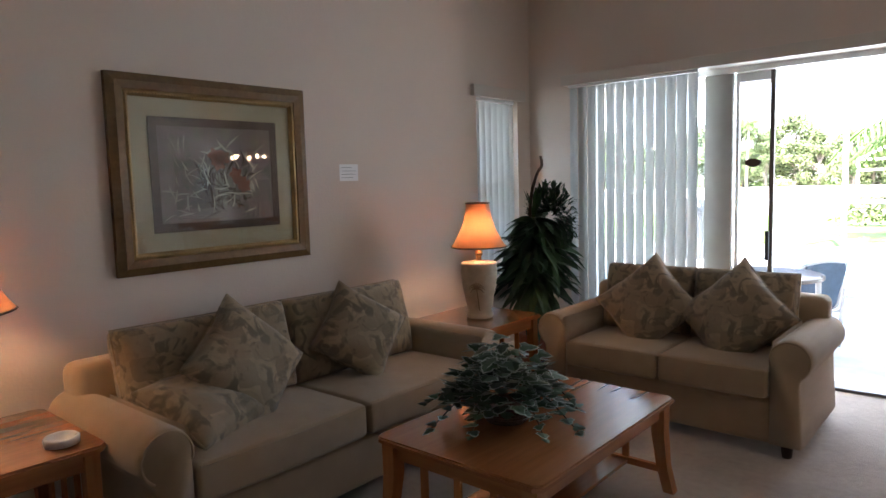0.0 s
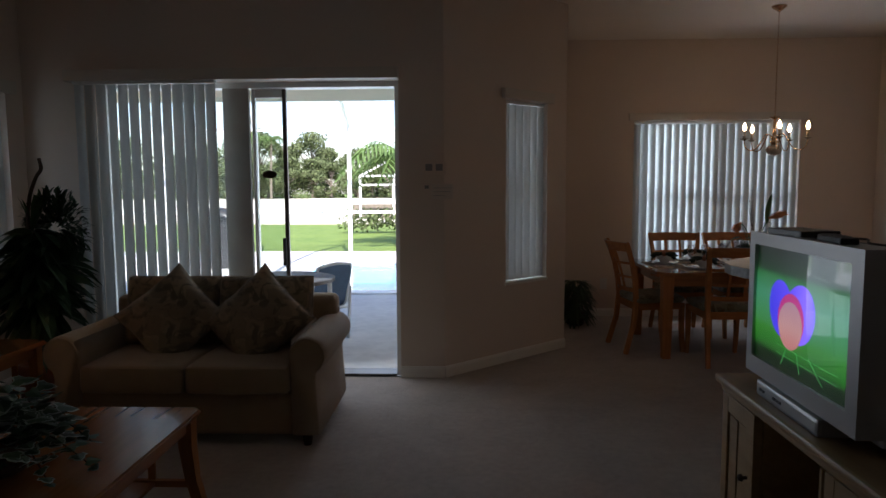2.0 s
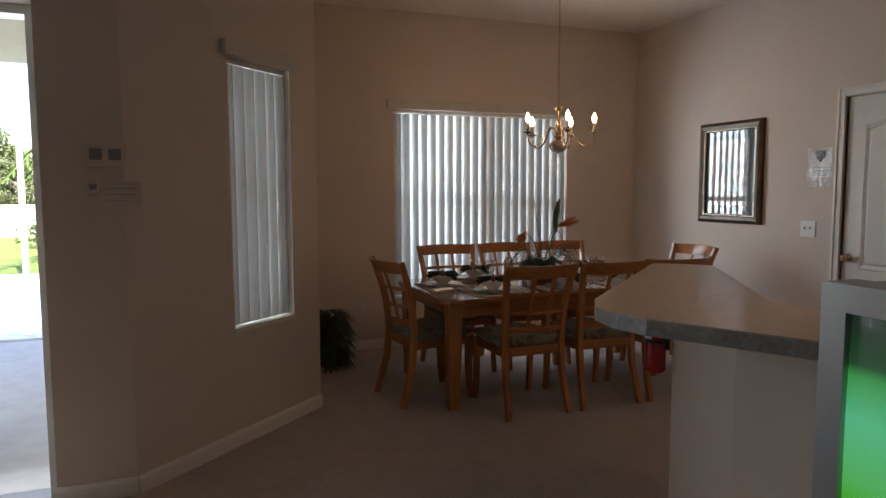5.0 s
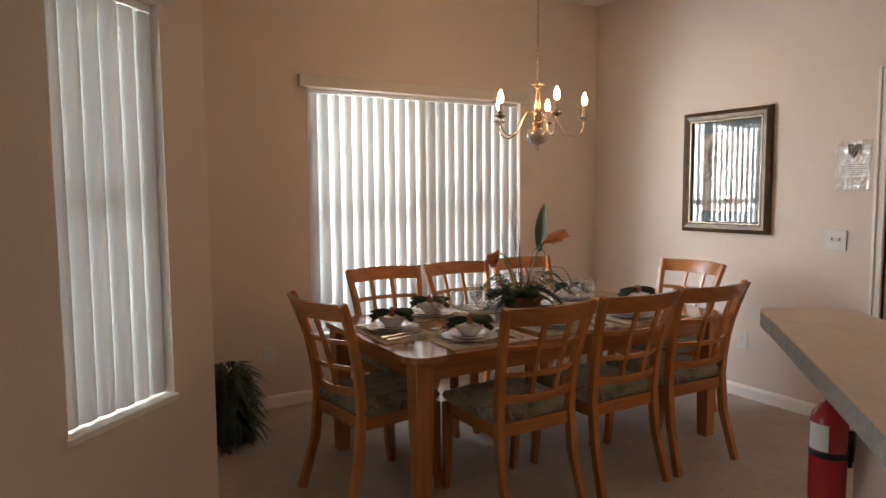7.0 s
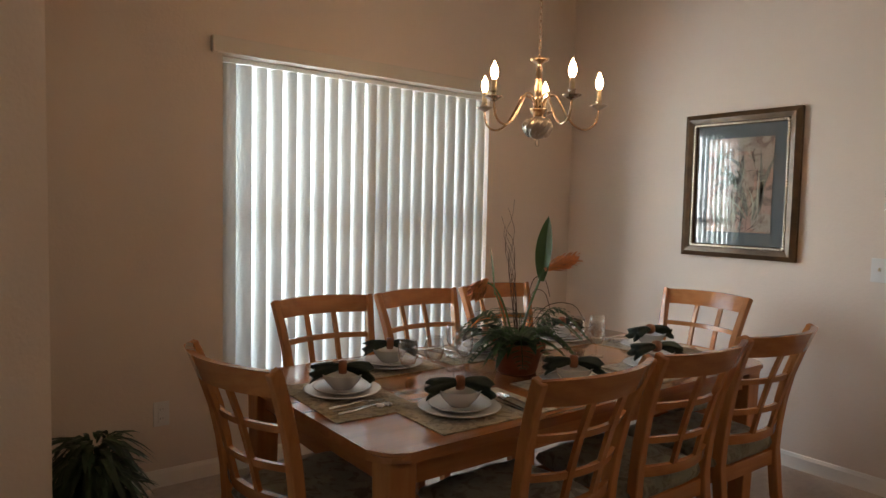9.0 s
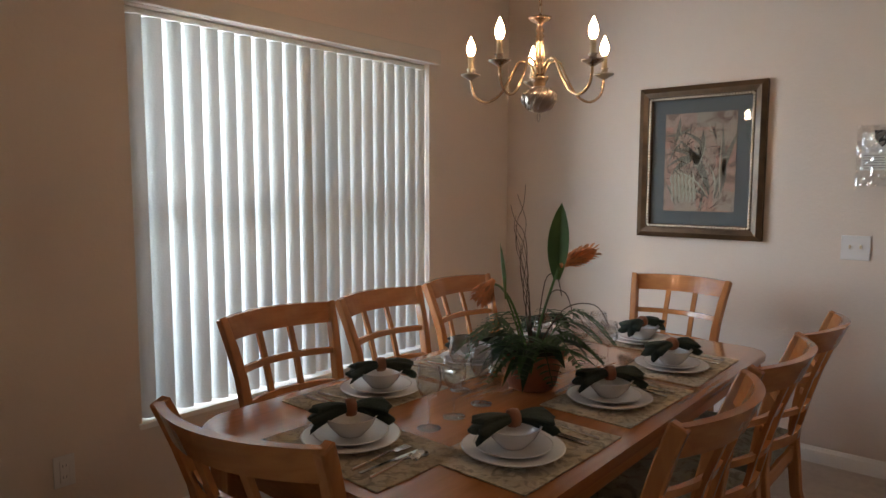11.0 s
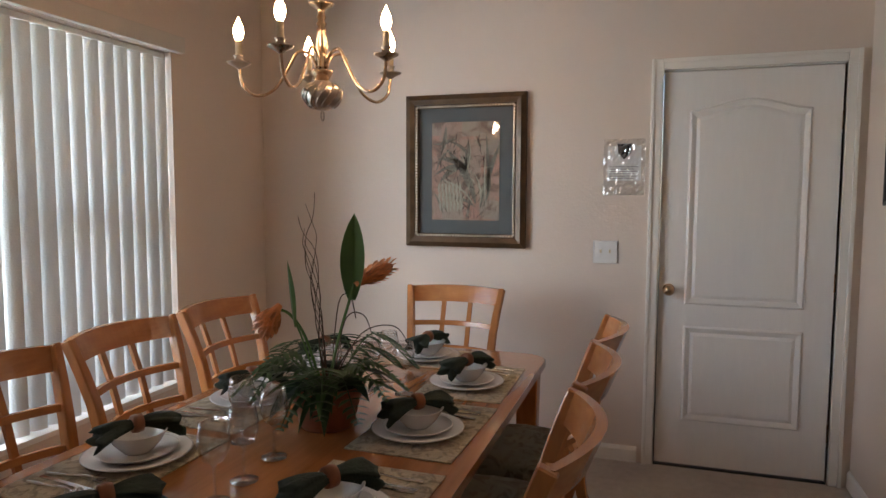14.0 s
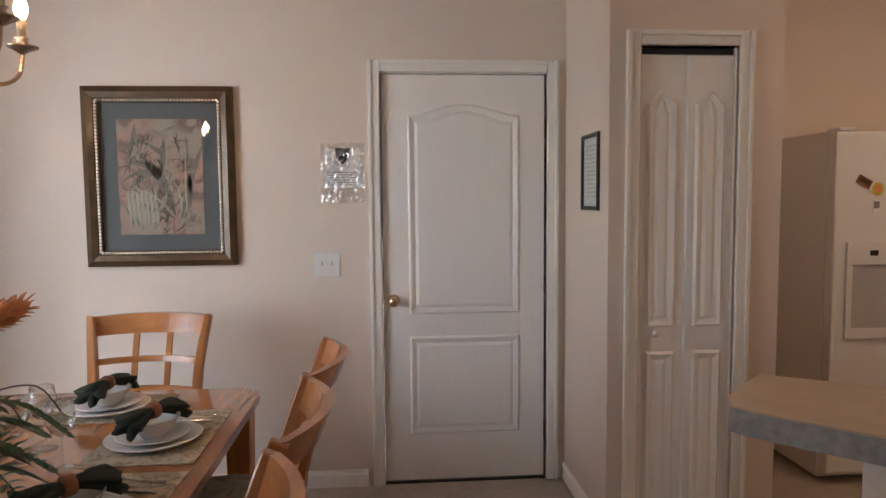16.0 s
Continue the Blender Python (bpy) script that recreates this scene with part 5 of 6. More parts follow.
def cutlery(kind):
    root = thing(kind, f"polished steel table {kind} on the placemat", "cutlery", group=f"{kind}s on the placemats")
    bm = B()
    if kind == "knife":
        prism(bm, [(-0.005, -0.10), (0.005, -0.10), (0.006, 0.0), (0.009, 0.02), (0.009, 0.09), (0.003, 0.11), (-0.003, 0.10), (-0.004, 0.0)], 0.0002, 0.0032)
    else:
        tube(bm, spline([(0, -0.10, 0.003), (0, -0.04, 0.005), (0, 0.02, 0.010), (0, 0.045, 0.006)], 4), [0.0042] * 4 + [0.003] * 9, 6)
        if kind == "spoon":
            uv_cushion(bm, 0.036, 0.058, 0.006, T(0, 0.070, 0.005), 8, 8, 0.3)
        else:
            prism(bm, [(-0.010, 0.045), (0.010, 0.045), (0.012, 0.065), (-0.012, 0.065)], 0.003, 0.006)
            for x in (-0.010, -0.0035, 0.0035, 0.010):
                box(bm, x - 0.0014, x + 0.0014, 0.064, 0.100, 0.0025, 0.005)
    part(f"{kind}_body", bm, M_STEEL, root)
    return root


def build_glass():
    root = thing("wine_glass", "clear stemmed wine glass standing empty on the dining table", "glass", group="wine glasses on the table")
    part("foot", lathe(B(), [(0.034, 0.0), (0.034, 0.0015), (0.012, 0.005), (0.004, 0.010)], n=22), M_WGLASS, root, smooth=True)
    part("stem", lathe(B(), [(0.004, 0.010), (0.0032, 0.04), (0.0034, 0.08), (0.007, 0.088)], n=10), M_WGLASS, root, smooth=True)
    part("bowl", lathe(B(), [(0.007, 0.088), (0.025, 0.100), (0.036, 0.125), (0.037, 0.150), (0.031, 0.185), (0.0298, 0.185), (0.0355, 0.150), (0.0345, 0.127), (0.024, 0.103), (0.001, 0.094)], n=24), M_WGLASS, root, smooth=True)
    return root


proto = dict(mat=build_mat(), plate=build_plate(), side=build_side(), bowl=build_bowl(), nap=build_napkin(), fork=cutlery("fork"), knife=cutlery("knife"), spoon=cutlery("spoon"), glass=build_glass())
used = set()


def place(key, m):
    if key in used:
        return copy_thing(proto[key], m)
    used.add(key)
    proto[key].matrix_basis = m
    return proto[key]


rnd = random.Random(8)
for x, y, a, na in ((2.12, 5.665, 0, -30), (2.67, 5.665, 0, -38), (3.19, 5.665, 0, -26), (2.20, 6.32, 180, -28), (2.72, 6.32, 180, -34), (3.24, 6.32, 180, -22), (1.86, 6.03, -90, 60), (3.50, 5.97, 90, 78)):
    base = T(x, y, HT, 0, 0, a + rnd.uniform(-2, 2))
    place("mat", base @ T(0.02, 0.0, 0.0))
    place("plate", base @ T(-0.03, 0.01, 0.0044))
    place("side", base @ T(-0.03, 0.01, 0.0134))
    place("bowl", base @ T(-0.03, 0.01, 0.0212))
    place("nap", base @ T(-0.03, 0.01, 0.0955, 0, 0, na))
    for k, key in enumerate(("fork", "knife", "spoon")):
        place(key, base @ T(0.125 + 0.032 * k, -0.02, 0.0046, 0, 0, rnd.uniform(-6, 6)))
for x, y in ((2.08, 5.96), (2.20, 5.965), (2.35, 5.975), (3.02, 5.99), (3.13, 5.97), (2.92, 6.10), (2.42, 6.12), (2.98, 5.85)):
    place("glass", T(x, y, HT + 0.0008))


def centrepiece(at):
    rnd = random.Random(14)
    root = thing("flower_arrangement", "tall artificial tropical flower arrangement in a terracotta pot on the table", "plant", at)
    part("pot", lathe(B(), [(0.075, 0.0), (0.082, 0.01), (0.105, 0.10), (0.115, 0.105), (0.117, 0.13), (0.108, 0.13), (0.10, 0.11), (0.001, 0.10)], n=24), M_TERRA, root, smooth=True)
    part("moss", lathe(B(), [(0.10, 0.10), (0.09, 0.125), (0.05, 0.14), (0.001, 0.145)], n=16), M_SOIL, root)
    # arching fern fronds with paired leaflets
    fr = B()
    for k, (deg, L, top) in enumerate(((126, 0.27, 0.22), (150, 0.25, 0.25), (104, 0.24, 0.20), (176, 0.25, 0.18), (205, 0.22, 0.20), (-52, 0.28, 0.27), (-30, 0.26, 0.22), (-75, 0.24, 0.20),
                                       (8, 0.25, 0.25), (40, 0.24, 0.22), (74, 0.25, 0.24), (236, 0.20, 0.17), (262, 0.22, 0.20))):
        a = radians(deg + rnd.uniform(-5, 5))
        c, s = math.cos(a), math.sin(a)
        pts = spline([(0.03 * c, 0.03 * s, 0.12), (L * 0.5 * c, L * 0.5 * s, top), (L * c, L * s, top - rnd.uniform(0.07, 0.13))], 8)
        tube(fr, pts, 0.0020, 4)
        for i, p in enumerate(pts[3:]):
            w = 0.062 * math.sin(math.pi * (0.22 + 0.76 * i / (len(pts) - 4))) + 0.012
            for sd in (-1, 1):
                leaf(fr, p, Vector((-s * sd + 0.45 * c, c * sd + 0.45 * s, 0.08)), w, 0.016, 0.25, 0.1, 3)
    part("fern_fronds", fr, M_FERN, root)
    bl = B()
    for k in range(22):
        a = rnd.uniform(0, 2 * math.pi)
        leaf(bl, (0.02 * math.cos(a), 0.02 * math.sin(a), 0.12), (math.cos(a), math.sin(a), rnd.uniform(0.3, 0.9)), rnd.uniform(0.15, 0.26), rnd.uniform(0.022, 0.038), rnd.uniform(0.45, 0.85), 0.15, 6)
    part("strap_leaves", bl, M_FERN, root)
    bd = B()
    for a, L, W, rise, dr in ((-62, 0.30, 0.05, 0.75, 0.85), (-20, 0.29, 0.05, 0.7, 0.85), (20, 0.24, 0.07, 0.8, 0.7), (130, 0.22, 0.07, 0.95, 0.55), (160, 0.22, 0.07, 0.6, 0.8), (205, 0.21, 0.06, 0.7, 0.7), (250, 0.20, 0.05, 0.9, 0.8), (300, 0.24, 0.05, 0.9, 0.8), (85, 0.23, 0.07, 0.7, 0.7)):
        a = radians(a)
        leaf(bd, (0.03 * math.cos(a), 0.03 * math.sin(a), 0.13), (math.cos(a), math.sin(a), rise), L, W, dr, 0.12, 8)
    part("broad_leaves", bd, M_LEAF, root)
    tw = B()
    for k in range(7):
        ph, fq = k * 0.9, 13 + 1.7 * (k % 4)
        top = 0.57 - 0.03 * k
        pts = []
        for z in np.linspace(0, top, 34):
            u = z / 0.57
            amp = 0.005 + 0.019 * u * u
            pts.append((amp * math.sin(ph + z * fq) - 0.035 * u, amp * math.cos(ph * 1.3 + z * (fq + 4)) + 0.05 * u, 0.12 + z + 0.012 * u * math.sin(z * 46 + ph)))
        tube(tw, pts, [0.0019 - 0.0010 * i / 33 for i in range(34)], 4)
    for deg, L, h in ((-48, 0.27, 0.27), (-20, 0.25, 0.22), (-8, 0.16, 0.36), (-70, 0.14, 0.32)):
        c, s = math.cos(radians(deg)), math.sin(radians(deg))
        tube(tw, spline([(0.02 * c, 0.02 * s, 0.13), (0.4 * L * c, 0.4 * L * s, h), (0.8 * L * c, 0.8 * L * s, h + 0.015), (L * c, L * s, h - 0.06)], 5), 0.0018, 4)
    part("twisted_twig", tw, M_TWIG, root)
    for pts, r in (([(0.01, 0, 0.12), (0.035, -0.02, 0.25), (0.09, -0.05, 0.42)], 0.005), ([(-0.01, 0.01, 0.12), (-0.035, 0.05, 0.27), (-0.06, 0.09, 0.345), (-0.09, 0.125, 0.36)], 0.0045),
                   ([(-0.02, 0.02, 0.12), (-0.055, 0.045, 0.26), (-0.08, 0.06, 0.33)], 0.003)):
        part("flower_stem", tube(B(), spline(pts, 5), r, 6), M_BROAD, root)
    big = B()
    leaf(big, (0.085, -0.045, 0.37), (0.14, 0.03, 1), 0.27, 0.078, 0.0, 0.16, 8)
    leaf(big, (-0.08, 0.06, 0.31), (-0.10, 0.05, 1), 0.20, 0.030, 0.0, 0.16, 7)
    part("upright_leaves", big, M_BROAD, root)

    def torch(c, d, L, W, name):
        bm = B()
        d = Vector(d).normalized()
        a1 = d.cross(Vector((0, 0, 1))).normalized()
        a2 = d.cross(a1)
        lathe(bm, [(0.008, -0.02), (W * 0.5, L * 0.25), (W * 0.75, L * 0.55), (W * 0.5, L * 0.85), (0.003, L)], n=10, m=Matrix.Translation(c) @ d.to_track_quat('Z', 'Y').to_matrix().to_4x4())
        for k in range(54):
            t = k / 54
            an = k * 2.4
            rad = W * (0.45 + 0.4 * math.sin(math.pi * min(1, t * 1.1)))
            p = Vector(c) + d * (L * t * 0.92) + (a1 * math.cos(an) + a2 * math.sin(an)) * rad * 0.7
            leaf(bm, p, d + (a1 * math.cos(an) + a2 * math.sin(an)) * 0.55, 0.032, 0.017, 0.0, 0.2, 3)
        part(name, bm, M_ORANGE, root)
    torch((0.105, -0.065, 0.425), (0.80, -0.50, 0.35), 0.130, 0.036, "orange_flower")
    torch((-0.084, 0.118, 0.358), (-0.42, 0.40, -0.80), 0.072, 0.042, "orange_flower")
    return root


centrepiece((2.62, 5.96, HT))


def chandelier(at, top):
    root = thing("chandelier", "five-armed brass and pewter chandelier with lit candle bulbs over the table", "chandelier", at)
    part("bottom_ball", lathe(B(), [(0.002, 0.028), (0.02, 0.032), (0.046, 0.045), (0.062, 0.072), (0.060, 0.098), (0.040, 0.116), (0.018, 0.124)], n=24), M_NICKEL, root, smooth=True)
    for k in range(14):
        a0 = 2 * math.pi * k / 14
        pts = []
        for t in range(8):
            z = 0.040 + 0.075 * t / 7
            r = float(np.interp(z, [0.032, 0.045, 0.072, 0.098, 0.116], [0.02, 0.046, 0.0625, 0.0605, 0.040]))
            a = a0 + 0.9 * t / 7
            pts.append((r * math.cos(a), r * math.sin(a), z))
        part("flute", tube(B(), pts, 0.004, 4), M_NICKEL, root, smooth=True)
    part("finial", tube(B(), [(0.010 * math.cos(a), 0, 0.014 + 0.016 * math.sin(a)) for a in np.linspace(0, 2 * math.pi, 14)], 0.0028, 6), M_NICKEL, root, smooth=True)
    part("column", lathe(B(), [(0.018, 0.122), (0.034, 0.150), (0.036, 0.156), (0.018, 0.160), (0.018, 0.196), (0.013, 0.205), (0.017, 0.215), (0.020, 0.235), (0.012, 0.275), (0.018, 0.285), (0.011, 0.292), (0.017, 0.302), (0.010, 0.312), (0.016, 0.322),
                               (0.010, 0.335), (0.014, 0.348), (0.036, 0.358), (0.042, 0.368), (0.014, 0.366), (0.006, 0.38)], n=18), M_BRASS, root, smooth=True)
    for k in range(5):
        a = radians(38 + 72 * k)
        c, s = math.cos(a), math.sin(a)
        P = lambda r, z: (r * c, r * s, z)
        part("arm", tube(B(), spline([P(0.017, 0.165), P(0.035, 0.205), P(0.075, 0.215), P(0.105, 0.165), P(0.15, 0.098), P(0.205, 0.075), P(0.25, 0.105), P(0.262, 0.165)], 5), 0.0052, 8), M_BRASS, root, smooth=True)
        cup = part("drip_cup", lathe(B(), [(0.008, 0.160), (0.020, 0.168), (0.036, 0.176), (0.038, 0.180), (0.014, 0.181), (0.013, 0.196), (0.018, 0.200), (0.001, 0.202)], at=(0.262 * c, 0.262 * s, 0), n=18), M_NICKEL, root, smooth=True)
        part("candle_sleeve", lathe(B(), [(0.0105, 0.2005), (0.0105, 0.245), (0.009, 0.247)], at=(0.262 * c, 0.262 * s, 0), n=12), M_CREAM, root, smooth=True)
        part("candle_bulb", lathe(B(), [(0.007, 0.2475), (0.013, 0.258), (0.0165, 0.272), (0.014, 0.290), (0.006, 0.308), (0.001, 0.320)], at=(0.262 * c, 0.262 * s, 0), n=12), M_BULB, root, smooth=True)
    n = int((top - at[2] - 0.41) / 0.028)
    ch = B()
    for k in range(n):
        z = 0.385 + 0.028 * (k + 0.5)
        w = (1, 0) if k % 2 else (0, 1)
        tube(ch, [(w[0] * 0.007 * math.cos(q), w[1] * 0.007 * math.cos(q), z + 0.018 * math.sin(q)) for q in np.linspace(0, 2 * math.pi, 9)], 0.0018, 4)
    part("chain", ch, M_BRASS, root)
    part("canopy", lathe(B(), [(0.012, top - at[2] - 0.05), (0.03, top - at[2] - 0.035), (0.06, top - at[2] - 0.012), (0.062, top - at[2] - 0.001)], n=22), M_BRASS, root, smooth=True)
    return root


chandelier((2.80, 6.06, 1.657), H)
# ---- television corner ----
tv = thing("television", "silver tube television with green picture, switched on, on the stand", "television")
tv.matrix_basis = T(1.072, 2.01, 0.748, 0, 0, -91)
bm = B()
W, HT2 = 0.665, 0.530
sx0, sx1, sz0, sz1 = -0.292, 0.289, 0.112, 0.490
for a in ((-W / 2, sx0, 0.055, HT2), (sx1, W / 2 + 0.01, 0.055, HT2), (sx0, sx1, 0.055, sz0), (sx0, sx1, sz1, HT2)):
    box(bm, a[0], a[1], -0.02, 0.05, a[2], a[3])
bmesh.ops.remove_doubles(bm, verts=bm.verts, dist=1e-4)
part("bezel", bm, M_TV, tv)
part("cabinet_front", box(B(), -W / 2 + 0.002, W / 2 + 0.008, 0.05, 0.105, 0.03, HT2 - 0.004, 0.008), M_TV, tv)
part("control_base", box(B(), -0.21, 0.19, -0.035, 0.12, 0.0, 0.053, 0.012), M_TV, tv)
bm = B()
rows = []
for y, w, z0, z1 in ((0.105, 0.330, 0.03, 0.524), (0.16, 0.325, 0.03, 0.520), (0.26, 0.28, 0.02, 0.46), (0.35, 0.19, 0.02, 0.36), (0.40, 0.16, 0.03, 0.33)):
    rows.append([bm.verts.new((x, y, z)) for x, z in ((-w, z0), (w, z0), (w, z1 - 0.04), (w - 0.03, z1), (-w + 0.03, z1), (-w, z1 - 0.04))])
for a, b in zip(rows, rows[1:]):
    for i in range(6):
        bm.faces.new((a[i], a[(i + 1) % 6], b[(i + 1) % 6], b[i]))
bm.faces.new(rows[0][::-1])
bm.faces.new(rows[-1])
part("rear_housing", bm, M_TVB, tv)
part("screen_surround", box(B(), sx0 - 0.002, sx1 + 0.002, 0.022, 0.032, sz0 - 0.002, sz1 + 0.002), M_BLACK, tv)


def tube_y(x, z):
    """The face of the picture tube, bulging towards the room."""
    return -0.015 + 0.009 * ((x / 0.29) ** 2 + ((z - 0.30) / 0.2) ** 2) * 0.5


def bulged(bm, pts, off):
    c = (sum(p[0] for p in pts) / len(pts), sum(p[1] for p in pts) / len(pts))
    rings = [[bm.verts.new((c[0] + (x - c[0]) * q, tube_y(c[0] + (x - c[0]) * q, c[1] + (z - c[1]) * q) + off, c[1] + (z - c[1]) * q)) for x, z in pts] for q in (1, 0.66, 0.33)]
    n = len(pts)
    for a, b in zip(rings, rings[1:]):
        for i in range(n):
            bm.faces.new((a[i], a[(i + 1) % n], b[(i + 1) % n], b[i]))
    bm.faces.new(rings[-1])


def screen_grid(z0, z1, name, mt, off):
    bm = B()
    n = 14
    g = [[bm.verts.new((x, tube_y(x, z) + off, z)) for z in np.linspace(z0, z1, 9)] for x in np.linspace(sx0, sx1, n + 1)]
    for i in range(n):
        for j in range(8):
            bm.faces.new((g[i][j], g[i + 1][j], g[i + 1][j + 1], g[i][j + 1]))
    return part(name, bm, mt, tv, smooth=True)


def picture_glow(name, stops, power, axis="Z", lo=0.1, hi=0.5):
    """Phosphor picture: a colour that runs over the height or width of the tube."""
    m = bpy.data.materials.new(name)
    m.use_nodes = True
    nt = m.node_tree
    p = nt.nodes["Principled BSDF"]
    tc, sep, mr, cr = (nt.nodes.new(k) for k in ("ShaderNodeTexCoord", "ShaderNodeSeparateXYZ", "ShaderNodeMapRange", "ShaderNodeValToRGB"))
    mr.inputs["From Min"].default_value, mr.inputs["From Max"].default_value = lo, hi
    nt.links.new(tc.outputs["Object"], sep.inputs[0])
    nt.links.new(sep.outputs[axis], mr.inputs["Value"])
    nt.links.new(mr.outputs[0], cr.inputs[0])
    while len(cr.color_ramp.elements) < len(stops):
        cr.color_ramp.elements.new(0.5)
    for e, (at, col) in zip(cr.color_ramp.elements, stops):
        e.position, e.color = at, (*col, 1)
    p.inputs["Base Color"].default_value = (0.02, 0.02, 0.02, 1)
    nt.links.new(cr.outputs[0], p.inputs["Emission Color"])
    p.inputs["Emission Strength"].default_value = power
    p.inputs["Roughness"].default_value = 0.3
    return m


M_FIELD = picture_glow("screen_green_field", [(0.0, (0.003, 0.012, 0.003)), (0.10, (0.004, 0.02, 0.004)), (0.17, (0.015, 0.16, 0.012)), (0.30, (0.03, 0.23, 0.02)), (0.37, (0.04, 0.25, 0.06)), (0.60, (0.045, 0.27, 0.13)),
                                               (0.76, (0.02, 0.17, 0.04)), (0.81, (0.008, 0.035, 0.012)), (0.99, (0.004, 0.009, 0.006))], 0.44, lo=sz0, hi=sz1)
screen_grid(sz0, sz1, "green_picture", M_FIELD, 0.0)


def oval(cx, cz, rx, rz, n=24, lean=0.0):
    return [(cx + rx * math.cos(2 * math.pi * k / n) + lean * rz * math.sin(2 * math.pi * k / n), cz + rz * math.sin(2 * math.pi * k / n)) for k in range(n)]


M_VIOLET = picture_glow("screen_violet", [(0.0, (0.04, 0.03, 0.60)), (0.5, (0.10, 0.05, 0.75)), (0.75, (0.22, 0.12, 0.85)), (1.0, (0.05, 0.03, 0.65))], 0.62, "X", -0.17, 0.14)
bm = B()
for q, o in ((oval(-0.098, 0.306, 0.082, 0.088, lean=-0.10), -0.0010), (oval(0.022, 0.306, 0.092, 0.090, lean=0.10), -0.0014)):
    bulged(bm, q, o)
part("blue_shape", bm, M_VIOLET, tv)
bm = B()
bulged(bm, oval(-0.030, 0.282, 0.084, 0.080, lean=0.04), -0.0022)
part("rose_rim", bm, glow("screen_rose", (0.45, 0.04, 0.20), 0.5), tv)
bm = B()
bulged(bm, oval(-0.030, 0.264, 0.076, 0.073, lean=0.04), -0.0030)
part("pink_shape", bm, picture_glow("screen_pink", [(0.0, (0.50, 0.18, 0.16)), (0.4, (0.52, 0.26, 0.24)), (1.0, (0.38, 0.20, 0.26))], 0.5, lo=0.20, hi=0.34), tv)
bm = B()
for x0, x1 in ((-0.05, -0.09), (0.01, 0.03), (0.08, 0.16)):
    pts = [(x0 + (x1 - x0) * k / 6, 0.195 - 0.062 * k / 6) for k in range(7)]
    tube(bm, [(x, tube_y(x, z) - 0.0012, z) for x, z in pts], 0.0010, 4)
for z in (0.188, 0.162):
    tube(bm, [(x, tube_y(x, z - 0.02 * x) - 0.0012, z - 0.02 * x) for x in np.linspace(-0.12, 0.23, 12)], 0.0008, 4)
part("pale_grid_lines", bm, glow("screen_pale_green", (0.06, 0.32, 0.08), 0.4), tv)
screen_grid(sz0, sz1, "screen_glass", clear_pane("picture_tube_glass", 0.0, 0.03, 0.6, 3.5), -0.0045)
bm = B()
for x in (-0.175, -0.155, -0.08, -0.06, -0.04):
    part("control_button", box(B(), x, x + 0.014, -0.039, -0.034, 0.022, 0.030), M_TVB, tv)
box_a = thing("set_top_box", "flat black box lying on top of the television", "device")
box_a.matrix_basis = tv.matrix_basis @ T(-0.14, 0.06, HT2 - 0.003, 0, 0, 4)
part("casing", box(B(), -0.10, 0.10, -0.06, 0.06, 0.0, 0.022, 0.004), M_TVB, box_a)
box_b = thing("remote_control", "slim black remote control lying on the television's top", "remote")
box_b.matrix_basis = tv.matrix_basis @ T(0.12, 0.03, HT2 - 0.003, 0, 0, -8)
part("handset", box(B(), -0.085, 0.085, -0.024, 0.024, 0.0, 0.020, 0.006), M_BLACK, box_b)
bm = B()
for i in range(6):
    for j in (-1, 0, 1):
        box(bm, -0.07 + i * 0.022, -0.06 + i * 0.022, j * 0.014 - 0.004, j * 0.014 + 0.004, 0.0195, 0.0225)
part("remote_buttons", bm, M_INK, box_b)
cord = thing("cable", "thin black cable trailing over the television's top", "cable")
cord.matrix_basis = tv.matrix_basis
part("cable_run", tube(B(), spline([(0.0, 0.10, HT2 + 0.002), (0.10, 0.12, HT2 + 0.006), (0.2, 0.07, HT2 + 0.004), (0.28, 0.09, HT2 + 0.003), (0.29, 0.16, 0.528), (0.2, 0.30, 0.462)], 5), 0.003, 5), M_BLACK, cord)

st = thing("tv_stand", "pickled-oak television stand with moulded top, cupboards and open bay", "cabinet")
X0, X1, Y1, Y2, Z = 1.03, 1.62, 0.98, 2.44, 0.748
BAY0, BAY1 = 1.77, 2.17
part("top", box(B(), X0 - 0.03, X1 + 0.01, Y1 - 0.03, Y2 + 0.03, Z - 0.028, Z, 0.010), M_STANDW, st)
part("top_moulding", box(B(), X0 - 0.012, X1, Y1 - 0.012, Y2 + 0.012, Z - 0.055, Z - 0.028, 0.006), M_STANDW, st)
for y0, y1 in ((Y1, Y1 + 0.02), (Y2 - 0.02, Y2), (BAY0 - 0.02, BAY0), (BAY1, BAY1 + 0.02)):
    part("side_panel", box(B(), X0 + 0.02, X1, y0, y1, 0.03, Z - 0.055), M_STANDW, st)
part("back_panel", box(B(), X1 - 0.012, X1, Y1 + 0.02, Y2 - 0.02, 0.05, Z - 0.055), M_STANDW, st)
part("plinth", box(B(), X0 + 0.005, X1, Y1 - 0.004, Y2 + 0.004, 0.0, 0.075, 0.004), M_STANDW, st)
for z in (0.42, 0.20):
    part("shelf", box(B(), X0 + 0.025, X1 - 0.012, BAY0, BAY1, z, z + 0.018), M_STANDW, st)
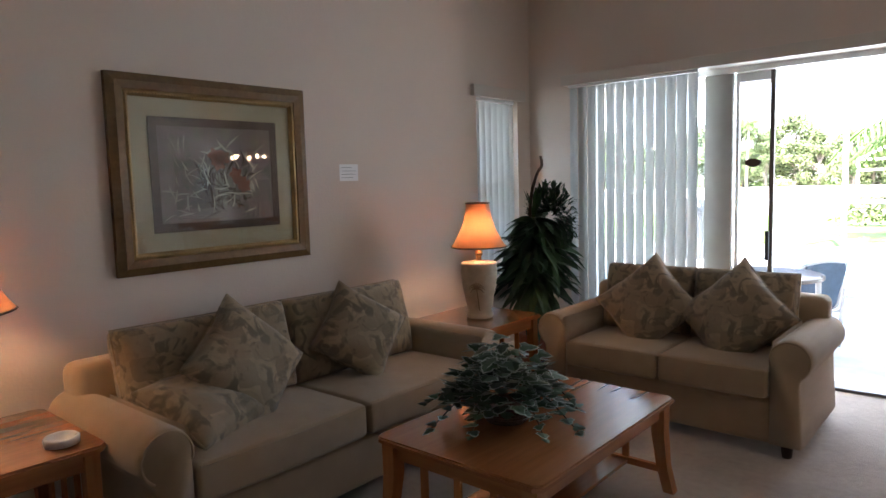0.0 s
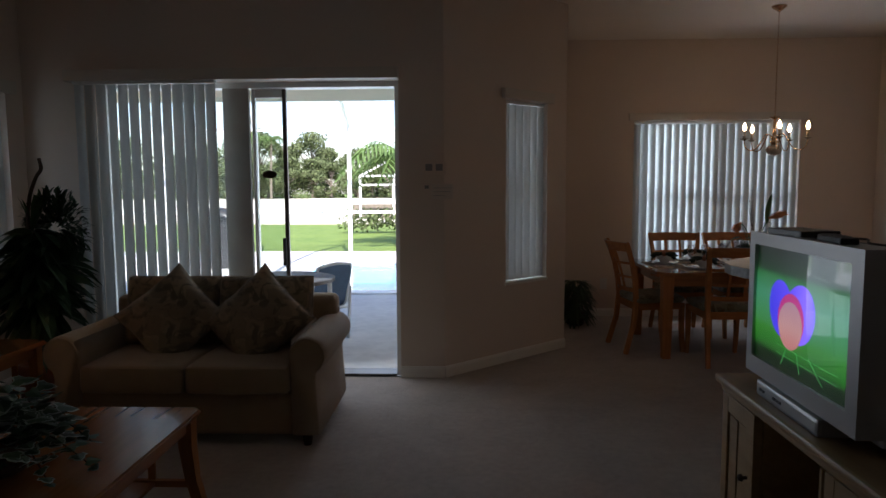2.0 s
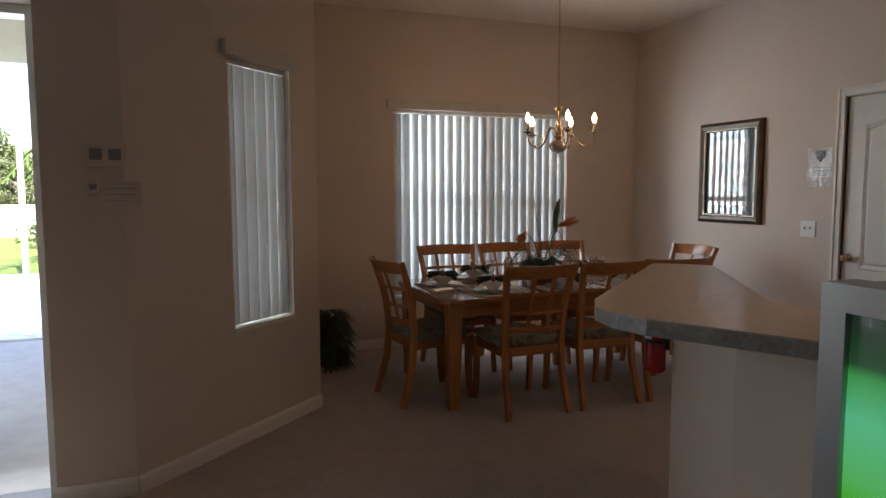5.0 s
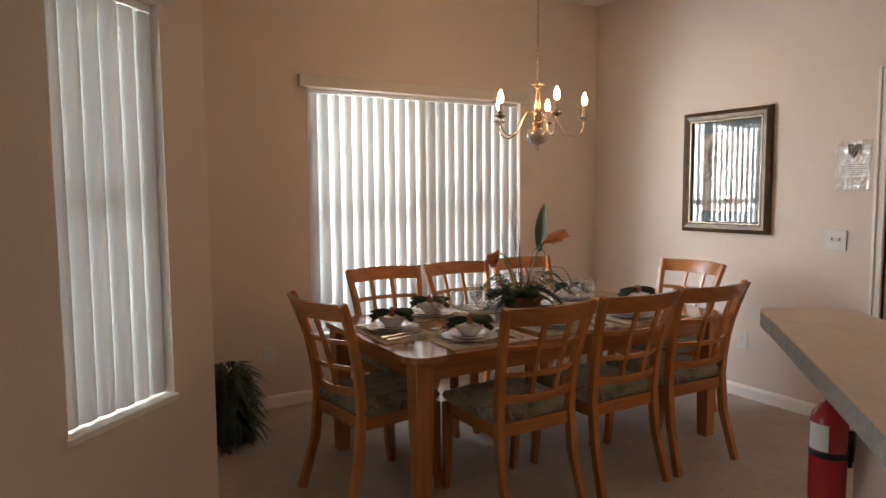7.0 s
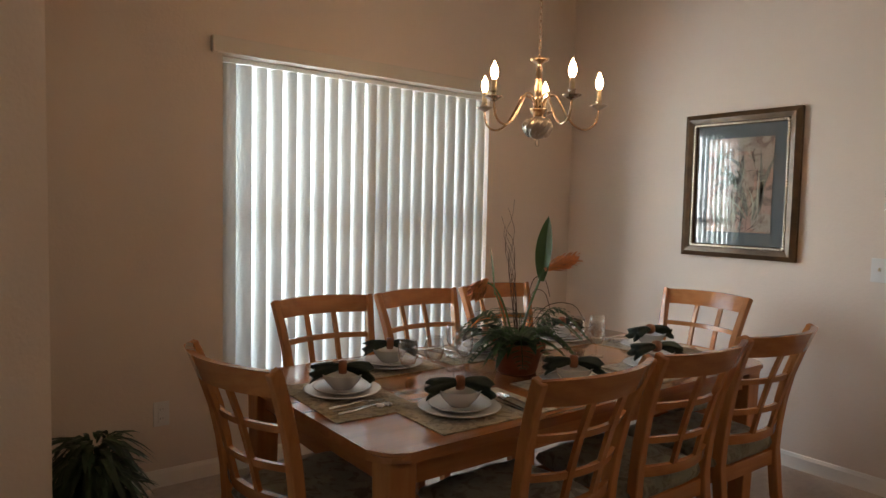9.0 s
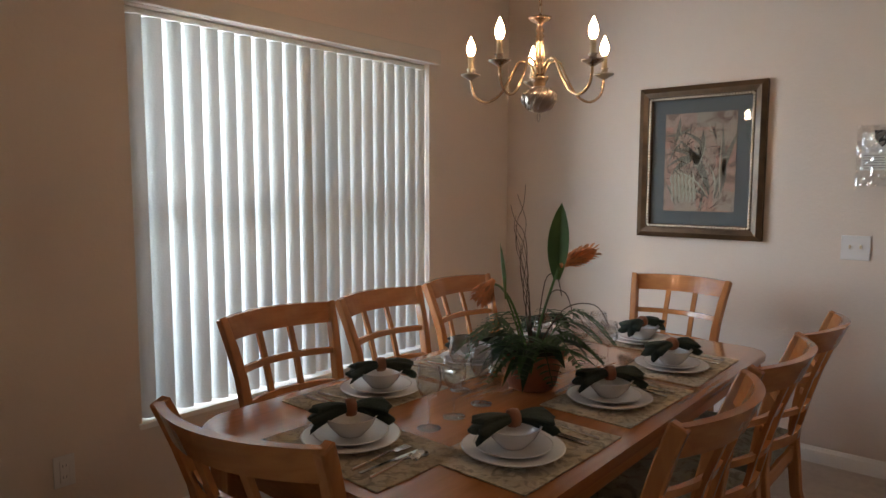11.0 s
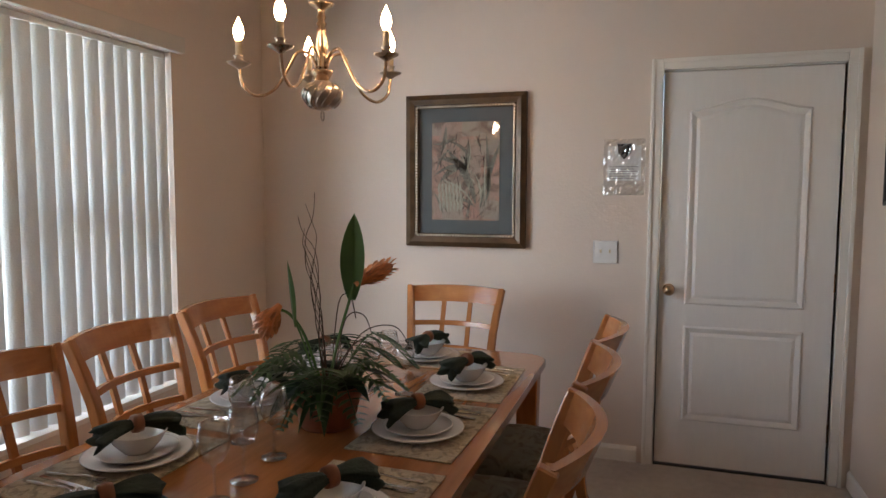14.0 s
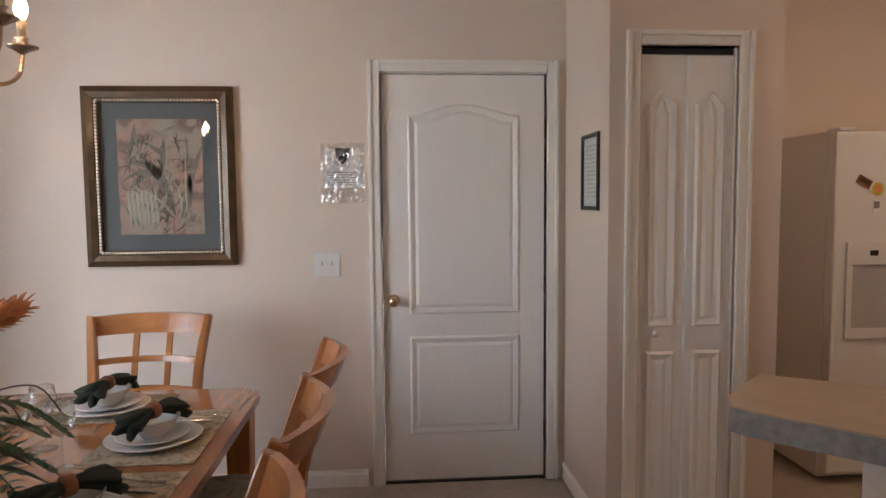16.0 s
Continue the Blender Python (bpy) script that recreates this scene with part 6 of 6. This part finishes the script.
for y0, dw, n in ((Y1 + 0.004, 0.38, 4), (Y1 + 0.388, 0.38, 4), (BAY1 + 0.016, 0.25, 2)):
    bm = box(B(), X0, X0 + 0.02, y0, y0 + dw, 0.085, Z - 0.06, 0.003)
    for s in ((y0, y0 + 0.045), (y0 + dw - 0.045, y0 + dw)):
        box(bm, X0 - 0.010, X0 - 0.001, s[0], s[1], 0.085, Z - 0.06, 0.002)
    for z0, z1 in ((0.085, 0.14), (Z - 0.12, Z - 0.06)):
        box(bm, X0 - 0.009, X0 - 0.001, y0 + 0.045, y0 + dw - 0.045, z0, z1, 0.002)
    dr = part("cupboard_door", bm, M_STANDW, st)
    bm = B()
    bw = (dw - 0.10) / n
    for k in range(n):
        box(bm, X0 - 0.004, X0 - 0.0005, y0 + 0.05 + k * bw + 0.006, y0 + 0.05 + (k + 1) * bw - 0.006, 0.15, Z - 0.13, 0.001)
    part("beaded_panel", bm, M_STANDW, dr)
    part("knob", lathe(B(), [(0.006, 0.0), (0.006, 0.012), (0.013, 0.018), (0.010, 0.028), (0.001, 0.030)], n=12, m=T(X0 - 0.009, y0 + (dw - 0.03 if y0 < 1.2 else 0.03), 0.46, 0, -90, 0)), M_DKTRIM, dr, smooth=True)
for s in (BAY0 - 0.006, BAY1 + 0.007):
    part("pilaster", box(B(), X0 - 0.012, X0 + 0.018, s - 0.006, s + 0.006, 0.08, Z - 0.06, 0.002), M_STANDW, st)
part("bay_rail", box(B(), X0, X0 + 0.018, BAY0, BAY1, 0.36, 0.415, 0.003), M_STANDW, st)

# ---- kitchen ----
edge = [(1.70, 2.634), (1.40, 3.18), (1.375, 3.30), (1.39, 3.42), (1.46, 3.53), (2.17, 4.19), (2.26, 4.28), (2.31, 4.325), (2.345, 4.345), (2.40, 4.32), (2.47, 4.26), (2.55, 4.17), (1.98, 3.3), (1.98, 2.634)]
bar = thing("breakfast_bar", "curved breakfast bar with tan laminate top and cream half wall", "counter")
part("countertop", prism(B(), edge, 1.0425, 1.046), M_COUNTER, bar, "tan mottled laminate top")
part("counter_edge", prism(B(), edge, 0.997, 1.042), M_COUNTERE, bar, "grey-brown laminate edge band")
part("half_wall", prism(B(), [(1.86, 2.40), (1.85, 3.30), (2.12, 3.925), (2.40, 4.04), (2.40, 3.86), (1.97, 3.32), (1.97, 2.40)], 0.0, 0.996), M_WALL, bar)
ext = thing("fire_extinguisher", "small red fire extinguisher hung on the breakfast bar's half wall", "extinguisher", (2.055, 3.955, 0.63), 247)
ext.scale = (0.78, 0.78, 0.95)
part("bracket", box(B(), -0.02, 0.02, 0.05, 0.072, 0.10, 0.20), M_BLACK, ext)
part("cylinder", lathe(B(), [(0.045, 0.0), (0.055, 0.008), (0.056, 0.02), (0.056, 0.225), (0.050, 0.248), (0.030, 0.268), (0.018, 0.276)], n=26), M_RED, ext, smooth=True)
part("strap", lathe(B(), [(0.0565, 0.135), (0.058, 0.137), (0.058, 0.150), (0.0565, 0.152)], n=26), M_BLACK, ext)
bm = B()
for k in range(8):
    a0, a1 = radians(-110 + k * 9), radians(-110 + (k + 1) * 9)
    r = 0.0568
    bm.faces.new([bm.verts.new((r * math.cos(a), r * math.sin(a), z)) for a, z in ((a0, 0.155), (a1, 0.155), (a1, 0.225), (a0, 0.225))])
part("white_label", bm, M_PAPER, ext)
part("valve", lathe(B(), [(0.016, 0.276), (0.016, 0.30), (0.010, 0.31)], n=14), M_STEEL, ext, smooth=True)
part("lever", prism(B(), [(-0.012, 0.0), (0.055, 0.022), (0.055, 0.030), (-0.012, 0.012)], -0.009, 0.009, m=T(0, 0, 0.312, 90, 0, 0)), M_STEEL, ext)
part("carry_handle", prism(B(), [(-0.012, -0.02), (0.06, -0.012), (0.06, -0.004), (-0.012, -0.008)], -0.009, 0.009, m=T(0, 0, 0.318, 90, 0, 0)), M_STEEL, ext)
part("hose", tube(B(), spline([(0.012, 0.01, 0.295), (0.03, 0.045, 0.285), (0.035, 0.062, 0.22), (0.03, 0.060, 0.12)], 5), 0.007, 8), M_BLACK, ext, smooth=True)

fr = thing("refrigerator", "white side-by-side refrigerator with ice dispenser and magnets", "refrigerator")
FX, FY0, FY1, FZ = 4.25, 1.97, 2.85, 1.745
part("body", box(B(), FX + 0.05, 4.70, FY0, FY1, 0.02, FZ, 0.008), M_FRIDGE, fr)
for y0, y1 in ((2.45, FY1), (FY0, 2.444)):
    part("door", box(B(), FX - 0.02, FX + 0.046, y0 + 0.002, y1 - 0.002, 0.06, FZ - 0.004, 0.014), M_FRIDGE, fr)
part("hinge_cover", box(B(), FX - 0.01, FX + 0.08, FY1 - 0.10, FY1 - 0.02, FZ, FZ + 0.016, 0.005), M_FRIDGE, fr)
bm = B()
DY0, DY1 = 2.52, 2.785
for a in ((DY0, DY1, 1.10, 1.21), (DY0, DY1, 0.74, 0.79), (DY0, DY0 + 0.03, 0.79, 1.10), (DY1 - 0.03, DY1, 0.79, 1.10)):
    box(bm, FX - 0.034, FX - 0.021, a[0], a[1], a[2], a[3], 0.003)
dp = part("dispenser", bm, M_FRIDGE, fr)
part("dispenser_recess", box(B(), FX - 0.0245, FX - 0.0205, DY0 + 0.03, DY1 - 0.03, 0.79, 1.10), mat("shaded_dispenser_grey", (0.50, 0.49, 0.47), 0.5), dp)
part("dispenser_display", box(B(), FX - 0.037, FX - 0.0335, 2.63, 2.67, 1.145, 1.17), M_BLACK, dp)
for y in (2.48, 2.415):
    part("handle", tube(B(), spline([(FX - 0.02, y, 0.55), (FX - 0.06, y, 0.62), (FX - 0.06, y, 1.45), (FX - 0.02, y, 1.52)], 4), 0.011, 8), M_FRIDGE, fr, smooth=True)


def magnet(label, y, z, w, h, turn, mt, mt2=None, rnd_=False):
    root = thing("magnet", label, "magnet", group="magnets on the refrigerator door")
    root.matrix_basis = T(FX - 0.0205, y, z, 0, 0, -90) @ T(0, 0, 0, 0, turn, 0)
    if rnd_:
        part("magnet_body", prism(B(), oval(0, 0, w / 2, h / 2), 0.0, 0.004, m=T(0, 0, 0, 90, 0, 0)), mt, root)
        part("magnet_print", prism(B(), oval(0, 0.0, w / 3.4, h / 3.4), 0.0042, 0.0052, m=T(0, 0, 0, 90, 0, 0)), mt2, root)
    else:
        part("magnet_body", box(B(), -w / 2, w / 2, -0.004, 0, -h / 2, h / 2), mt, root)
        part("magnet_print", box(B(), -w * 0.4, w * 0.4, -0.005, -0.004, -h * 0.2, h * 0.32), mt2, root)


magnet("tilted brown rectangular magnet on the refrigerator door", 2.705, 1.50, 0.075, 0.042, 28, M_RING, M_TWIG)
magnet("round yellow magnet with an orange middle on the refrigerator", 2.635, 1.465, 0.062, 0.062, 0, mat("yellow_magnet", (0.65, 0.55, 0.08), 0.5), M_ORANGE, True)
magnet("small white and dark upright magnet under the round one", 2.64, 1.385, 0.036, 0.062, 0, M_PAPER, M_INK)

# ---- patio and garden ----
g = B()
box(g, -90, 90, YS + 0.19, 140, -0.6, -0.10)
tagged(part("ground", g, M_GRASS), kind="structure")
deck = B()
box(deck, -9.0, 6.0, YS + 0.185, 15.2, -0.099, -0.045)
tagged(part("pavement", deck, M_PATIO), kind="structure")
pool = [(-1.75, 9.3), (2.8, 9.3), (2.8, 12.5), (-2.6, 12.5), (-2.55, 11.2)]
w = B()
prism(w, pool, -0.044, -0.038)
tagged(part("water", w, M_WATER), kind="structure")
cp = B()
for (ax, ay), (bx, by) in zip(pool, pool[1:] + pool[:1]):
    L = math.hypot(bx - ax, by - ay)
    box(cp, 0, L, -0.22, 0.0, -0.0435, -0.022, 0.006, m=T(ax, ay, 0, 0, 0, math.degrees(math.atan2(by - ay, bx - ax))))
tagged(part("pool_coping", cp, M_ALUW), kind="structure")
tagged(part("far_field", box(B(), -90, 90, 27, 85, -0.099, -0.03), M_SAND), kind="structure")
rf = B()
prism(rf, [(-6.0, YS + 0.19), (-0.17, YS + 0.19), (0.77, 6.06), (0.77, 8.0), (-6.0, 8.0)], 2.44, 2.60)
tagged(part("lanai_roof", rf, M_SCREEN), kind="structure")
# unseen overhang along the west wall, added to keep direct sun out
ov = B()
box(ov, -4.2, XL - 0.19, Y0, YS + 0.19, 2.60, 2.72)
tagged(part("sun_block_overhang", ov, M_WALLOUT), kind="structure")
fixt = thing("patio_ceiling_light", "round yellow-tinted ceiling light under the patio roof", "lamp", (-1.40, 5.90, 2.34))
part("light_base", lathe(B(), [(0.09, 0.085), (0.09, 0.10)], n=20), M_ALUW, fixt)
part("light_bowl", lathe(B(), [(0.002, 0.0), (0.07, 0.01), (0.11, 0.045), (0.12, 0.085)], n=24), glow("amber_light_bowl", (0.75, 0.55, 0.16), 0.5), fixt, smooth=True)

cage = thing("screen_enclosure", "white aluminium pool screen enclosure with posts, rails and sloping beams", "enclosure")
CX = [-8.8, -6.7, -4.6, -2.5, -0.4, 1.7, 3.8, 5.9]
for x in CX:
    part("post", box(B(), x - 0.04, x + 0.04, 15.0, 15.08, -0.045, 2.72), M_ALUW, cage)
    b = B()
    tube(b, [(x, 15.04, 2.72), (x, 13.2, 3.75), (x, 9.6, 3.75), (x, 7.95, 2.70)], 0.045, 4)
    part("roof_beam", b, M_ALUW, cage)
for z in (0.86, 2.70):
    part("rail", box(B(), -8.8, 5.9, 15.01, 15.07, z - 0.03, z + 0.03), M_ALUW, cage)
for y, z in ((13.2, 3.75), (11.4, 3.75), (9.6, 3.75)):
    part("purlin", box(B(), -8.8, 5.9, y - 0.03, y + 0.03, z - 0.03, z + 0.03), M_ALUW, cage)
for y in (9.0, 11.0, 13.0):
    part("side_post", box(B(), -8.84, -8.76, y - 0.04, y + 0.04, -0.045, 3.0), M_ALUW, cage)


def patio_chair(label, at, turn):
    root = thing("patio_chair", label, "chair", at, turn, "white patio chairs")
    for s in (-1, 1):
        x = s * 0.27
        part("side_frame", tube(B(), spline([(x, 0.27, 0.0), (x, 0.27, 0.30), (x, 0.25, 0.60), (x, 0.15, 0.64), (x, -0.22, 0.62), (x, -0.27, 0.5), (x, -0.24, 0.0)], 5), 0.019, 8), M_CHAIRW, root, smooth=True)
        part("back_post", tube(B(), spline([(s * 0.24, 0.20, 0.40), (s * 0.24, -0.20, 0.38), (s * 0.24, -0.28, 0.62), (s * 0.22, -0.34, 0.84)], 5), 0.017, 8), M_CHAIRW, root, smooth=True)
    for y, z in ((0.26, 0.36), (-0.24, 0.36)):
        part("cross_bar", tube(B(), [(-0.27, y, z), (0.27, y, z)], 0.016, 8), M_CHAIRW, root)
    part("top_bar", tube(B(), spline([(-0.22, -0.34, 0.84), (0, -0.355, 0.87), (0.22, -0.34, 0.84)], 4), 0.017, 8), M_CHAIRW, root, smooth=True)
    bm = B()
    pts = spline([(0, 0.22, 0.41), (0, 0.0, 0.39), (0, -0.20, 0.395), (0, -0.26, 0.56), (0, -0.31, 0.72), (0, -0.345, 0.86)], 5)
    ribbon(bm, pts, 0.45, 0.035, [0.45] * (len(pts) - 4) + [0.44, 0.42, 0.38, 0.30])
    part("sling", bm, M_MESH, root, "slate-blue woven sling")
    return root


patio_chair("white tubular patio chair with slate-blue sling beside the round table", (-1.40, 6.38, -0.045), 55).scale = (0.95, 0.95, 0.88)
# tan top darkened in its colour for the shade under the patio roof
M_TANTOP = mat("roof_shaded_tan_tabletop", (0.10, 0.08, 0.06), 0.6)
rt = thing("patio_table", "round patio table with a tan-grey top on white legs", "table", (-1.45, 5.53, -0.045))
part("tabletop", lathe(B(), [(0.001, 0.690), (0.42, 0.69), (0.44, 0.695), (0.44, 0.72), (0.42, 0.728), (0.001, 0.732)], n=40), M_TANTOP, rt)
for k in range(4):
    a = radians(0 + 90 * k)
    part("leg", tube(B(), spline([(0.41 * math.cos(a), 0.41 * math.sin(a), 0.0), (0.405 * math.cos(a), 0.405 * math.sin(a), 0.4), (0.40 * math.cos(a), 0.40 * math.sin(a), 0.692)], 5), 0.020, 8), M_CHAIRW, rt)
cool = thing("grill", "dark covered barbecue grill standing on the far patio edge", "grill", (-4.45, 12.2, -0.045))
part("grill_body", box(B(), -0.28, 0.28, -0.25, 0.25, 0.0, 0.85, 0.05), M_TVB, cool)
part("grill_lid", uv_cushion(B(), 0.6, 0.52, 0.5, T(0, 0, 0.86), corner=0.4), M_TVB, cool, smooth=True)


def clump(bm, c, r, n, s, rnd, flat=0.8):
    for k in range(n):
        d = Vector((rnd.gauss(0, 1), rnd.gauss(0, 1), rnd.gauss(0, 1))).normalized()
        p = Vector(c) + Vector((d.x * r, d.y * r, d.z * r * flat)) * rnd.uniform(0.55, 1.05)
        u = Vector((rnd.gauss(0, 1), rnd.gauss(0, 1), rnd.gauss(0, 1))).normalized()
        v = u.cross(d)
        if v.length < 0.1:
            continue
        v.normalize()
        q = s * rnd.uniform(0.6, 1.3)
        bm.faces.new([bm.verts.new(p - u * q), bm.verts.new(p + v * q * 0.6), bm.verts.new(p + u * q), bm.verts.new(p - v * q * 0.6)])


def broad_tree(seed, h=8.0):
    rnd = random.Random(seed)
    root = thing("tree", "tall full-crowned green tree in the far tree line", "tree", group="trees of the far tree line")
    tr = B()
    tube(tr, spline([(0, 0, 0), (0.1, 0.05, h * 0.25), (-0.05, 0.1, h * 0.5), (0.1, 0, h * 0.8)], 4), list(np.linspace(0.22, 0.05, 13)), 7)
    cr = B()
    for k in range(24):
        a, z = rnd.uniform(0, 6.28), rnd.uniform(0.10, 0.93)
        R = h * 0.30 * math.sin(math.pi * min(1, z * 0.9 + 0.12)) * rnd.uniform(0.6, 1.15)
        c = (R * 1.25 * math.cos(a), R * 1.25 * math.sin(a), h * z)
        tube(tr, [(0, 0, h * z * 0.6), (c[0] * 0.5, c[1] * 0.5, h * z * 0.8), c], [0.07, 0.05, 0.02], 5)
        clump(cr, c, h * rnd.uniform(0.11, 0.19), 170, 0.17, rnd)
    part("trunk", tr, M_BARK, root)
    part("crown", cr, M_TREE, root)
    return root


def palm(name_label, at, h, fr_len, seed, lean=0.2):
    rnd = random.Random(seed)
    root = thing("palm_tree", name_label, "palm tree", at)
    top = Vector((lean, 0, h))
    tr = B()
    tube(tr, spline([(0, 0, 0), (lean * 0.2, 0, h * 0.4), (lean * 0.6, 0, h * 0.75), top], 5), list(np.linspace(0.16, 0.10, 16)) , 8)
    part("trunk", tr, M_BARK, root)
    cr = B()
    for k in range(24):
        a = 2 * math.pi * k / 24 * 2.4
        el = rnd.uniform(-0.1, 1.1)
        L = fr_len * rnd.uniform(0.8, 1.1)
        c, s = math.cos(a), math.sin(a)
        pts = spline([top, top + Vector((c * L * 0.45, s * L * 0.45, L * 0.30 * el)), top + Vector((c * L * 0.95, s * L * 0.95, L * (0.28 * el - 0.45)))], 9)
        tube(cr, pts, 0.012, 4)
        for i, p in enumerate(pts[2:]):
            w = L * 0.26 * math.sin(math.pi * min(1, (i + 2) / len(pts) + 0.08))
            for sd in (-1, 1):
                leaf(cr, p, Vector((-s * sd + 0.5 * c, c * sd + 0.5 * s, -0.25)), w, 0.05, 0.5, 0.1, 3)
    part("crown", cr, M_PALMF, root)
    return root


rnd = random.Random(77)
t0 = broad_tree(1)
t1 = broad_tree(2, 7.0)
spots = [(-56 + 2.5 * k + rnd.uniform(-1.0, 1.0), rnd.uniform(86, 96)) for k in range(38)]
t0.matrix_basis = T(spots[0][0], spots[0][1], -0.10)
t1.matrix_basis = T(spots[1][0], spots[1][1], -0.10)
for k, (x, y) in enumerate(spots[2:]):
    c = copy_thing((t0, t1)[k % 2], T(x, y, -0.10, 0, 0, rnd.uniform(0, 360)))
    s = rnd.uniform(0.75, 1.15)
    c.scale = (s, s, s)
for k in range(34):
    c = copy_thing(t1, T(-52 + 2.7 * k + rnd.uniform(-1, 1), rnd.uniform(82, 86), -0.10, 0, 0, rnd.uniform(0, 360)))
    s = rnd.uniform(0.5, 0.8)
    c.scale = (1.3 * s, 1.3 * s, s)
palm("tall slender cabbage palm before the far tree line", (-24.5, 76, -0.10), 7.2, 1.7, 5)
palm("slender cabbage palm beside its twin before the far trees", (-22.6, 78, -0.10), 7.0, 1.7, 6)
palm("young feathery palm beyond the pool enclosure", (-1.55, 17.2, -0.10), 2.3, 2.0, 7, 0.1)
palm("feathery palm behind the pool fence beside the hedge", (0.4, 19.0, -0.10), 3.4, 2.3, 8, -0.2)
hedge = thing("hedge", "dense clipped green hedge at the lawn's edge", "hedge", (0, 0, -0.10))
bm = B()
rnd = random.Random(9)
for k in range(26):
    clump(bm, (-3.7 + 0.22 * k, 22.0 + rnd.uniform(-0.2, 0.2), 0.42 + rnd.uniform(-0.05, 0.1)), 0.42, 90, 0.07, rnd, 1.0)
part("hedge_leaves", bm, M_TREE, hedge)
nb = thing("neighbour_enclosure", "neighbouring white-framed pool enclosure with low dark wall", "enclosure")
for x in (-4.6, -3.1, -1.6, -0.1, 1.4, 2.9):
    part("post", box(B(), x - 0.05, x + 0.05, 29.95, 30.05, -0.03, 1.9), M_ALUW, nb)
    part("roof_beam", tube(B(), [(x, 30, 1.9), (x + 1.2, 33, 2.8), (x + 1.2, 38, 2.9)], 0.05, 4), M_ALUW, nb)
for z in (0.75, 1.5, 1.9):
    part("rail", box(B(), -4.6, 2.9, 29.96, 30.04, z - 0.04, z + 0.04), M_ALUW, nb)
part("low_wall", box(B(), -5.0, 3.4, 30.3, 30.5, -0.03, 0.62), M_BARK, nb)
part("house_wall", box(B(), -3.2, 6.0, 38, 44, -0.03, 2.4), M_WALLOUT, nb)
rb = prism(B(), [(-0.6, 2.4), (5.6, 2.4), (2.5, 4.1)], -4.0, 6.6, m=T(0, 41, 0, 90, 0, 90) )
part("house_roof", rb, M_BARK, nb)
